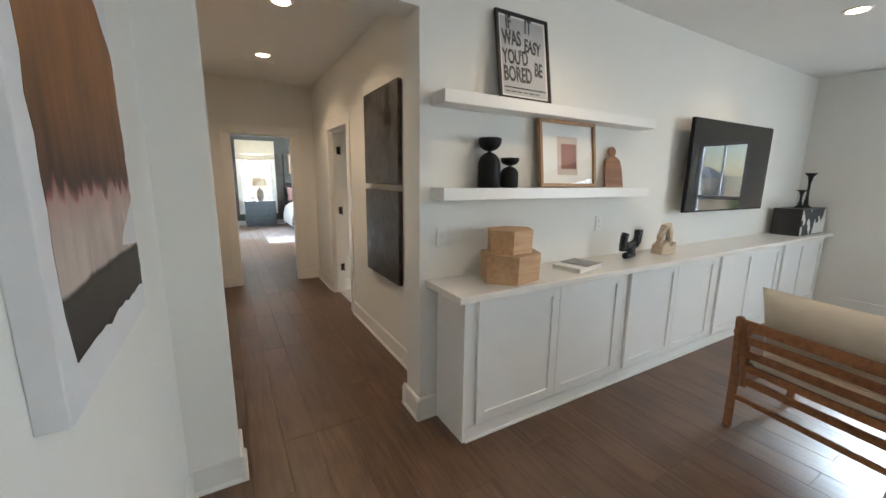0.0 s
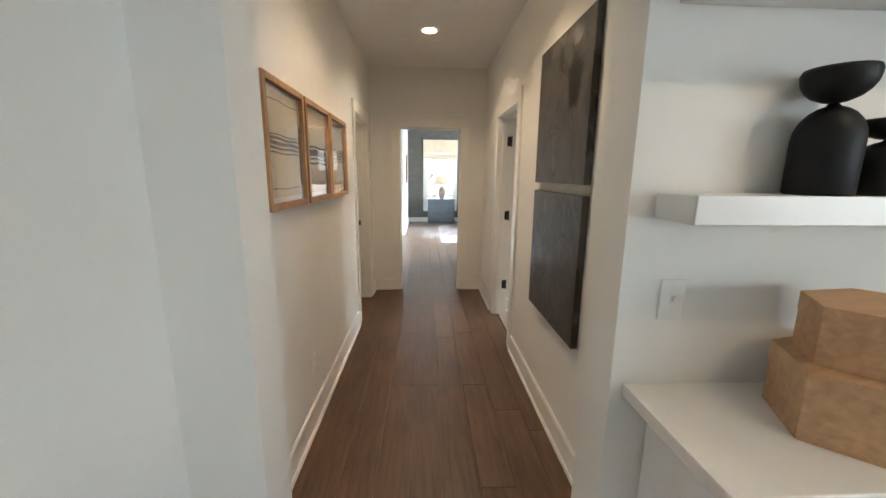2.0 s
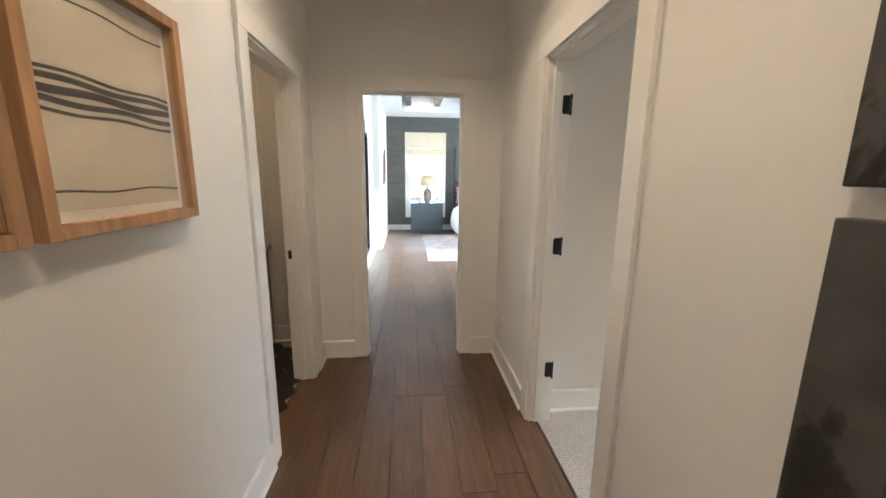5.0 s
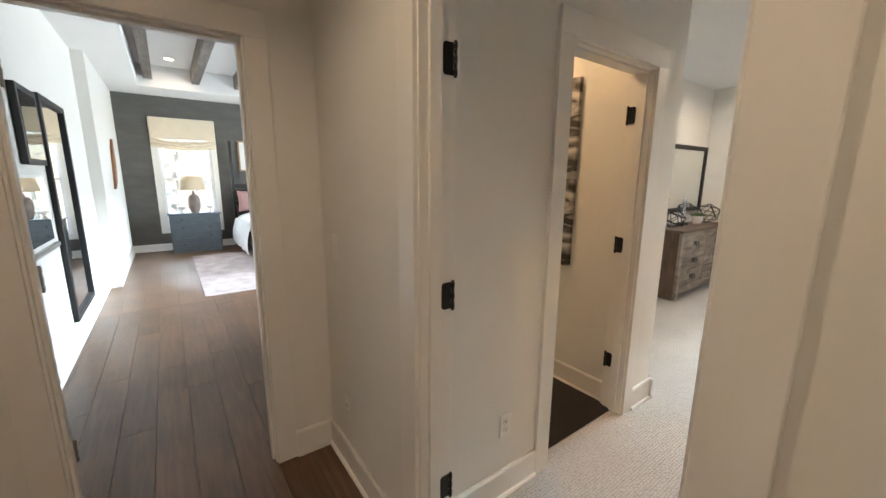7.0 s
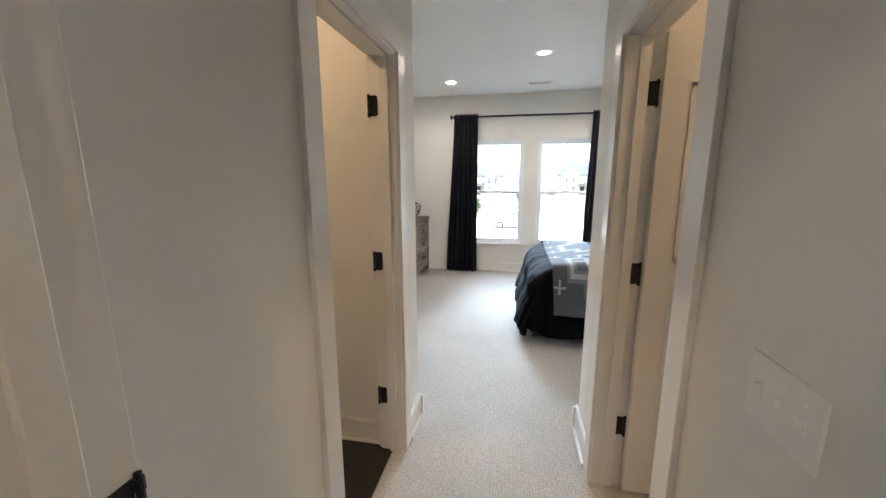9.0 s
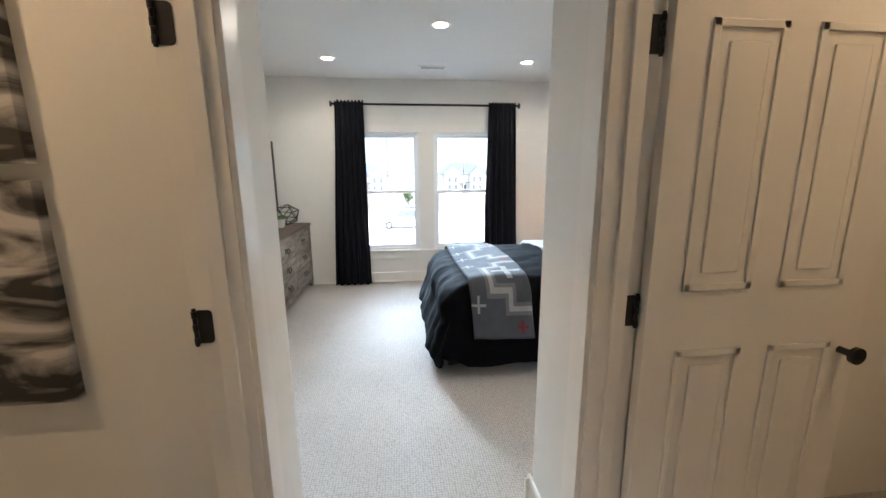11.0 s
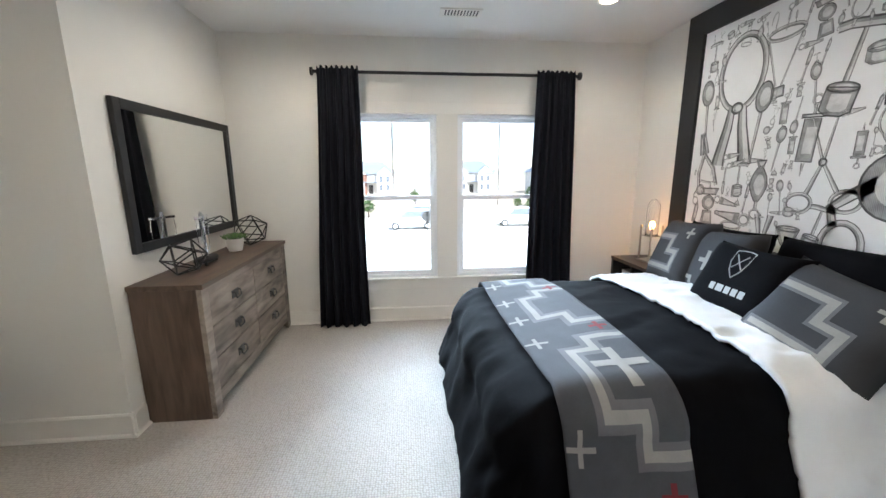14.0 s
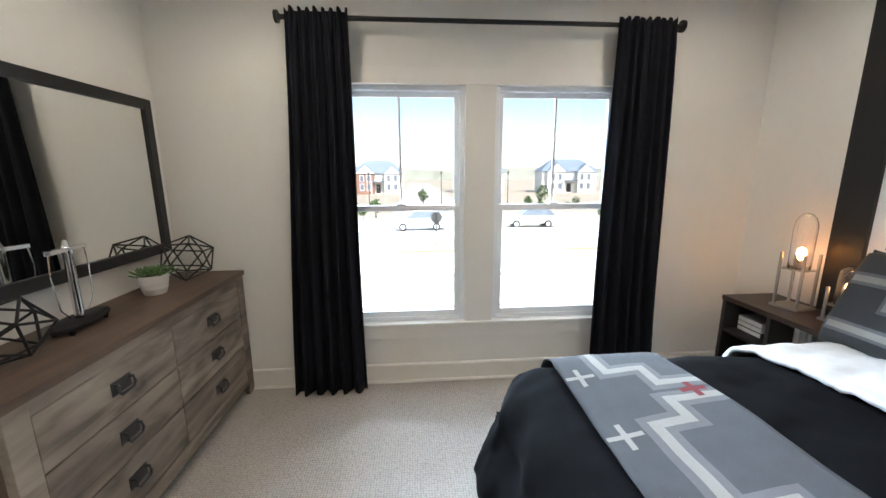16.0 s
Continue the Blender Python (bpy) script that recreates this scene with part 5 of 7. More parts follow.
def t_bowl(bm):
    flat(bm, [(-0.3, 0.2), (0.3, 0.2), (0.2, -0.1), (0.1, -0.26), (-0.1, -0.26), (-0.2, -0.1)])
    flat(bm, ringp(0, 0.2, 0.3, 0.07, 20)[:-1])


def t_disc(bm):
    flat(bm, [(-0.3, 0.12), (0.3, 0.12), (0.3, -0.16), (0.15, -0.26), (-0.15, -0.26), (-0.3, -0.16)])
    flat(bm, ringp(0, 0.14, 0.3, 0.13, 22)[:-1])


kinds = []
for fn in (t_scissors, t_hammer, t_spoon, t_corkscrew, t_caliper, t_pliers, t_syringe, t_saw, t_bell, t_knife, t_chain, t_hook, t_grinder, t_forceps, t_trephine, t_bonesaw, t_urn, t_strap, t_bowl, t_disc):
    bm = bmesh.new()
    fn(bm)
    me = bpy.data.meshes.new("printed_tool")
    bm.to_mesh(me)
    bm.free()
    for m_ in INKS:
        me.materials.append(m_)
    kinds.append(me)
rt = random.Random(21)
slim = {2: 0.5, 9: 0.45, 5: 0.75, 6: 0.6, 1: 0.9, 13: 0.75, 16: 0.55, 18: 1.0, 19: 1.0}
spots = []
x0, x1, z0, z1 = MX0 + MB + 0.03, MX1 - MB - 0.03, 0.80, CB - MB - 0.03


def print_tool(k, x, z, s, rot):
    o = new("printed_tool", kinds[k])
    o.parent = ac
    o.matrix_local = pose(x, AY + 0.0075, z, 0, rot, 0) @ Matrix.Diagonal((s, 1, s, 1))


# the large tools of the print, column by column from the window's side
for k, x, z, s, rot in ((13, 6.15, 1.95, 0.86, 0), (2, 6.42, 1.90, 0.50, 4), (5, 6.38, 1.56, 0.42, 14), (17, 5.87, 2.14, 0.44, 0), (2, 5.97, 1.78, 0.52, -6), (12, 5.65, 2.33, 0.26, 6)):
    print_tool(k, x, z, s, rot)
    spots.append((x, z, s * 0.30 * slim.get(k, 1.0), s * 0.5))
for k, x, z, s, rot in ((14, 5.48, 2.00, 0.48, -12), (19, 5.36, 2.04, 0.20, 0), (5, 5.25, 2.06, 0.56, 176), (6, 5.63, 1.66, 0.42, -4), (0, 5.53, 1.52, 0.56, 6), (15, 5.30, 1.26, 0.62, 0), (0, 5.08, 1.66, 0.42, 4)):
    print_tool(k, x, z, s, rot)
    spots.append((x, z, s * 0.30 * slim.get(k, 1.0), s * 0.5))
for k, x, z, s, rot in ((4, 5.24, 1.70, 0.22, 0), (14, 5.05, 1.31, 0.34, 4), (18, 5.04, 2.02, 0.28, 20), (16, 5.90, 1.36, 0.40, 0), (14, 6.06, 1.42, 0.24, 0), (12, 6.30, 1.25, 0.34, 0), (18, 5.66, 1.08, 0.24, 0)):
    print_tool(k, x, z, s, rot)
    spots.append((x, z, s * 0.30 * slim.get(k, 1.0), s * 0.45))
for size, tries in ((0.30, 300), (0.22, 1500), (0.15, 3500), (0.10, 5000), (0.065, 4500)):
    for _ in range(tries):
        k = rt.randrange(len(kinds))
        s = size * rt.uniform(0.85, 1.15)
        rx, rz = s * 0.33 * slim.get(k, 1.0) + 0.008, s * 0.52
        rot = rt.choice((0, 0, 8, -8, 14, -12, 180, 172))
        if k == 7:
            rx, rz = s * 0.5, s * 0.17
        x, z = rt.uniform(x0 + rx, x1 - rx), rt.uniform(z0 + rz, z1 - rz)
        if all(abs(x - a) > (rx + c) * 0.72 or abs(z - b) > (rz + d) * 0.80 for a, b, c, d in spots):
            spots.append((x, z, rx, rz))
            print_tool(k, x, z, s, rot)

# ---- bed
BC, BHW, BY1, BT, BR, BF = 5.52, 0.775, 4.91, 0.655, 0.13, 0.27
DUVET = mat("black_cotton", (0.0032, 0.0032, 0.0042), 0.9, vary=0.2, scale=6, bump=0.2, bscale=30, spec=0.05)
SHEET = mat("white_cotton", (0.68, 0.685, 0.70), 0.85, vary=0.03, scale=5, bump=0.45, bscale=14)
SKIRT = mat("charcoal_skirt", (0.05, 0.052, 0.06), 0.85, vary=0.15, scale=8)
ARC = BR * math.pi / 2


def drape(s, y, off=0.0, fold=0.012, seed=0.0, hump=0.055):
    """A point of bedding: s across the bed from its middle, y along it; beyond the edges it bends over and hangs."""
    w0, t0 = BHW - BR, BY1 - BF
    qx, qy = max(abs(s) - w0, 0.0), max(y - t0, 0.0)
    dist, h = max(qx, qy), math.hypot(qx, qy)
    dx, dy = (qx / h, qy / h) if h > 1e-6 else (0.0, 0.0)
    rad = BR + (BF - BR) * dy * dy
    sg = 1 if s > 0 else -1
    bx, by = BC + sg * min(abs(s), w0), min(y, t0)
    if dist < rad * math.pi / 2:
        o, z = (rad + off) * math.sin(dist / rad), -rad + (rad + off) * math.cos(dist / rad)
    else:
        k = dist - rad * math.pi / 2
        o, z = rad + off + 0.36 * k + 0.012 * math.sin(k * 9.0), -rad - k
    along = (y if qx > qy else s)
    pinch = min(qx, qy) / dist if dist > 1e-6 else 0.0
    o += min(1.0, dist / 0.45) * (0.03 * pinch ** 3 - (0.05 * (1 - pinch) if qy > qx else 0.0))
    amp = fold * min(1.0, dist / 0.3)
    o += amp * (math.sin(along * 9 + seed) + 0.6 * math.sin(along * 21 + 2 * seed)) + amp * 0.5 * math.sin((qx - qy) * 14)
    top = (hump - 0.09 * max(0.0, min(1.0, (y - 3.9) / 0.8)) ** 2) * (1 - (s / BHW) ** 2 if abs(s) < BHW else 0) * (1 if dist < 0.001 else max(0, 1 - dist / 0.2))
    ripple = 0.006 * noise.noise(Vector((s * 4 + seed, y * 4, seed))) + 0.004 * noise.noise(Vector((s * 11, y * 11 + seed, 1.5)))
    return Vector((bx + sg * o * dx, by + o * dy, BT + z + top + ripple))


def cloth(s0, s1, y0, y1, off, nu, nv, fold=0.012, seed=0.0, hem=0.0):
    bm = bmesh.new()

    def f(u, v):
        s = s0 + (s1 - s0) * u
        y = y0 + (y1 - y0) * v
        if hem:
            s += hem * math.sin(y * 7 + seed) * (2 * u - 1)
        return drape(s, y, off, fold, seed)
    grid(bm, nu, nv, f)
    return bm


def crease(ob, deep, fx, fy):
    """Press soft ridged creases into a cloth, downwards along its normals."""
    ns = [v.normal.copy() for v in ob.data.vertices]
    for v, n in zip(ob.data.vertices, ns):
        q = Vector((v.co.x * fx + v.co.y * 2.0 + v.co.z * 3.0, v.co.y * fy - v.co.x, v.co.z * fx))
        w = 0.65 * (1 - 2.2 * abs(noise.noise(q))) + 0.35 * (1 - 2.2 * abs(noise.noise(q * 2.3)))
        v.co += n * deep * (w - 0.85)


bed = thing("bed", (0, 0, 0), "queen bed made with a black duvet and white sheet", "bed")
SIDE = BHW - BR + ARC
part("headboard", boxes((BC - 0.86, AY + 0.032, 0.0, BC + 0.68, AY + 0.10, 0.98), bevel=0.02), BLACKPAINT, bed, "black upholstered headboard")
part("mattress", boxes((BC - BHW + 0.09, AY + 0.10, 0.28, BC + BHW - 0.09, BY1 - 0.14, 0.54), bevel=0.08), SHEET, bed, "white mattress")
bm = bmesh.new()


def skirt(u, v):
    t = u * (2 * 1.86 + 1.46)
    if t < 1.86:
        x, y = BC - 0.73, AY + 0.10 + t
    elif t < 1.86 + 1.46:
        x, y = BC - 0.73 + (t - 1.86), AY + 1.96
    else:
        x, y = BC + 0.73, AY + 1.96 - (t - 3.32)
    a = 0.012 * (1 - v) * math.sin(t * 19)
    return Vector((x + a, y + a, 0.004 + 0.33 * v))


grid(bm, 150, 4, skirt)
part("bed_skirt", bm, SKIRT, bed, "charcoal gathered bed skirt", True)
for x in (BC - 0.68, BC + 0.68):
    for y in (AY + 0.2, BY1 - 0.12):
        bm = bmesh.new()
        cyl(bm, (x, y, 0), (x, y, 0.12), 0.028, 0.035, 14)
        part("leg", bm, BLACK, bed)
o = part("duvet", cloth(-SIDE - 0.43, SIDE + 0.43, 3.30, BY1 - BF + BF * math.pi / 2 + 0.28, 0.02, 96, 84, 0.011, 0.4, 0.012), DUVET, bed, "black cotton duvet hanging over the sides", True)
m_ = o.modifiers.new("thick", "SOLIDIFY")
m_.thickness, m_.offset = 0.03, -1
crease(o, 0.012, 5.5, 2.6)
o = part("folded_sheet", cloth(-SIDE - 0.38, SIDE + 0.3, 3.27, 3.80, 0.062, 110, 34, 0.014, 0.4, 0.015), SHEET, bed, "white sheet folded back over the duvet", True)
m_ = o.modifiers.new("thick", "SOLIDIFY")
m_.thickness, m_.offset = 0.022, -1
crease(o, 0.022, 9.0, 5.0)
part("under_sheet", cloth(-SIDE - 0.03, SIDE + 0.03, AY + 0.11, 3.26, 0.0, 60, 14, 0.01, 1.0), SHEET, bed, "white fitted sheet", True)

# blanket runner with its woven figures
RUN = mat("grey_blanket", (0.052, 0.054, 0.062), 0.95, vary=0.12, scale=14, bump=0.3, bscale=250)
RUN2 = mat("mid_grey_weave", (0.11, 0.11, 0.118), 0.95, vary=0.12, scale=14, bump=0.3, bscale=250)
RUN3 = mat("pale_grey_weave", (0.25, 0.24, 0.225), 0.95, vary=0.1, scale=14, bump=0.3, bscale=250)
RED = mat("red_weave", (0.15, 0.015, 0.02), 0.95, vary=0.1)
RY0, RY1 = 4.215, 4.675
rn = thing("blanket_runner", (0, 0, 0), "grey woven blanket runner with pale stepped figures across the bed", "blanket")
o = part("cloth", cloth(-SIDE - 0.24, SIDE + 0.24, RY0, RY1, 0.047, 110, 22, 0.011, 0.4), RUN, rn, "", True)
m_ = o.modifiers.new("thick", "SOLIDIFY")
m_.thickness, m_.offset = 0.006, -1
S0 = -SIDE - 0.24


def figure(name, rects, material, lift):
    bm = bmesh.new()
    for a0, a1, b0, b1 in rects:
        n1_, n2_ = max(2, int((a1 - a0) / 0.02)), max(2, int((b1 - b0) / 0.02))
        grid(bm, n1_, n2_, lambda u, v: drape(a0 + (a1 - a0) * u, b0 + (b1 - b0) * v, 0.047 + lift, 0.011, 0.4))
    return part(name, bm, material, rn, "", True)


def steps(base, pts, w):
    """Rectangles along a right-angled line; pts in (share of the width from the foot edge, metres along from base)."""
    out = []
    for (u0, l0), (u1, l1) in zip(pts, pts[1:]):
        y0, y1 = RY1 - u0 * (RY1 - RY0), RY1 - u1 * (RY1 - RY0)
        out.append((S0 + base + min(l0, l1) - w / 2, S0 + base + max(l0, l1) + w / 2, max(RY0 + 0.002, min(y0, y1) - w / 2), min(RY1 - 0.002, max(y0, y1) + w / 2)))
    return out


def cross(u, l, a, w):
    y, s = RY1 - u * (RY1 - RY0), S0 + l
    return [(s - a, s + a, y - w / 2, y + w / 2), (s - w / 2, s + w / 2, y - a, y + a)]


key = [(1.0, 0.0), (0.66, 0.0), (0.66, 0.11), (0.36, 0.11), (0.36, 0.42), (0.60, 0.42), (0.60, 0.52), (1.0, 0.52)]
for base in (0.20, 0.90, 1.52):
    figure("stepped_border", steps(base, key, 0.085), RUN2, 0.0008)
    figure("stepped_line", steps(base, key, 0.034), RUN3, 0.0016)
figure("large_cross", cross(0.70, 0.50, 0.115, 0.045), RUN3, 0.002)
for l in (0.23, 0.74, 1.02, 1.30, 1.62):
    figure("small_cross", cross(0.13, l, 0.055, 0.018), RUN3, 0.0018)
for u, l in ((0.82, 0.08), (0.85, 0.82), (0.85, 1.46)):
    figure("red_cross", cross(u, l, 0.045, 0.022), RED, 0.0018)

# ---- pillows
GREYP = mat("charcoal_cotton", (0.026, 0.027, 0.031), 0.9, vary=0.12, scale=9, bump=0.25, bscale=200)


def pillow(w, h, t, m, material, label):
    pl = thing("pillow", (0, 0, 0), label, "pillow", "bed pillows")
    pl.matrix_world = m
    bm = bmesh.new()
    cushion(bm, w, h, t, Matrix.Identity(4), 0.7, 18)
    part("cover", bm, material, pl, "", True)
    return pl


def on_pillow(pl, w, h, t, rects, name, material, lift):
    bm = bmesh.new()
    for a0, a1, b0, b1 in rects:
        def f(u, v):
            a, c = a0 + (a1 - a0) * u, b0 + (b1 - b0) * v
            e = (1 - abs(a) ** 4) * (1 - abs(c) ** 4)
            return Vector((a * w / 2 * (1 - 0.084 * (1 - c * c) * a * a), c * h / 2 * (1 - 0.084 * (1 - a * a) * c * c), (t / 2) * e ** 0.45 + lift))
        grid(bm, max(2, int(abs(a1 - a0) * 12)), max(2, int(abs(b1 - b0) * 12)), f)
    part(name, bm, material, pl, "", True)


def stand(x, y, z, back, turn, roll=0):
    """A pillow standing on its lower edge, face to +y, leaning back."""
    return pose(x, y, z, 0, 0, turn) @ pose(0, 0, 0, 90 - back, 0, 180) @ pose(0, 0, 0, 0, 0, roll)


for x, z, tn in ((5.92, 0.89, -3), (5.16, 0.89, 4)):
    pillow(0.72, 0.46, 0.20, stand(x, 3.10, z, 18, tn), DUVET, "plump black bed pillow standing against the headboard")
pillow(0.66, 0.42, 0.17, stand(4.98, 3.18, 0.77, 60, 6), SHEET, "white bed pillow lying by the headboard")
crossp = [(-0.06, 0.06, -0.28, 0.28), (-0.24, 0.24, -0.06, 0.06)]
stepA = [(-0.75, 0.1, 0.30, 0.42), (-0.02, 0.1, -0.05, 0.42), (-0.02, 0.45, -0.12, 0.0), (0.35, 0.47, -0.55, 0.0), (-0.75, 0.47, -0.62, -0.5)]
for x, y, z, tn, rl in ((6.06, 3.25, 0.90, -12, 4), (4.95, 3.42, 0.81, 12, -14)):
    pw = pillow(0.56, 0.50, 0.20, stand(x, y, z, 22 if x > 5.5 else 32, tn, rl), GREYP, "charcoal pillow with pale woven step pattern")
    on_pillow(pw, 0.56, 0.50, 0.20, [(a - 0.05, b + 0.05, c - 0.06, d + 0.06) for a, b, c, d in stepA], "pattern_ground", RUN2, 0.001)
    on_pillow(pw, 0.56, 0.50, 0.20, stepA, "pattern_line", RUN3, 0.002)
    on_pillow(pw, 0.56, 0.50, 0.20, [(0.6 + a * 0.6, 0.6 + b * 0.6, 0.55 + c * 0.6, 0.55 + d * 0.6) for a, b, c, d in crossp], "pattern_cross", RUN3, 0.002)
for x, y, z, tn, rl in ((5.70, 3.27, 0.90, -6, 3), (4.66, 3.24, 0.88, 10, -8)):
    pw = pillow(0.52, 0.46, 0.18, stand(x, y, z, 20, tn, rl), GREYP, "charcoal pillow with a pale woven cross")
    on_pillow(pw, 0.52, 0.46, 0.18, crossp, "pattern_cross", RUN3, 0.0015)
    on_pillow(pw, 0.52, 0.46, 0.18, [(-0.85, -0.25, -0.62, -0.5), (-0.35, -0.25, -0.9, -0.5)], "pattern_line", RUN3, 0.0015)
EMB = mat("pale_embroidery", (0.32, 0.32, 0.31), 0.8)
pw = pillow(0.56, 0.40, 0.18, stand(5.36, 3.42, 0.89, 26, -2), DUVET, "black pillow with a pale embroidered shield")
on_pillow(pw, 0.56, 0.40, 0.18, [(-0.34, -0.22, -0.5, -0.3), (-0.18, -0.02, -0.5, -0.3), (0.02, 0.14, -0.5, -0.3), (0.18, 0.3, -0.5, -0.3), (0.34, 0.46, -0.5, -0.3)], "embroidered_bar", EMB, 0.0015)
shield = [(-0.2, 0.75), (-0.08, 0.79), (0.08, 0.79), (0.2, 0.75), (0.19, 0.4), (0.12, 0.15), (0.0, -0.05), (-0.12, 0.15), (-0.19, 0.4), (-0.2, 0.75)]
bm = bmesh.new()


def onp(a, c, w=0.56, h=0.40, t=0.18):
    e = (1 - abs(a) ** 4) * (1 - abs(c) ** 4)
    return Vector((a * w / 2 * (1 - 0.084 * (1 - c * c) * a * a), c * h / 2 * (1 - 0.084 * (1 - a * a) * c * c), (t / 2) * e ** 0.45 + 0.001))


tube(bm, [onp(a, c) for a, c in shield], 0.003, 6)
tube(bm, [onp(-0.13, 0.62), onp(0.0, 0.4), onp(0.11, 0.22)], 0.003, 6)
tube(bm, [onp(0.13, 0.62), onp(0.0, 0.4), onp(-0.11, 0.22)], 0.003, 6)
part("embroidered_shield", bm, EMB, pw)

# ---- dresser
DX0, DX1, DF, DZ = 5.775, 7.258, 6.383, 0.855
dr = thing("dresser", (0, 0, 0), "weathered grey-brown wooden dresser with six drawers", "dresser")
part("top", boxes((DX0 - 0.008, DF - 0.012, DZ - 0.03, DX1 + 0.005, DY - 0.008, DZ), bevel=0.002), BROWNWOOD, dr, "dark brown wooden top")
SIDEWOOD = wood("side_brown_wood", (0.060, 0.040, 0.029), (0.155, 0.102, 0.073), 0.5, axis=2, grain=7, each=0.05)
part("side_panel", boxes((DX0, DF + 0.03, 0.0, DX0 + 0.03, DY - 0.012, DZ - 0.03)), SIDEWOOD, dr)
part("side_panel", boxes((DX1 - 0.03, DF + 0.03, 0.0, DX1, DY - 0.012, DZ - 0.03)), SIDEWOOD, dr)
part("front_post", boxes((DX0, DF, 0.0, DX0 + 0.075, DF + 0.03, DZ - 0.03), bevel=0.002), GREYWOOD, dr)
part("front_post", boxes((DX1 - 0.075, DF, 0.0, DX1, DF + 0.03, DZ - 0.03), bevel=0.002), GREYWOOD, dr)
part("top_rail", boxes((DX0 + 0.075, DF + 0.006, DZ - 0.085, DX1 - 0.075, DF + 0.03, DZ - 0.03)), GREYWOOD, dr)
part("bottom_rail", boxes((DX0 + 0.075, DF + 0.004, 0.075, DX1 - 0.075, DF + 0.03, 0.15)), GREYWOOD, dr)
part("back", boxes((DX0 + 0.03, DF + 0.05, 0.1, DX1 - 0.03, DY - 0.015, DZ - 0.035)), BLACKWOOD, dr)
mid = (DX0 + DX1) / 2
NIGHTTOP = wood("dark_stained_top", (0.018, 0.011, 0.008), (0.05, 0.028, 0.019), 0.35, axis=0, grain=8)
PULL = mat("dark_pewter", (0.10, 0.10, 0.105), 0.3, 0.85)
for c in range(2):
    for r in range(3):
        a, b = (DX0 + 0.079, mid - 0.003) if c == 0 else (mid + 0.003, DX1 - 0.079)
        z0, z1 = 0.156 + r * 0.206, 0.156 + r * 0.206 + 0.2
        dw = part("drawer", boxes((a, DF + 0.004, z0, b, DF + 0.03, z1), bevel=0.003), GREYWOOD, dr)
        cx, cz = (a + b) / 2, (z0 + z1) / 2 + 0.004
        bm = boxes((cx - 0.048, DF + 0.0, cz - 0.022, cx + 0.048, DF + 0.004, cz + 0.032), bevel=0.001)
        cyl(bm, (cx - 0.038, DF + 0.004, cz + 0.02), (cx - 0.038, DF - 0.018, cz + 0.02), 0.006, seg=10)
        cyl(bm, (cx + 0.038, DF + 0.004, cz + 0.02), (cx + 0.038, DF - 0.018, cz + 0.02), 0.006, seg=10)
        part("handle_plate", bm, PULL, dw, "dark pewter handle plate")
        bm = bmesh.new()
        tube(bm, [(cx - 0.038, DF - 0.016, cz + 0.02), (cx - 0.042, DF - 0.02, cz - 0.004), (cx - 0.03, DF - 0.022, cz - 0.02), (cx + 0.03, DF - 0.022, cz - 0.02), (cx + 0.042, DF - 0.02, cz - 0.004), (cx + 0.038, DF - 0.016, cz + 0.02)], 0.0055, 8)
        part("handle_bail", bm, PULL, dw, "dark pewter drop handle")

# ---- mirror over the dresser
MIRROR = mat("mirror_silver", (0.86, 0.87, 0.86), 0.012, 1.0, vary=0.0)
mi = thing("wall_mirror", (6.51, DY - 0.019, 1.018), "wide black-framed mirror on the wall above the dresser", "mirror", rz=-1.5)
w, h = 1.27, 0.87
for q in ((-w / 2, 0, -w / 2 + 0.055, h), (w / 2 - 0.055, 0, w / 2, h)):
    part("frame_side", boxes((q[0], -0.03, q[1], q[2], 0, q[3]), bevel=0.004), BLACKPAINT, mi)
for q in ((-w / 2 + 0.055, 0, w / 2 - 0.055, 0.055), (-w / 2 + 0.055, h - 0.055, w / 2 - 0.055, h)):
    part("frame_bar", boxes((q[0], -0.03, q[1], q[2], 0, q[3]), bevel=0.004), BLACKPAINT, mi)
part("mirror_glass", boxes((-w / 2 + 0.055, -0.016, 0.055, w / 2 - 0.055, -0.012, h - 0.055)), MIRROR, mi, "silvered mirror glass")


# ---- ornaments on the dresser
def wire_ball(x, y, z, r, rz, label):
    ob = thing("wire_polyhedron", (x, y, z), label, "ornament", "wire ornaments", rz)
    bm = bmesh.new()
    bmesh.ops.create_icosphere(bm, subdivisions=1, radius=r)
    bmesh.ops.rotate(bm, verts=bm.verts[:], cent=(0, 0, 0), matrix=Euler((0.35, 0.2, 0.3)).to_matrix())
    bmesh.ops.scale(bm, vec=(1.0, 0.95, 0.88), verts=bm.verts[:])
    low = min(v.co.z for v in bm.verts)
    bmesh.ops.translate(bm, verts=bm.verts[:], vec=(0, 0, -low + 0.005))
    es = [(e.verts[0].co.copy(), e.verts[1].co.copy()) for e in bm.edges]
    bm.free()
    for a, b in es:
        rb = bmesh.new()
        cyl(rb, a, b, 0.0048, seg=8)
        part("rod", rb, BLACK, ob)


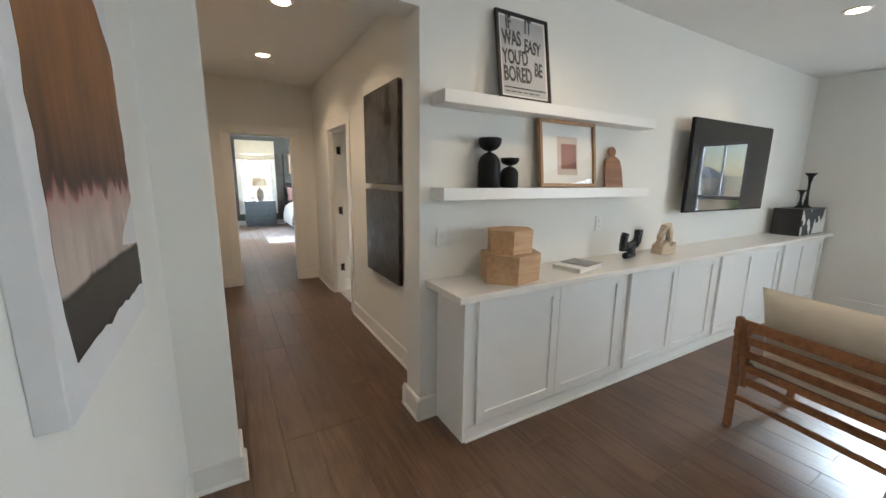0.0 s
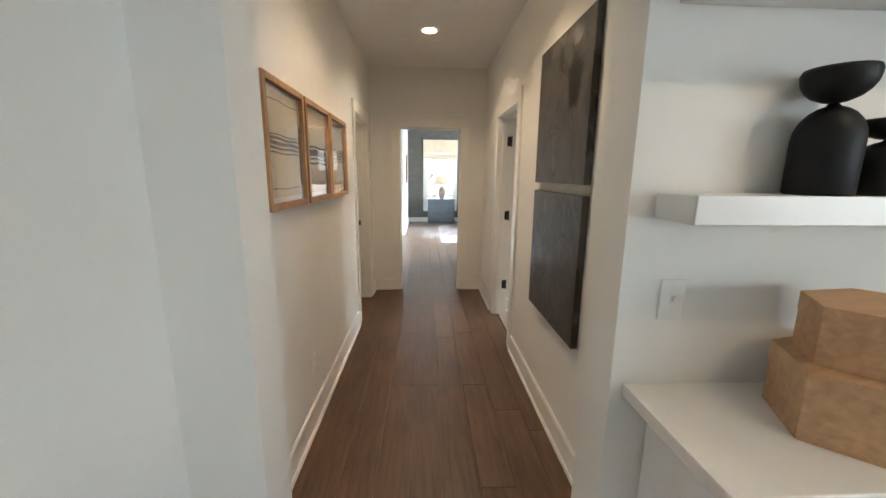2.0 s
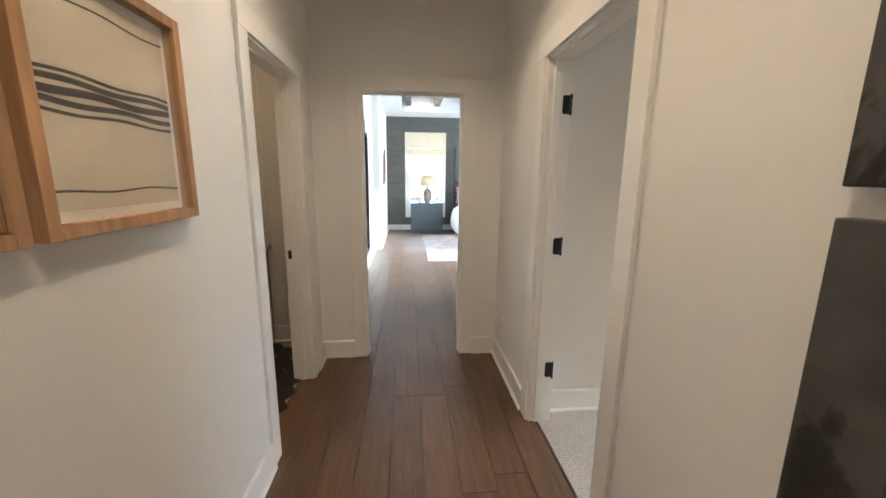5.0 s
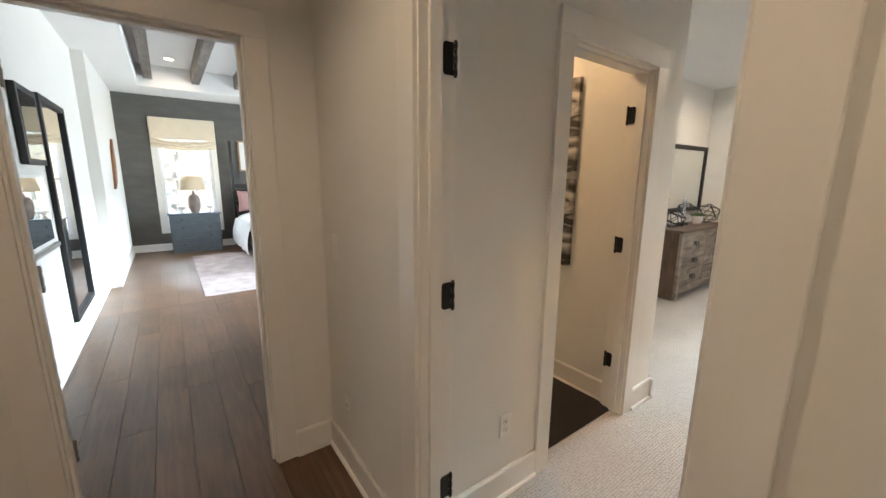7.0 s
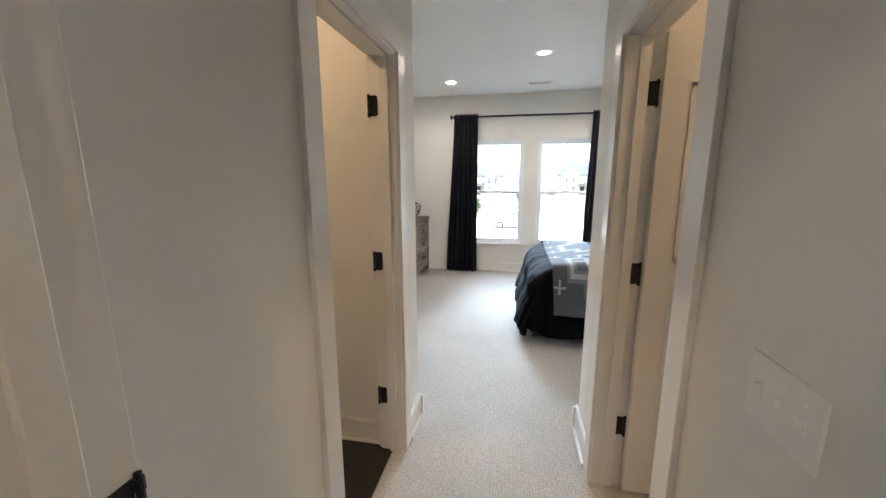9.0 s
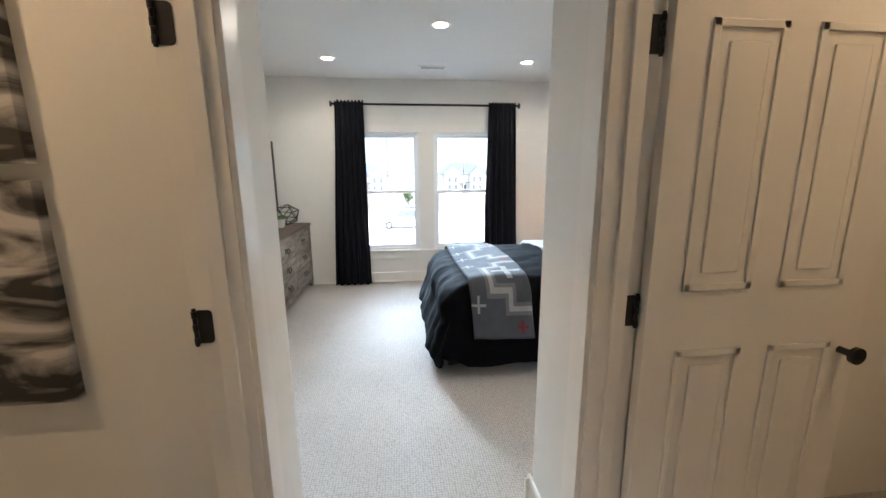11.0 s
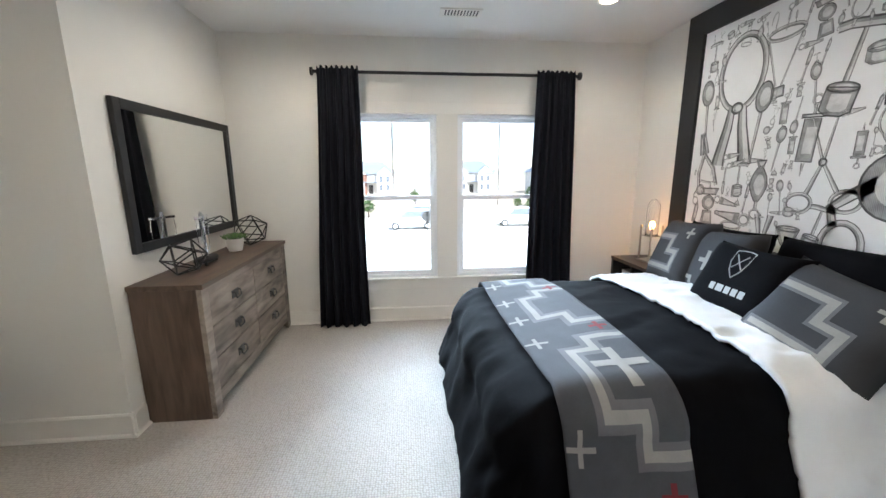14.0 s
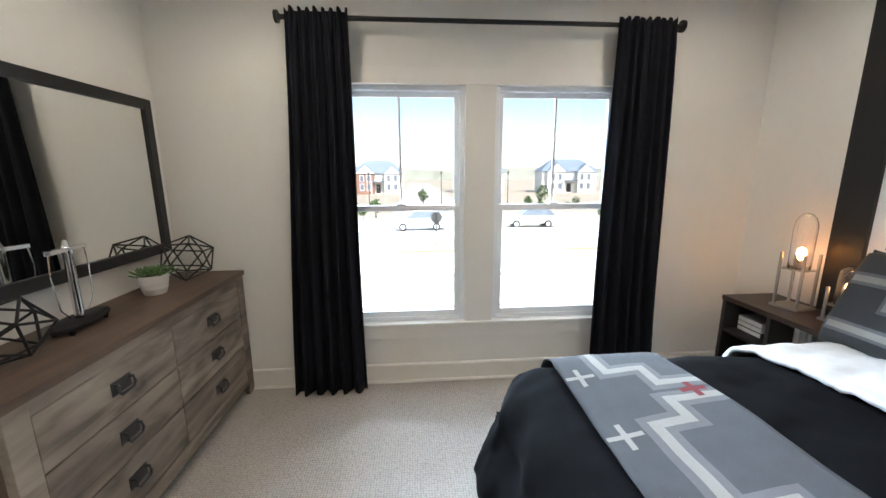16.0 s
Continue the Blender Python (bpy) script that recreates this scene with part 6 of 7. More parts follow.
wire_ball(6.04, 6.60, DZ, 0.13, 0, "black wire polyhedron ornament on the dresser")
wire_ball(7.07, 6.60, DZ, 0.155, 50, "black wire polyhedron ornament beside a plant")
pp = thing("potted_succulent", (6.79, 6.62, DZ), "green succulent in a small white ribbed pot", "potted plant")
bm = bmesh.new()
lathe(bm, [(0.048, 0), (0.05, 0.004), (0.058, 0.03), (0.0605, 0.034), (0.059, 0.04), (0.064, 0.06), (0.066, 0.064), (0.0645, 0.07), (0.068, 0.098), (0.07, 0.105), (0.063, 0.105), (0.06, 0.09)])
part("pot", bm, mat("white_glaze", (0.72, 0.70, 0.68), 0.35, vary=0.05, scale=20), pp, "white glazed pot", True)
bm = bmesh.new()
cyl(bm, (0, 0, 0.07), (0, 0, 0.095), 0.06)
part("soil", bm, mat("soil", (0.03, 0.02, 0.014), 0.95), pp)
LEAF = mat("succulent_leaf", (0.10, 0.19, 0.06), 0.5, vary=0.3, scale=20, each=0.3)
rl = random.Random(4)
for k in range(46):
    a, tl, ln = k * 2.4, 0.25 + 0.9 * (k / 46), 0.035 + 0.035 * (k / 46)
    bm = bmesh.new()
    lathe(bm, [(0.002, 0), (0.007, ln * 0.3), (0.011, ln * 0.65), (0.007, ln * 0.9), (0.001, ln)], seg=7)
    bmesh.ops.scale(bm, vec=(1, 0.5, 1), verts=bm.verts[:])
    rr_ = 0.008 + 0.05 * (k / 46)
    m = pose(rr_ * math.cos(a), rr_ * math.sin(a), 0.095 + 0.015 * (1 - k / 46)) @ pose(0, 0, 0, 0, 0, math.degrees(a) + 90) @ pose(0, 0, 0, math.degrees(tl), 0, 0)
    bmesh.ops.transform(bm, matrix=m, verts=bm.verts[:])
    part("leaf", bm, LEAF, pp, "", True)

CHROME = mat("chrome", (0.75, 0.76, 0.78), 0.12, 1.0, vary=0.05)
sc_ = thing("balance_scale", (6.35, 6.63, DZ), "chrome balance scale ornament on an oval black base", "ornament", rz=8)
bm = bmesh.new()
lathe(bm, [(0.10, 0.022), (0.104, 0.026), (0.104, 0.034), (0.098, 0.040), (0.01, 0.041)], seg=40)
bmesh.ops.scale(bm, vec=(1.45, 0.62, 1), verts=bm.verts[:])
part("base", bm, MATTBLACK, sc_, "oval black base", True)
for x in (-0.1, 0.1):
    for y in (-0.03, 0.03):
        bm = bmesh.new()
        cyl(bm, (x, y, 0), (x, y, 0.024), 0.008, 0.010, 10)
        part("foot", bm, MATTBLACK, sc_)
bm = bmesh.new()
lathe(bm, [(0.016, 0.04), (0.018, 0.05), (0.017, 0.06), (0.017, 0.31), (0.022, 0.322), (0.016, 0.335), (0.008, 0.365)], seg=18)
part("column", bm, CHROME, sc_, "chrome column", True)
part("beam", boxes((-0.10, -0.012, 0.318, 0.10, 0.012, 0.336), bevel=0.003), CHROME, sc_, "chrome beam")
for s in (-1, 1):
    bm = bmesh.new()
    tube(bm, [(0.095 * s, 0, 0.325), (0.105 * s, 0, 0.24), (0.09 * s, 0, 0.10), (0.05 * s, 0, 0.055)], 0.0026, 6)
    part("hanger", bm, CHROME, sc_, "thin wire hanger")


# ---- nightstands and lamps
def nightstand(x0, x1, y1, h, open_shelf, label):
    ob = thing("nightstand", (x0, AY + 0.005, 0), label, "nightstand", "nightstands")
    w, d = x1 - x0, y1 - AY - 0.005
    part("top", boxes((0, 0, h - 0.03, w, d, h), bevel=0.003), NIGHTTOP, ob, "dark brown top")
    if open_shelf:
        for q in ((0, 0.025), (w - 0.025, w), (w * 0.5 - 0.012, w * 0.5 + 0.012)):
            part("side", boxes((q[0], 0.01, 0.0, q[1], d - 0.01, h - 0.03)), BLACKWOOD, ob)
        for z in (0.06, h - 0.24):
            part("shelf", boxes((0.025, 0.01, z, w * 0.5 - 0.012, d - 0.015, z + 0.02)), BLACKWOOD, ob)
            part("shelf", boxes((w * 0.5 + 0.012, 0.01, z, w - 0.025, d - 0.015, z + 0.02)), BLACKWOOD, ob)
        part("back", boxes((0.025, 0.0, 0.06, w - 0.025, 0.01, h - 0.03)), BLACKWOOD, ob)
    else:
        part("drawer_box", boxes((0.0, 0.01, h - 0.22, w, d - 0.005, h - 0.03), bevel=0.003), BLACKWOOD, ob)
        for x in (0.0, w - 0.025):
            for y in (0.01, d - 0.03):
                part("leg", boxes((x, y, 0, x + 0.025, y + 0.025, h - 0.22), bevel=0.002), BLACK, ob)
            part("foot_rail", boxes((x, 0.035, 0.0, x + 0.025, d - 0.03, 0.025)), BLACK, ob)
        part("foot_rail", boxes((0.025, d - 0.03, 0.0, w - 0.025, d - 0.005, 0.025)), BLACK, ob)
    return ob


NZ = 0.69
nightstand(6.32, 6.97, 3.25, NZ, True, "black nightstand with open shelves and a brown top")
nightstand(4.10, 4.70, 3.27, NZ, False, "black nightstand on an open metal frame")
rb_ = random.Random(9)
x = 6.66
for k in range(5):
    t = rb_.uniform(0.022, 0.04)
    b_ = thing("book", (x, AY + 0.05, NZ - 0.22), "book standing on the nightstand shelf", "book", "nightstand books")
    part("cover", boxes((0, 0, 0, t, 0.15, 0.16 + 0.02 * rb_.random()), bevel=0.002), mat("book_cloth", rb_.choice(((0.55, 0.52, 0.46), (0.35, 0.36, 0.36), (0.6, 0.58, 0.55))), 0.7), b_)
    part("page_block", boxes((0.003, 0.006, 0.003, t - 0.003, 0.152, 0.155)), PAPER, b_)
    x -= t + 0.002
for k in range(3):
    b_ = thing("book", (6.76, AY + 0.07, NZ - 0.22 + k * 0.032), "book lying in a pile on the nightstand shelf", "book", "nightstand books")
    part("cover", boxes((0, 0, 0, 0.17, 0.20, 0.03), bevel=0.002), mat("book_cloth", ((0.03, 0.03, 0.035), (0.5, 0.46, 0.4), (0.4, 0.38, 0.35))[k], 0.7), b_)
    part("page_block", boxes((0.004, 0.004, 0.003, 0.166, 0.202, 0.027)), PAPER, b_)

NICKEL = mat("brushed_nickel", (0.42, 0.40, 0.37), 0.32, 0.9, vary=0.1)
FILAMENT = emitter("filament", (1.0, 0.38, 0.08), 26)
BULB = glass("bulb_glass", (1.0, 0.93, 0.82))


def cloche_lamp(x, y, z, legs, gh, gr, rz):
    la = thing("cloche_lamp", (x, y, z), "metal-legged table lamp with a clear glass cloche, lit", "table lamp", "bedside lamps", rz)
    part("base_plate", boxes((-gr * 1.25, -gr * 1.25, 0, gr * 1.25, gr * 1.25, 0.014), bevel=0.002), NICKEL, la)
    for sx_ in (-1, 1):
        for sy_ in (-1, 1):
            part("leg", boxes((sx_ * gr * 0.98 - 0.006, sy_ * gr * 0.98 - 0.006, 0.014, sx_ * gr * 0.98 + 0.006, sy_ * gr * 0.98 + 0.006, legs + 0.09), bevel=0.001), NICKEL, la)
    part("collar", boxes((-gr * 0.98, -gr * 0.98, legs - 0.008, gr * 0.98, gr * 0.98, legs), bevel=0.001), NICKEL, la)
    bm = bmesh.new()
    lathe(bm, [(gr * 0.88, legs)] + [(gr * 0.88, legs + gh * 0.75)] + [(gr * 0.88 * math.cos(t), legs + gh * 0.75 + gh * 0.25 * math.sin(t)) for t in (0.4, 0.8, 1.15, 1.4)] + [(0.004, legs + gh)], seg=28)
    g = part("glass_cloche", bm, GLASS, la, "clear glass cloche", True)
    m_ = g.modifiers.new("thick", "SOLIDIFY")
    m_.thickness = 0.002
    g.visible_shadow = False
    bm = bmesh.new()
    cyl(bm, (0, 0, legs), (0, 0, legs + 0.045), 0.014, seg=16)
    part("socket", bm, NICKEL, la)
    bm = bmesh.new()
    lathe(bm, [(0.010, legs + 0.045), (0.022, legs + 0.075), (0.026, legs + 0.095), (0.02, legs + 0.115), (0.004, legs + 0.128)], seg=18)
    b_ = part("bulb", bm, BULB, la, "clear filament bulb", True)
    b_.visible_shadow = False
    bm = bmesh.new()
    for k in range(4):
        a = k * math.pi / 2
        cyl(bm, (0.006 * math.cos(a), 0.006 * math.sin(a), legs + 0.06), (0.012 * math.cos(a), 0.012 * math.sin(a), legs + 0.112), 0.0022, seg=6)
    part("filament", bm, FILAMENT, la, "glowing filament")
    l = new("bulb_light", bpy.data.lights.new("bulb_light", "POINT"))
    l.data.energy, l.data.color, l.data.shadow_soft_size = 0.42, (1.0, 0.46, 0.16), 0.02
    l.location = (x, y, z + legs + 0.09)


cloche_lamp(6.71, 3.04, NZ, 0.235, 0.32, 0.06, 10)
cloche_lamp(6.47, 3.0, NZ, 0.095, 0.21, 0.06, 10)
cloche_lamp(4.45, 3.02, NZ, 0.095, 0.21, 0.055, 0)

# ---- ceiling vent
vt = thing("ceiling_vent", (6.72, 4.76, CB), "white louvred air vent in the ceiling", "vent")
part("frame", boxes((-0.075, -0.16, -0.008, 0.075, -0.135, 0), (-0.075, 0.135, -0.008, 0.075, 0.16, 0), (-0.075, -0.135, -0.008, -0.055, 0.135, 0), (0.055, -0.135, -0.008, 0.075, 0.135, 0)), TRIM, vt)
# Dark sheet under the ceiling paints the shade of the duct behind.
part("backing", boxes((-0.055, -0.135, -0.002, 0.055, 0.135, -0.0005)), mat("duct_shade", (0.12, 0.12, 0.12), 0.8), vt)
for k in range(11):
    y = -0.122 + k * 0.0244
    part("slat", boxes((-0.055, y, -0.007, 0.055, y + 0.012, -0.003)), TRIM, vt)

# ---- nook: dark chest of drawers and an ottoman
cd = thing("chest_of_drawers", (0, 0, 0), "low black wooden chest with three wide drawers", "chest of drawers")
part("body", boxes((4.68, 7.50, 0.06, 5.63, 7.955, 0.68), bevel=0.003), BLACKWOOD, cd)
part("top", boxes((4.66, 7.478, 0.68, 5.64, 7.96, 0.71), bevel=0.003), BLACKWOOD, cd)
part("plinth", boxes((4.70, 7.52, 0.0, 5.61, 7.95, 0.06)), BLACKWOOD, cd)
for k in range(3):
    part("drawer", boxes((4.695, 7.482, 0.08 + k * 0.2, 5.615, 7.50, 0.272 + k * 0.2), bevel=0.004), BLACKWOOD, cd)
ot = thing("bench_seat", (0, 0, 0), "small dark blue-grey upholstered bench", "bench")
bm = bmesh.new()
cushion(bm, 0.50, 0.50, 0.12, pose(4.26, 6.88, 0.40), 0.1)
part("seat", bm, mat("slate_fabric", (0.06, 0.075, 0.10), 0.9, vary=0.1), ot, "", True)
for x in (4.06, 4.46):
    for y in (6.68, 7.08):
        part("leg", boxes((x - 0.02, y - 0.02, 0, x + 0.02, y + 0.02, 0.36)), BLACKWOOD, ot)

# ================================================================ main bedroom beyond the hall
GREYWALL = mat("grey_grasscloth", (0.115, 0.108, 0.098), 0.8, vary=0.18, scale=3, bump=0.2, bscale=90, stretch=(1, 1, 3))
MW0, MW1, MWZ0, MWZ1 = 0.90, 1.76, 0.42, 2.42
wall("wall_main_end", "y", MY, MY + 0.15, ML - 0.12, MR + 0.12, 0, 3.3, [(MW0, MW1, MWZ0, MWZ1)], GREYWALL, "charcoal grey textured feature wall")
gw = bpy.data.objects["wall_main_end"]
for x in (0.62, 2.05, 2.62, 3.19, 3.76, 4.33):
    part("batten", boxes((x - 0.012, MY - 0.008, 0.14, x + 0.012, MY, CM)), GREYWALL, gw)
mw = tagged(new("window_4"), "white framed window behind a roman shade", "window", kind="structure")
for q in ((MW0, MWZ0, MW0 + 0.05, MWZ1), (MW1 - 0.05, MWZ0, MW1, MWZ1), (MW0 + 0.05, MWZ0, MW1 - 0.05, MWZ0 + 0.05), (MW0 + 0.05, MWZ1 - 0.05, MW1 - 0.05, MWZ1), (MW0 + 0.05, 1.36, MW1 - 0.05, 1.41)):
    part("frame_bar", boxes((q[0], MY + 0.03, q[1], q[2], MY + 0.09, q[3]), bevel=0.003), VINYL, mw)
part("pane", boxes((MW0 + 0.05, MY + 0.055, MWZ0 + 0.05, MW1 - 0.05, MY + 0.06, MWZ1 - 0.05)), GLASS, mw, "clear glass pane").visible_shadow = False
for q in ((MW0 - 0.10, MWZ0 - 0.08, MW0, MWZ1), (MW1, MWZ0 - 0.08, MW1 + 0.10, MWZ1)):
    part("casing", boxes((q[0], MY - 0.02, q[1], q[2], MY, q[3]), bevel=0.002), TRIM, mw)
part("head_casing", boxes((MW0 - 0.10, MY - 0.021, MWZ1, MW1 + 0.10, MY, MWZ1 + 0.1), bevel=0.002), TRIM, mw)
part("apron", boxes((MW0, MY - 0.02, MWZ0 - 0.08, MW1, MY, MWZ0), bevel=0.002), TRIM, mw)
SHADE = mat("cream_shade_linen", (0.72, 0.62, 0.47), 0.9, vary=0.05, bump=0.2, bscale=200)
rs_ = thing("roman_shade", (0, 0, 0), "cream linen roman shade drawn half up", "blind")
part("head_panel", boxes((MW0 - 0.09, MY - 0.06, 2.13, MW1 + 0.09, MY - 0.022, 2.52), bevel=0.004), SHADE, rs_)
for k in range(3):
    bm = bmesh.new()

    def sag(u, v):
        x = MW0 - 0.085 + (MW1 - MW0 + 0.17) * u
        z = 2.15 - k * 0.05 - 0.055 * math.sin(math.pi * u) - 0.07 * v
        return Vector((x, MY - 0.04 - 0.02 * math.sin(math.pi * v) - 0.006 * k, z))
    grid(bm, 24, 6, sag)
    part("fold", bm, SHADE, rs_, "", True)
MBEAM = wood("grey_beam_wood", (0.10, 0.085, 0.075), (0.22, 0.19, 0.165), 0.7, axis=1, each=0.1)
for x in (0.90, 1.56, 2.22, 2.88, 3.54):
    solid("ceiling_beam", boxes((x - 0.06, 8.9, CM + 0.12, x + 0.06, 12.75, CM + 0.349), bevel=0.006), MBEAM, "weathered grey wooden beam across the tray ceiling", "beam", "ceiling beams")
# dresser, lamp and bowls in front of the window
BLUEG = mat("slate_paint", (0.095, 0.115, 0.13), 0.45, vary=0.2, scale=9, stretch=(1, 1, 3))
ds = thing("slate_dresser", (1.35, 13.12, 0), "slate blue-grey dresser with four drawers", "dresser")
part("body", boxes((-0.41, 0.02, 0.06, 0.41, 0.40, 0.72), bevel=0.004), BLUEG, ds)
part("top", boxes((-0.43, 0.0, 0.72, 0.43, 0.41, 0.745), bevel=0.003), BLUEG, ds)
part("plinth", boxes((-0.40, 0.03, 0.0, 0.40, 0.40, 0.06)), BLUEG, ds)
for k in range(4):
    dw = part("drawer", boxes((-0.39, 0.0, 0.085 + k * 0.158, 0.39, 0.02, 0.232 + k * 0.158), bevel=0.004), BLUEG, ds)
    for x in (-0.22, 0.22):
        bm = bmesh.new()
        cyl(bm, (x, 0.0, 0.158 + k * 0.158), (x, -0.022, 0.158 + k * 0.158), 0.012, seg=12)
        part("knob", bm, BLACK, dw, "black knob")
ml = thing("table_lamp", (1.37, 13.32, 0.745), "mottled ceramic table lamp with a cream drum shade", "table lamp")
bm = bmesh.new()
lathe(bm, [(0.06, 0), (0.065, 0.01), (0.095, 0.08), (0.105, 0.18), (0.10, 0.27), (0.07, 0.34), (0.025, 0.36), (0.02, 0.42)])
part("base", bm, mat("mottled_ceramic", (0.26, 0.20, 0.17), 0.4, vary=0.35, scale=10), ml, "mottled brown ceramic base", True)
bm = bmesh.new()
lathe(bm, [(0.20, 0.44), (0.205, 0.445), (0.19, 0.70), (0.185, 0.70), (0.198, 0.446)])
part("shade", bm, mat("lamp_shade_linen", (0.75, 0.60, 0.42), 0.9, vary=0.04), ml, "cream drum shade", True)
for x, r in ((1.17, 0.10), (1.62, 0.07)):
    bw = thing("footed_bowl", (x, 13.30, 0.745), "small footed cream bowl on the dresser", "bowl", "dresser bowls")
    bm = bmesh.new()
    lathe(bm, [(r * 0.5, 0), (r * 0.45, 0.01), (r * 0.2, 0.04), (r * 0.3, 0.07), (r * 0.8, 0.10), (r, 0.14), (r * 0.93, 0.14), (r * 0.6, 0.105)])
    part("bowl", bm, PAPER, bw, "", True)
# four-poster bed
mb = thing("poster_bed", (0, 0, 0), "black four-poster bed with white bedding", "bed")
for x in (2.08, 3.85):
    for y in (11.45, 13.45):
        part("post", boxes((x - 0.025, y - 0.025, 0, x + 0.025, y + 0.025, 2.15), bevel=0.004), BLACKWOOD, mb)
part("foot_rail", boxes((2.105, 11.43, 0.25, 3.825, 11.47, 0.40)), BLACKWOOD, mb)
for k in range(4):
    part("head_slat", boxes((2.105, 13.43, 0.85 + k * 0.12, 3.825, 13.465, 0.93 + k * 0.12), bevel=0.003), BLACKWOOD, mb)
part("side_rail", boxes((2.06, 11.475, 0.25, 2.10, 13.425, 0.40)), BLACKWOOD, mb)
bm = bmesh.new()
cushion(bm, 1.85, 1.95, 0.42, pose(2.97, 12.45, 0.56), 0.05, 24)
part("duvet", bm, SHEET, mb, "white puffy duvet", True)
bm = bmesh.new()


def hang(u, v):
    return Vector((2.06 - 0.08 * math.sin(v * 2.2) - 0.02 * math.sin(u * 22), 11.6 + 1.7 * u, 0.62 - 0.5 * v))


grid(bm, 40, 8, hang)
part("duvet_side", bm, SHEET, mb, "", True)
PINK = mat("dusty_pink", (0.45, 0.26, 0.25), 0.9, vary=0.08)
for x, mt_, lb in ((2.35, PINK, "dusty pink pillow against the headboard"), (2.75, SHEET, "white pillow against the headboard"), (3.4, SHEET, "white pillow against the headboard")):
    pl = pillow(0.5, 0.44, 0.18, pose(x, 13.2, 0.95, 0, 0, 0) @ pose(0, 0, 0, 72, 0, 0), mt_, lb)
bn = thing("upholstered_bench", (0, 0, 0), "cream upholstered bench at the foot of the bed", "bench")
part("seat", boxes((2.05, 10.85, 0.32, 3.55, 11.33, 0.52), bevel=0.03), LINEN, bn)
part("arm", boxes((2.05, 10.85, 0.52, 2.17, 11.33, 0.70), bevel=0.03), LINEN, bn)
for x in (2.10, 3.50):
    for y in (10.9, 11.28):
        part("leg", boxes((x - 0.022, y - 0.022, 0, x + 0.022, y + 0.022, 0.32)), BLACKWOOD, bn)
rug = solid("area_rug", boxes((1.21, 9.75, 0.0, 4.4, 12.64, 0.008), bevel=0.002), mat("faded_pink_rug", (0.36, 0.29, 0.28), 0.95, vary=0.35, scale=5, bump=0.4, bscale=120), "faded pink-grey patterned rug on the boards", "rug")
# left wall: leaning mirror, picture and reflective panel
mm = thing("floor_mirror", (ML + 0.002, 9.25, 0.22), "tall black-framed mirror on the wall", "mirror")
w, h = 0.92, 1.85
for q in ((-w / 2, 0, -w / 2 + 0.05, h), (w / 2 - 0.05, 0, w / 2, h)):
    part("frame_side", boxes((0, q[0], q[1], 0.035, q[2], q[3]), bevel=0.003), BLACKPAINT, mm)
for q in ((-w / 2 + 0.05, 0, w / 2 - 0.05, 0.05), (-w / 2 + 0.05, h - 0.05, w / 2 - 0.05, h)):
    part("frame_bar", boxes((0, q[0], q[1], 0.035, q[2], q[3]), bevel=0.003), BLACKPAINT, mm)
part("mirror_glass", boxes((0.008, -w / 2 + 0.05, 0.05, 0.012, w / 2 - 0.05, h - 0.05)), MIRROR, mm, "silvered mirror glass")
sp_ = thing("wall_screen", (ML + 0.002, 8.42, 1.52), "small black-framed picture on the wall", "picture")
part("frame", boxes((0, -0.24, 0, 0.04, 0.24, 0.52), bevel=0.003), BLACKPAINT, sp_)
part("picture", boxes((0.04, -0.20, 0.04, 0.042, 0.20, 0.48)), SCREEN, sp_)
pm = thing("low_mirror", (ML + 0.002, 8.15, 0.95), "wide silver-framed mirror on the wall", "mirror")
part("backing", boxes((0, -0.42, 0, 0.02, 0.42, 0.50)), WHITE, pm)
part("mirror_glass", boxes((0.02, -0.40, 0.03, 0.023, 0.40, 0.48)), MIRROR, pm, "silvered mirror glass")
part("lower_ledge", boxes((0, -0.42, -0.03, 0.05, 0.42, 0.0), bevel=0.004), STEEL, pm)
wa = thing("carved_wall_piece", (0.332, 12.2, 1.25), "long brown carved piece on the wall", "wall art")
bm = bmesh.new()
prism(bm, [(-0.25, 0), (0.1, 0.1), (0.25, 0.4), (0.2, 0.75), (0.0, 0.6), (-0.1, 0.3)], "x", 0, 0.03)
part("panel", bm, TEAK, wa)
fp = thing("framed_botanical", (2.55, MY - 0.009, 1.55), "pale wood framed print above the bed", "framed print", "prints over the bed")
frame_parts(fp, 0.62, 0.62, 0.03, 0.03, FRAMEWOOD, PAPER)
for k in range(2):
    part("printed_figure", boxes((-0.12, -0.0155, 0.2 + k * 0.14, 0.12, -0.0145, 0.26 + k * 0.14)), INK, fp)

# ================================================================ outdoors, seen through the windows
GZ = -3.2
DIRT = mat("pale_dirt", (0.40, 0.35, 0.27), 0.95, vary=0.15, scale=0.15)
structure("ground", boxes((-400, -500, GZ - 0.3, 900, 500, GZ)), DIRT, "pale bare dirt of a new housing plot", "ground")
CONC = mat("concrete_road", (0.50, 0.48, 0.45), 0.9, vary=0.08, scale=0.5)
structure("road", boxes((22, -200, GZ, 33, 200, GZ + 0.02), (33, -2, GZ, 200, 8, GZ + 0.02)), CONC, "pale concrete street with a side road", "road")
structure("pavement", boxes((17.5, -200, GZ, 19.2, 200, GZ + 0.06), (35.2, 8.8, GZ, 36.6, 120, GZ + 0.06), (35.2, -120, GZ, 36.6, -2.8, GZ + 0.06)), mat("pavement_concrete", (0.55, 0.53, 0.50), 0.9, vary=0.08), "pale concrete pavement", "pavement")
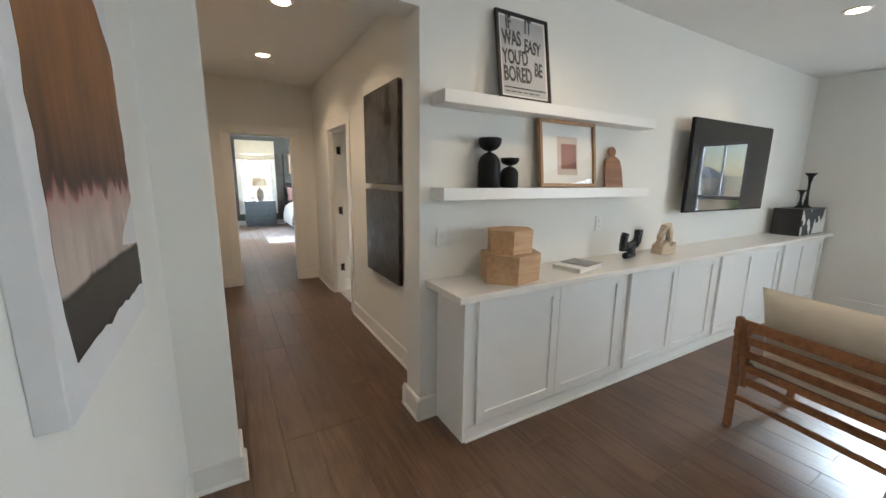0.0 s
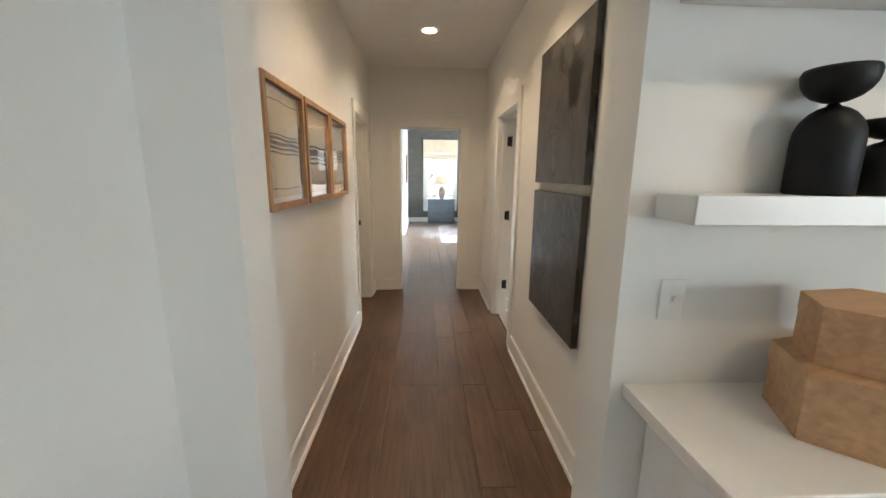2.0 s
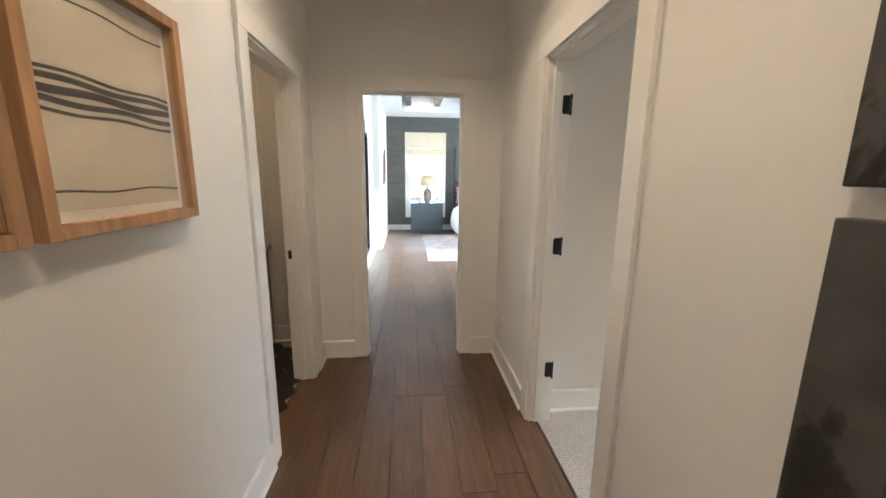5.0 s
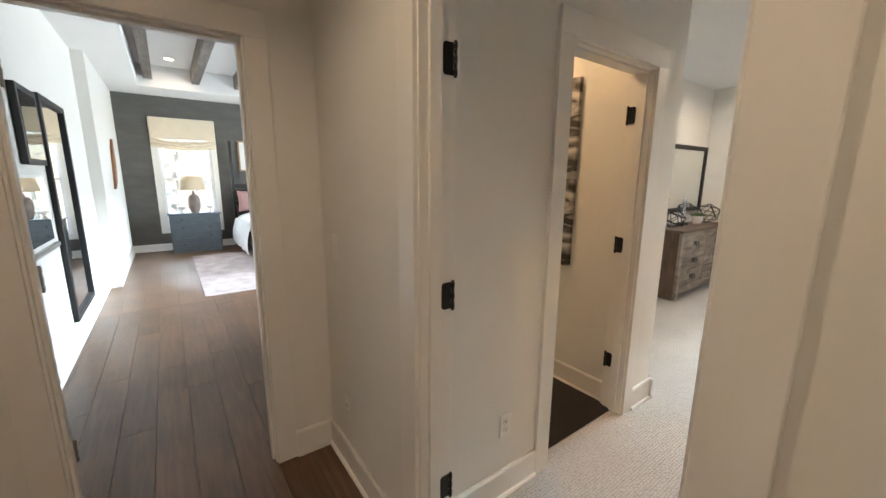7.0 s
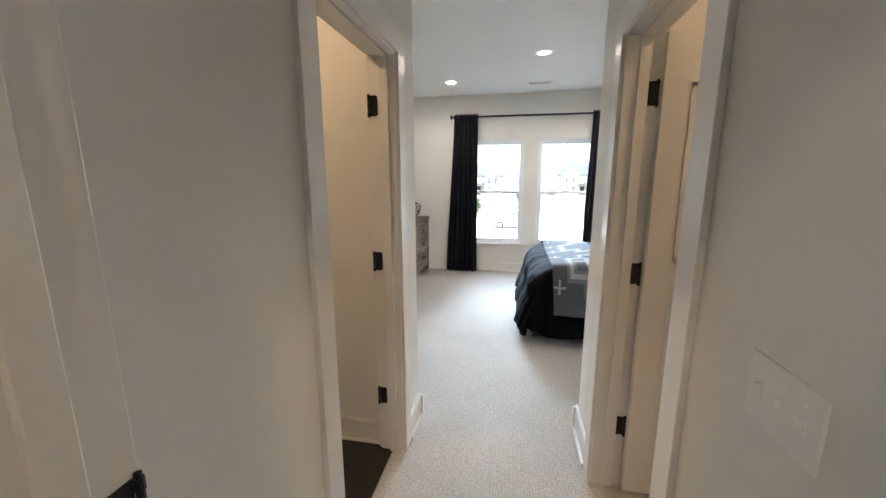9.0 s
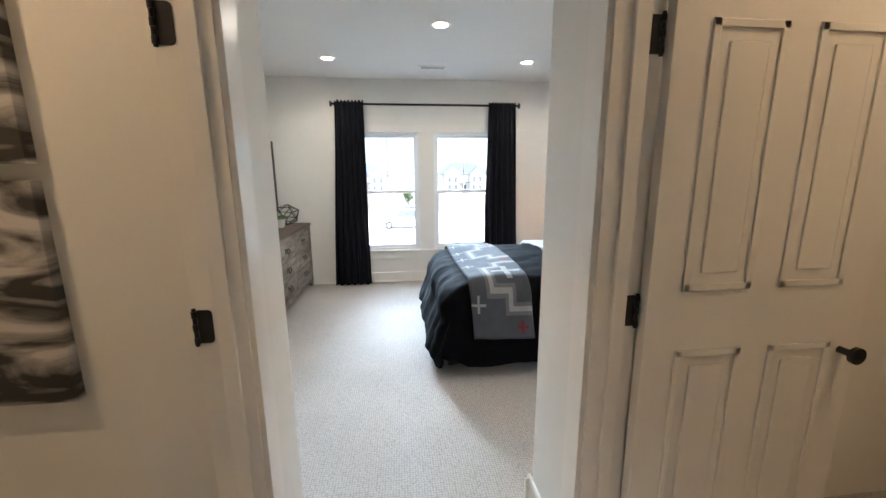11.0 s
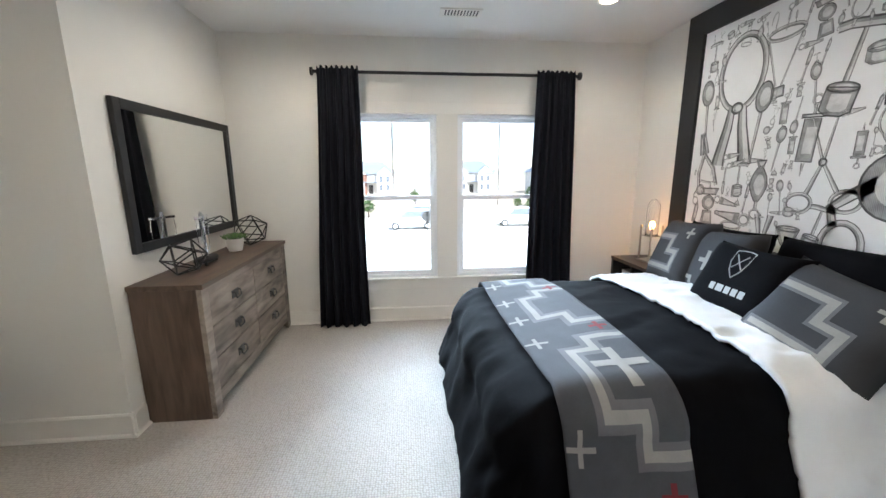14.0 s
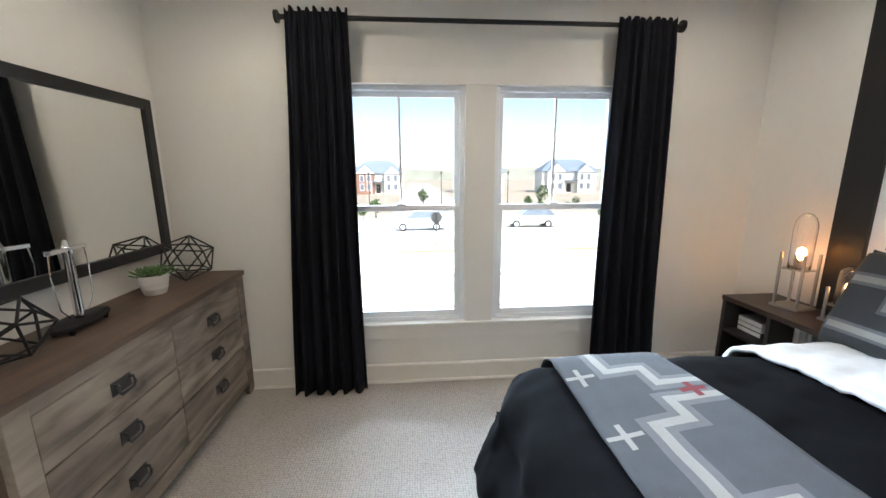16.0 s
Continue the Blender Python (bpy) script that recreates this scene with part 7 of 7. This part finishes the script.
structure("kerb", boxes((21.7, -200, GZ, 21.98, 200, GZ + 0.14), (33.02, 8.3, GZ, 33.3, 200, GZ + 0.14), (33.02, -200, GZ, 33.3, -2.3, GZ + 0.14)), CONC, "concrete kerb along the street", "kerb")
GRASS = mat("dry_grass", (0.36, 0.34, 0.20), 0.95, vary=0.4, scale=1.2)
structure("verge", boxes((27, 2.2, GZ + 0.02, 30.5, 6.4, GZ + 0.16), (27, -8.5, GZ + 0.02, 30, -4.0, GZ + 0.16)), GRASS, "low planted island with dry grass", "verge")
# Roof tone is lightened: outdoor haze is put into the colour.
ROOF = mat("blue_grey_shingle", (0.20, 0.25, 0.31), 0.85, vary=0.25, scale=1.5, each=0.1)
SIDING = mat("white_siding", (0.68, 0.67, 0.64), 0.7, vary=0.04, scale=2)
BRICK = mat("red_brick_far", (0.28, 0.16, 0.12), 0.9, vary=0.3, scale=3)
# Dark panes are greyed, with haze and glare put into the colour.
PANE = mat("hazed_window_glass", (0.16, 0.19, 0.23), 0.1, vary=0.1)


def house(x, y, rz, w, d, h, brick, label):
    ho = thing("house", (x, y, GZ), label, "house", "houses across the street", rz)
    part("wall", boxes((-d / 2, -w / 2, 0, d / 2, w / 2, h)), SIDING, ho)
    bm = bmesh.new()
    o = 0.5
    v = [bm.verts.new(c) for c in ((-d / 2 - o, -w / 2 - o, h), (d / 2 + o, -w / 2 - o, h), (d / 2 + o, w / 2 + o, h), (-d / 2 - o, w / 2 + o, h), (0, -w / 2 + 3.0, h + 3.0), (0, w / 2 - 3.0, h + 3.0))]
    for f in ((0, 1, 4), (1, 2, 5, 4), (2, 3, 5), (3, 0, 4, 5), (3, 2, 1, 0)):
        bm.faces.new([v[i] for i in f])
    part("roof", bm, ROOF, ho, "blue-grey shingle hip roof")
    for gy, gw in ((-w * 0.27, 3.6), (w * 0.25, 4.2)):
        part("gable_wall", boxes((-d / 2 - 1.2, gy - gw / 2, 0, -d / 2, gy + gw / 2, h * 0.96)), BRICK if brick and gy > 0 else SIDING, ho)
        bm = bmesh.new()
        prism(bm, [(gy - gw / 2 - 0.35, h * 0.96), (gy + gw / 2 + 0.35, h * 0.96), (gy, h * 0.96 + gw * 0.55)], "x", -d / 2 - 1.5, -d / 2 + 1.5)
        part("gable_roof", bm, ROOF, ho)
        bm = bmesh.new()
        prism(bm, [(gy - gw / 2 - 0.05, h * 0.97), (gy + gw / 2 + 0.05, h * 0.97), (gy, h * 0.97 + gw * 0.46)], "x", -d / 2 - 1.54, -d / 2 - 1.505)
        part("gable_face", bm, SIDING, ho)
        for z in (0.9, h * 0.58):
            for k in (-0.8, 0.8):
                wn_ = part("window", boxes((-d / 2 - 1.26, gy + k - 0.5, z, -d / 2 - 1.2, gy + k + 0.5, z + 1.6)), VINYL, ho)
                part("pane", boxes((-d / 2 - 1.28, gy + k - 0.4, z + 0.1, -d / 2 - 1.262, gy + k + 0.4, z + 1.5)), PANE, wn_, "dark glass pane")
    part("door", boxes((-d / 2 - 0.05, -0.5, 0.2, -d / 2, 0.5, 2.3)), BLACKWOOD, ho)
    part("porch_roof", boxes((-d / 2 - 2.0, -w * 0.14, 2.9, -d / 2, w * 0.14, 3.1)), ROOF, ho)
    for k in (-1, 1):
        part("porch_post", boxes((-d / 2 - 1.9, k * w * 0.13 - 0.12, 0, -d / 2 - 1.66, k * w * 0.13 + 0.12, 2.9)), SIDING, ho)
    return ho


house(102, 14.2, 4, 12, 10, 5.0, True, "two-storey house with brick gable and blue-grey roof")
house(104, -11.5, -4, 12, 10, 5.2, False, "two-storey white house with blue-grey gabled roof")
house(100, -33, -8, 13, 10, 5.2, False, "two-storey white house with blue-grey gabled roof")
house(112, -60, -8, 14, 10, 5.8, False, "two-storey white house with blue-grey gabled roof")
house(108, 44, 8, 14, 10, 5.8, True, "two-storey house with brick gable and blue-grey roof")
CARP = mat("car_paint", (0.62, 0.63, 0.65), 0.2, vary=0.02)
TYRE = mat("tyre_rubber", (0.02, 0.02, 0.02), 0.8)
RIM = mat("alloy_rim", (0.5, 0.5, 0.5), 0.3, 0.8)


def car(x, y, rz, label):
    c_ = thing("parked_car", (x, y, GZ + 0.02), label, "car", "parked cars", rz)
    bm = bmesh.new()
    prism(bm, [(-2.3, 0.35), (2.3, 0.35), (2.32, 0.75), (2.15, 0.95), (1.1, 1.05), (-2.2, 1.05), (-2.32, 0.8)], "y", -0.9, 0.9)
    bmesh.ops.bevel(bm, geom=bm.edges[:], offset=0.06, segments=2, affect="EDGES")
    part("body", bm, CARP, c_)
    bm = bmesh.new()
    prism(bm, [(1.05, 1.03), (0.45, 1.55), (-1.5, 1.6), (-2.15, 1.03)], "y", -0.78, 0.78)
    part("cabin_glass", bm, PANE, c_, "dark car windows")
    part("roof_panel", boxes((-1.5, -0.76, 1.585, 0.45, 0.76, 1.64), bevel=0.02), CARP, c_)
    for px in (-1.4, 1.4):
        for py in (-0.85, 0.85):
            wh = bmesh.new()
            cyl(wh, (px, py - 0.1, 0.33), (px, py + 0.1, 0.33), 0.33, seg=20)
            t = part("wheel", wh, TYRE, c_, "black tyre")
            wr = bmesh.new()
            cyl(wr, (px, py - 0.112, 0.33), (px, py + 0.112, 0.33), 0.2, seg=16)
            part("rim", wr, RIM, t)
    return c_


car(36.8, 4.9, 92, "white estate car parked across the street")
car(37.6, -5.0, 88, "white hatchback parked across the street")
car(41.5, 4.2, 90, "white car parked behind another")
sg = thing("stop_sign", (28.3, 3.9, GZ + 0.02), "octagonal road sign seen from behind on a post", "road sign")
bm = bmesh.new()
cyl(bm, (0, 0, 0), (0, 0, 2.3), 0.035, seg=10)
part("post", bm, BLACK, sg)
bm = bmesh.new()
prism(bm, [(0.38 * math.cos(math.pi / 8 + k * math.pi / 4), 1.95 + 0.38 * math.sin(math.pi / 8 + k * math.pi / 4)) for k in range(8)], "x", 0.04, 0.05)
part("plate", bm, mat("sign_back", (0.06, 0.06, 0.06), 0.5), sg)
BUSH = mat("bush_leaf", (0.06, 0.10, 0.03), 0.8, vary=0.4, scale=3)
BARK = mat("bark", (0.10, 0.07, 0.05), 0.9, vary=0.3)
rb2 = random.Random(17)


def shrub(x, y, h, r, tree):
    name, cat = ("young_tree", "tree") if tree else ("shrub", "shrub")
    t = thing(name, (x, y, GZ), "young green tree by the street" if tree else "small green shrub in a planted bed", cat, "trees and shrubs outdoors")
    bm = bmesh.new()
    cyl(bm, (0, 0, 0), (0, 0, h * 0.6), 0.09 if tree else 0.04, 0.03, 8)
    for k in range(4):
        a = k * 1.6
        cyl(bm, (0, 0, h * (0.3 + 0.07 * k)), (r * 0.5 * math.cos(a), r * 0.5 * math.sin(a), h * (0.5 + 0.1 * k)), 0.03, 0.01, 6)
    part("trunk", bm, BARK, t)
    bm = bmesh.new()
    for k in range(160):
        a, e, q = rb2.uniform(0, 6.28), rb2.uniform(-1, 1), rb2.uniform(0.4, 1)
        c = Vector((r * q * math.cos(a) * math.sqrt(1 - e * e), r * q * math.sin(a) * math.sqrt(1 - e * e), h * 0.62 + h * 0.38 * e * q))
        s = rb2.uniform(0.08, 0.16) * (1.6 if tree else 1)
        n = Vector((rb2.uniform(-1, 1), rb2.uniform(-1, 1), rb2.uniform(-1, 1))).normalized()
        u = n.orthogonal().normalized() * s
        v = n.cross(u)
        vs_ = [bm.verts.new(c + u), bm.verts.new(c + v * 0.6), bm.verts.new(c - u), bm.verts.new(c - v * 0.6)]
        bm.faces.new(vs_)
    part("crown", bm, BUSH, t)


for k in range(9):
    shrub(rb2.uniform(42, 60), rb2.uniform(-22, -6), rb2.uniform(0.8, 1.8), 0.6, False)
for x, y, h in ((46, 9.5, 2.2), (44, 10.6, 1.6), (58, -13, 3.2), (66, -30, 4.0), (60, 4.0, 2.6), (52, -20, 3.0)):
    shrub(x, y, h, h * 0.3, h > 2)
for y in (-9, 1.2, 12):
    ps = thing("street_lamp", (62, y, GZ), "slim dark street lamp post", "street lamp", "street lamps")
    bm = bmesh.new()
    cyl(bm, (0, 0, 0), (0, 0, 4.6), 0.06, 0.04, 8)
    part("post", bm, BLACK, ps)
    bm = bmesh.new()
    cyl(bm, (0, 0, 4.6), (0, 0, 5.0), 0.1, 0.16, 8)
    part("lantern", bm, BLACK, ps)
bm = bmesh.new()


def ridge(u, v):
    y = -420 + 840 * u
    return Vector((300 + 12 * v, y, GZ + v * (9 + 3.5 * noise.noise(Vector((u * 9, 0.3, 0))) + 1.5 * noise.noise(Vector((u * 60, 2, 0))))))


grid(bm, 240, 3, ridge)
# The ridge's woods are paled, so distance haze sits in their colour.
structure("backdrop", bm, mat("far_woods", (0.27, 0.28, 0.23), 0.95, vary=0.4, scale=0.1), "low wooded ridge on the horizon", "backdrop")
# neighbouring trees outside the main bedroom; glare is put into their pale colour
bm = bmesh.new()
rt2 = random.Random(31)
for k in range(26):
    x, y = rt2.uniform(-10, 14), rt2.uniform(24, 34)
    cyl(bm, (x, y, GZ), (x + rt2.uniform(-0.4, 0.4), y, rt2.uniform(6, 10)), rt2.uniform(0.1, 0.2), 0.05, 7)
    for j in range(90):
        c = Vector((x + rt2.gauss(0, 0.9), y + rt2.gauss(0, 0.9), rt2.uniform(-1, 9)))
        u = Vector((rt2.uniform(-1, 1), rt2.uniform(-1, 1), rt2.uniform(-1, 1))).normalized() * rt2.uniform(0.1, 0.25)
        v = u.orthogonal().normalized() * u.length
        bm.faces.new([bm.verts.new(c + u), bm.verts.new(c + v), bm.verts.new(c - u), bm.verts.new(c - v)])
tagged(mesh_ob("far_woods", bm, mat("washed_out_twigs", (0.36, 0.36, 0.33), 0.9, vary=0.3, scale=2)), "thin woods behind the house, paled for glare", "woods", kind="stuff")

# ---------------------------------------------------------------- wooden floor: boards, last in the file
rnd = random.Random(11)
floor = structure("floor_wood", boxes((-0.9, -4.1, -0.03, HX - 0.06, 14.0, -0.016), (HX - 0.06, -4.1, -0.03, FX + 0.1, 2.79, -0.016), (HX - 0.06, NY + 0.12, -0.03, 4.8, 14.0, -0.016)), mat("floor_gap", (0.02, 0.013, 0.01), 0.9), "brown oak plank floor", "floor")
PW = 0.1706
shapes = {}
singles, rest = 0, bmesh.new()


def plank_mesh(ln):
    if ln not in shapes:
        bm = bmesh.new()
        box(bm, -PW / 2 + 0.0007, -ln / 2 + 0.0007, -0.016, PW / 2 - 0.0007, ln / 2 - 0.0007, 0.0, bevel=0.0012, seg=1)
        me = bpy.data.meshes.new("plank")
        bm.to_mesh(me)
        bm.free()
        me.materials.append(OAK)
        shapes[ln] = me
    return shapes[ln]


def plank_zone(x0, x1, y0, y1, single):
    global singles
    k = 0
    x = x0 + PW / 2
    while x - PW / 2 < x1 - 0.02:
        y = y0
        first = True
        while y < y1 - 0.01:
            ln = rnd.choice((0.4, 0.9, 1.3)) if first else rnd.choice((0.9, 1.3, 1.7, 2.1))
            ln = round(min(ln, y1 - y), 2)
            first = False
            c = y + ln / 2
            if single and singles < 290:
                ob = new("plank", plank_mesh(ln))
                ob.location = (x, c, 0)
                ob.parent = floor
                singles += 1
            else:
                box(rest, x - PW / 2 + 0.0007, y + 0.0007, -0.016, x + PW / 2 - 0.0007, y + ln - 0.0007, 0.0)
            y += ln
        x += PW
    return x - PW / 2


x1 = plank_zone(HL - 0.1, 1.60, 0.2, 9.6, True)
x2 = plank_zone(x1, 4.9, 0.3, 2.3, True)
plank_zone(x1, FX, -4.0, 0.3, False)
plank_zone(x2, FX, 0.3, 2.3, False)
plank_zone(HL - 0.1, 1.60, -4.0, 0.2, False)
plank_zone(HL - 0.1, 4.6, 9.6, 13.5, False)
plank_zone(x1, 4.6, 8.3, 9.6, False)
part("far_boards", rest, OAK, floor)["kind"] = "stuff"
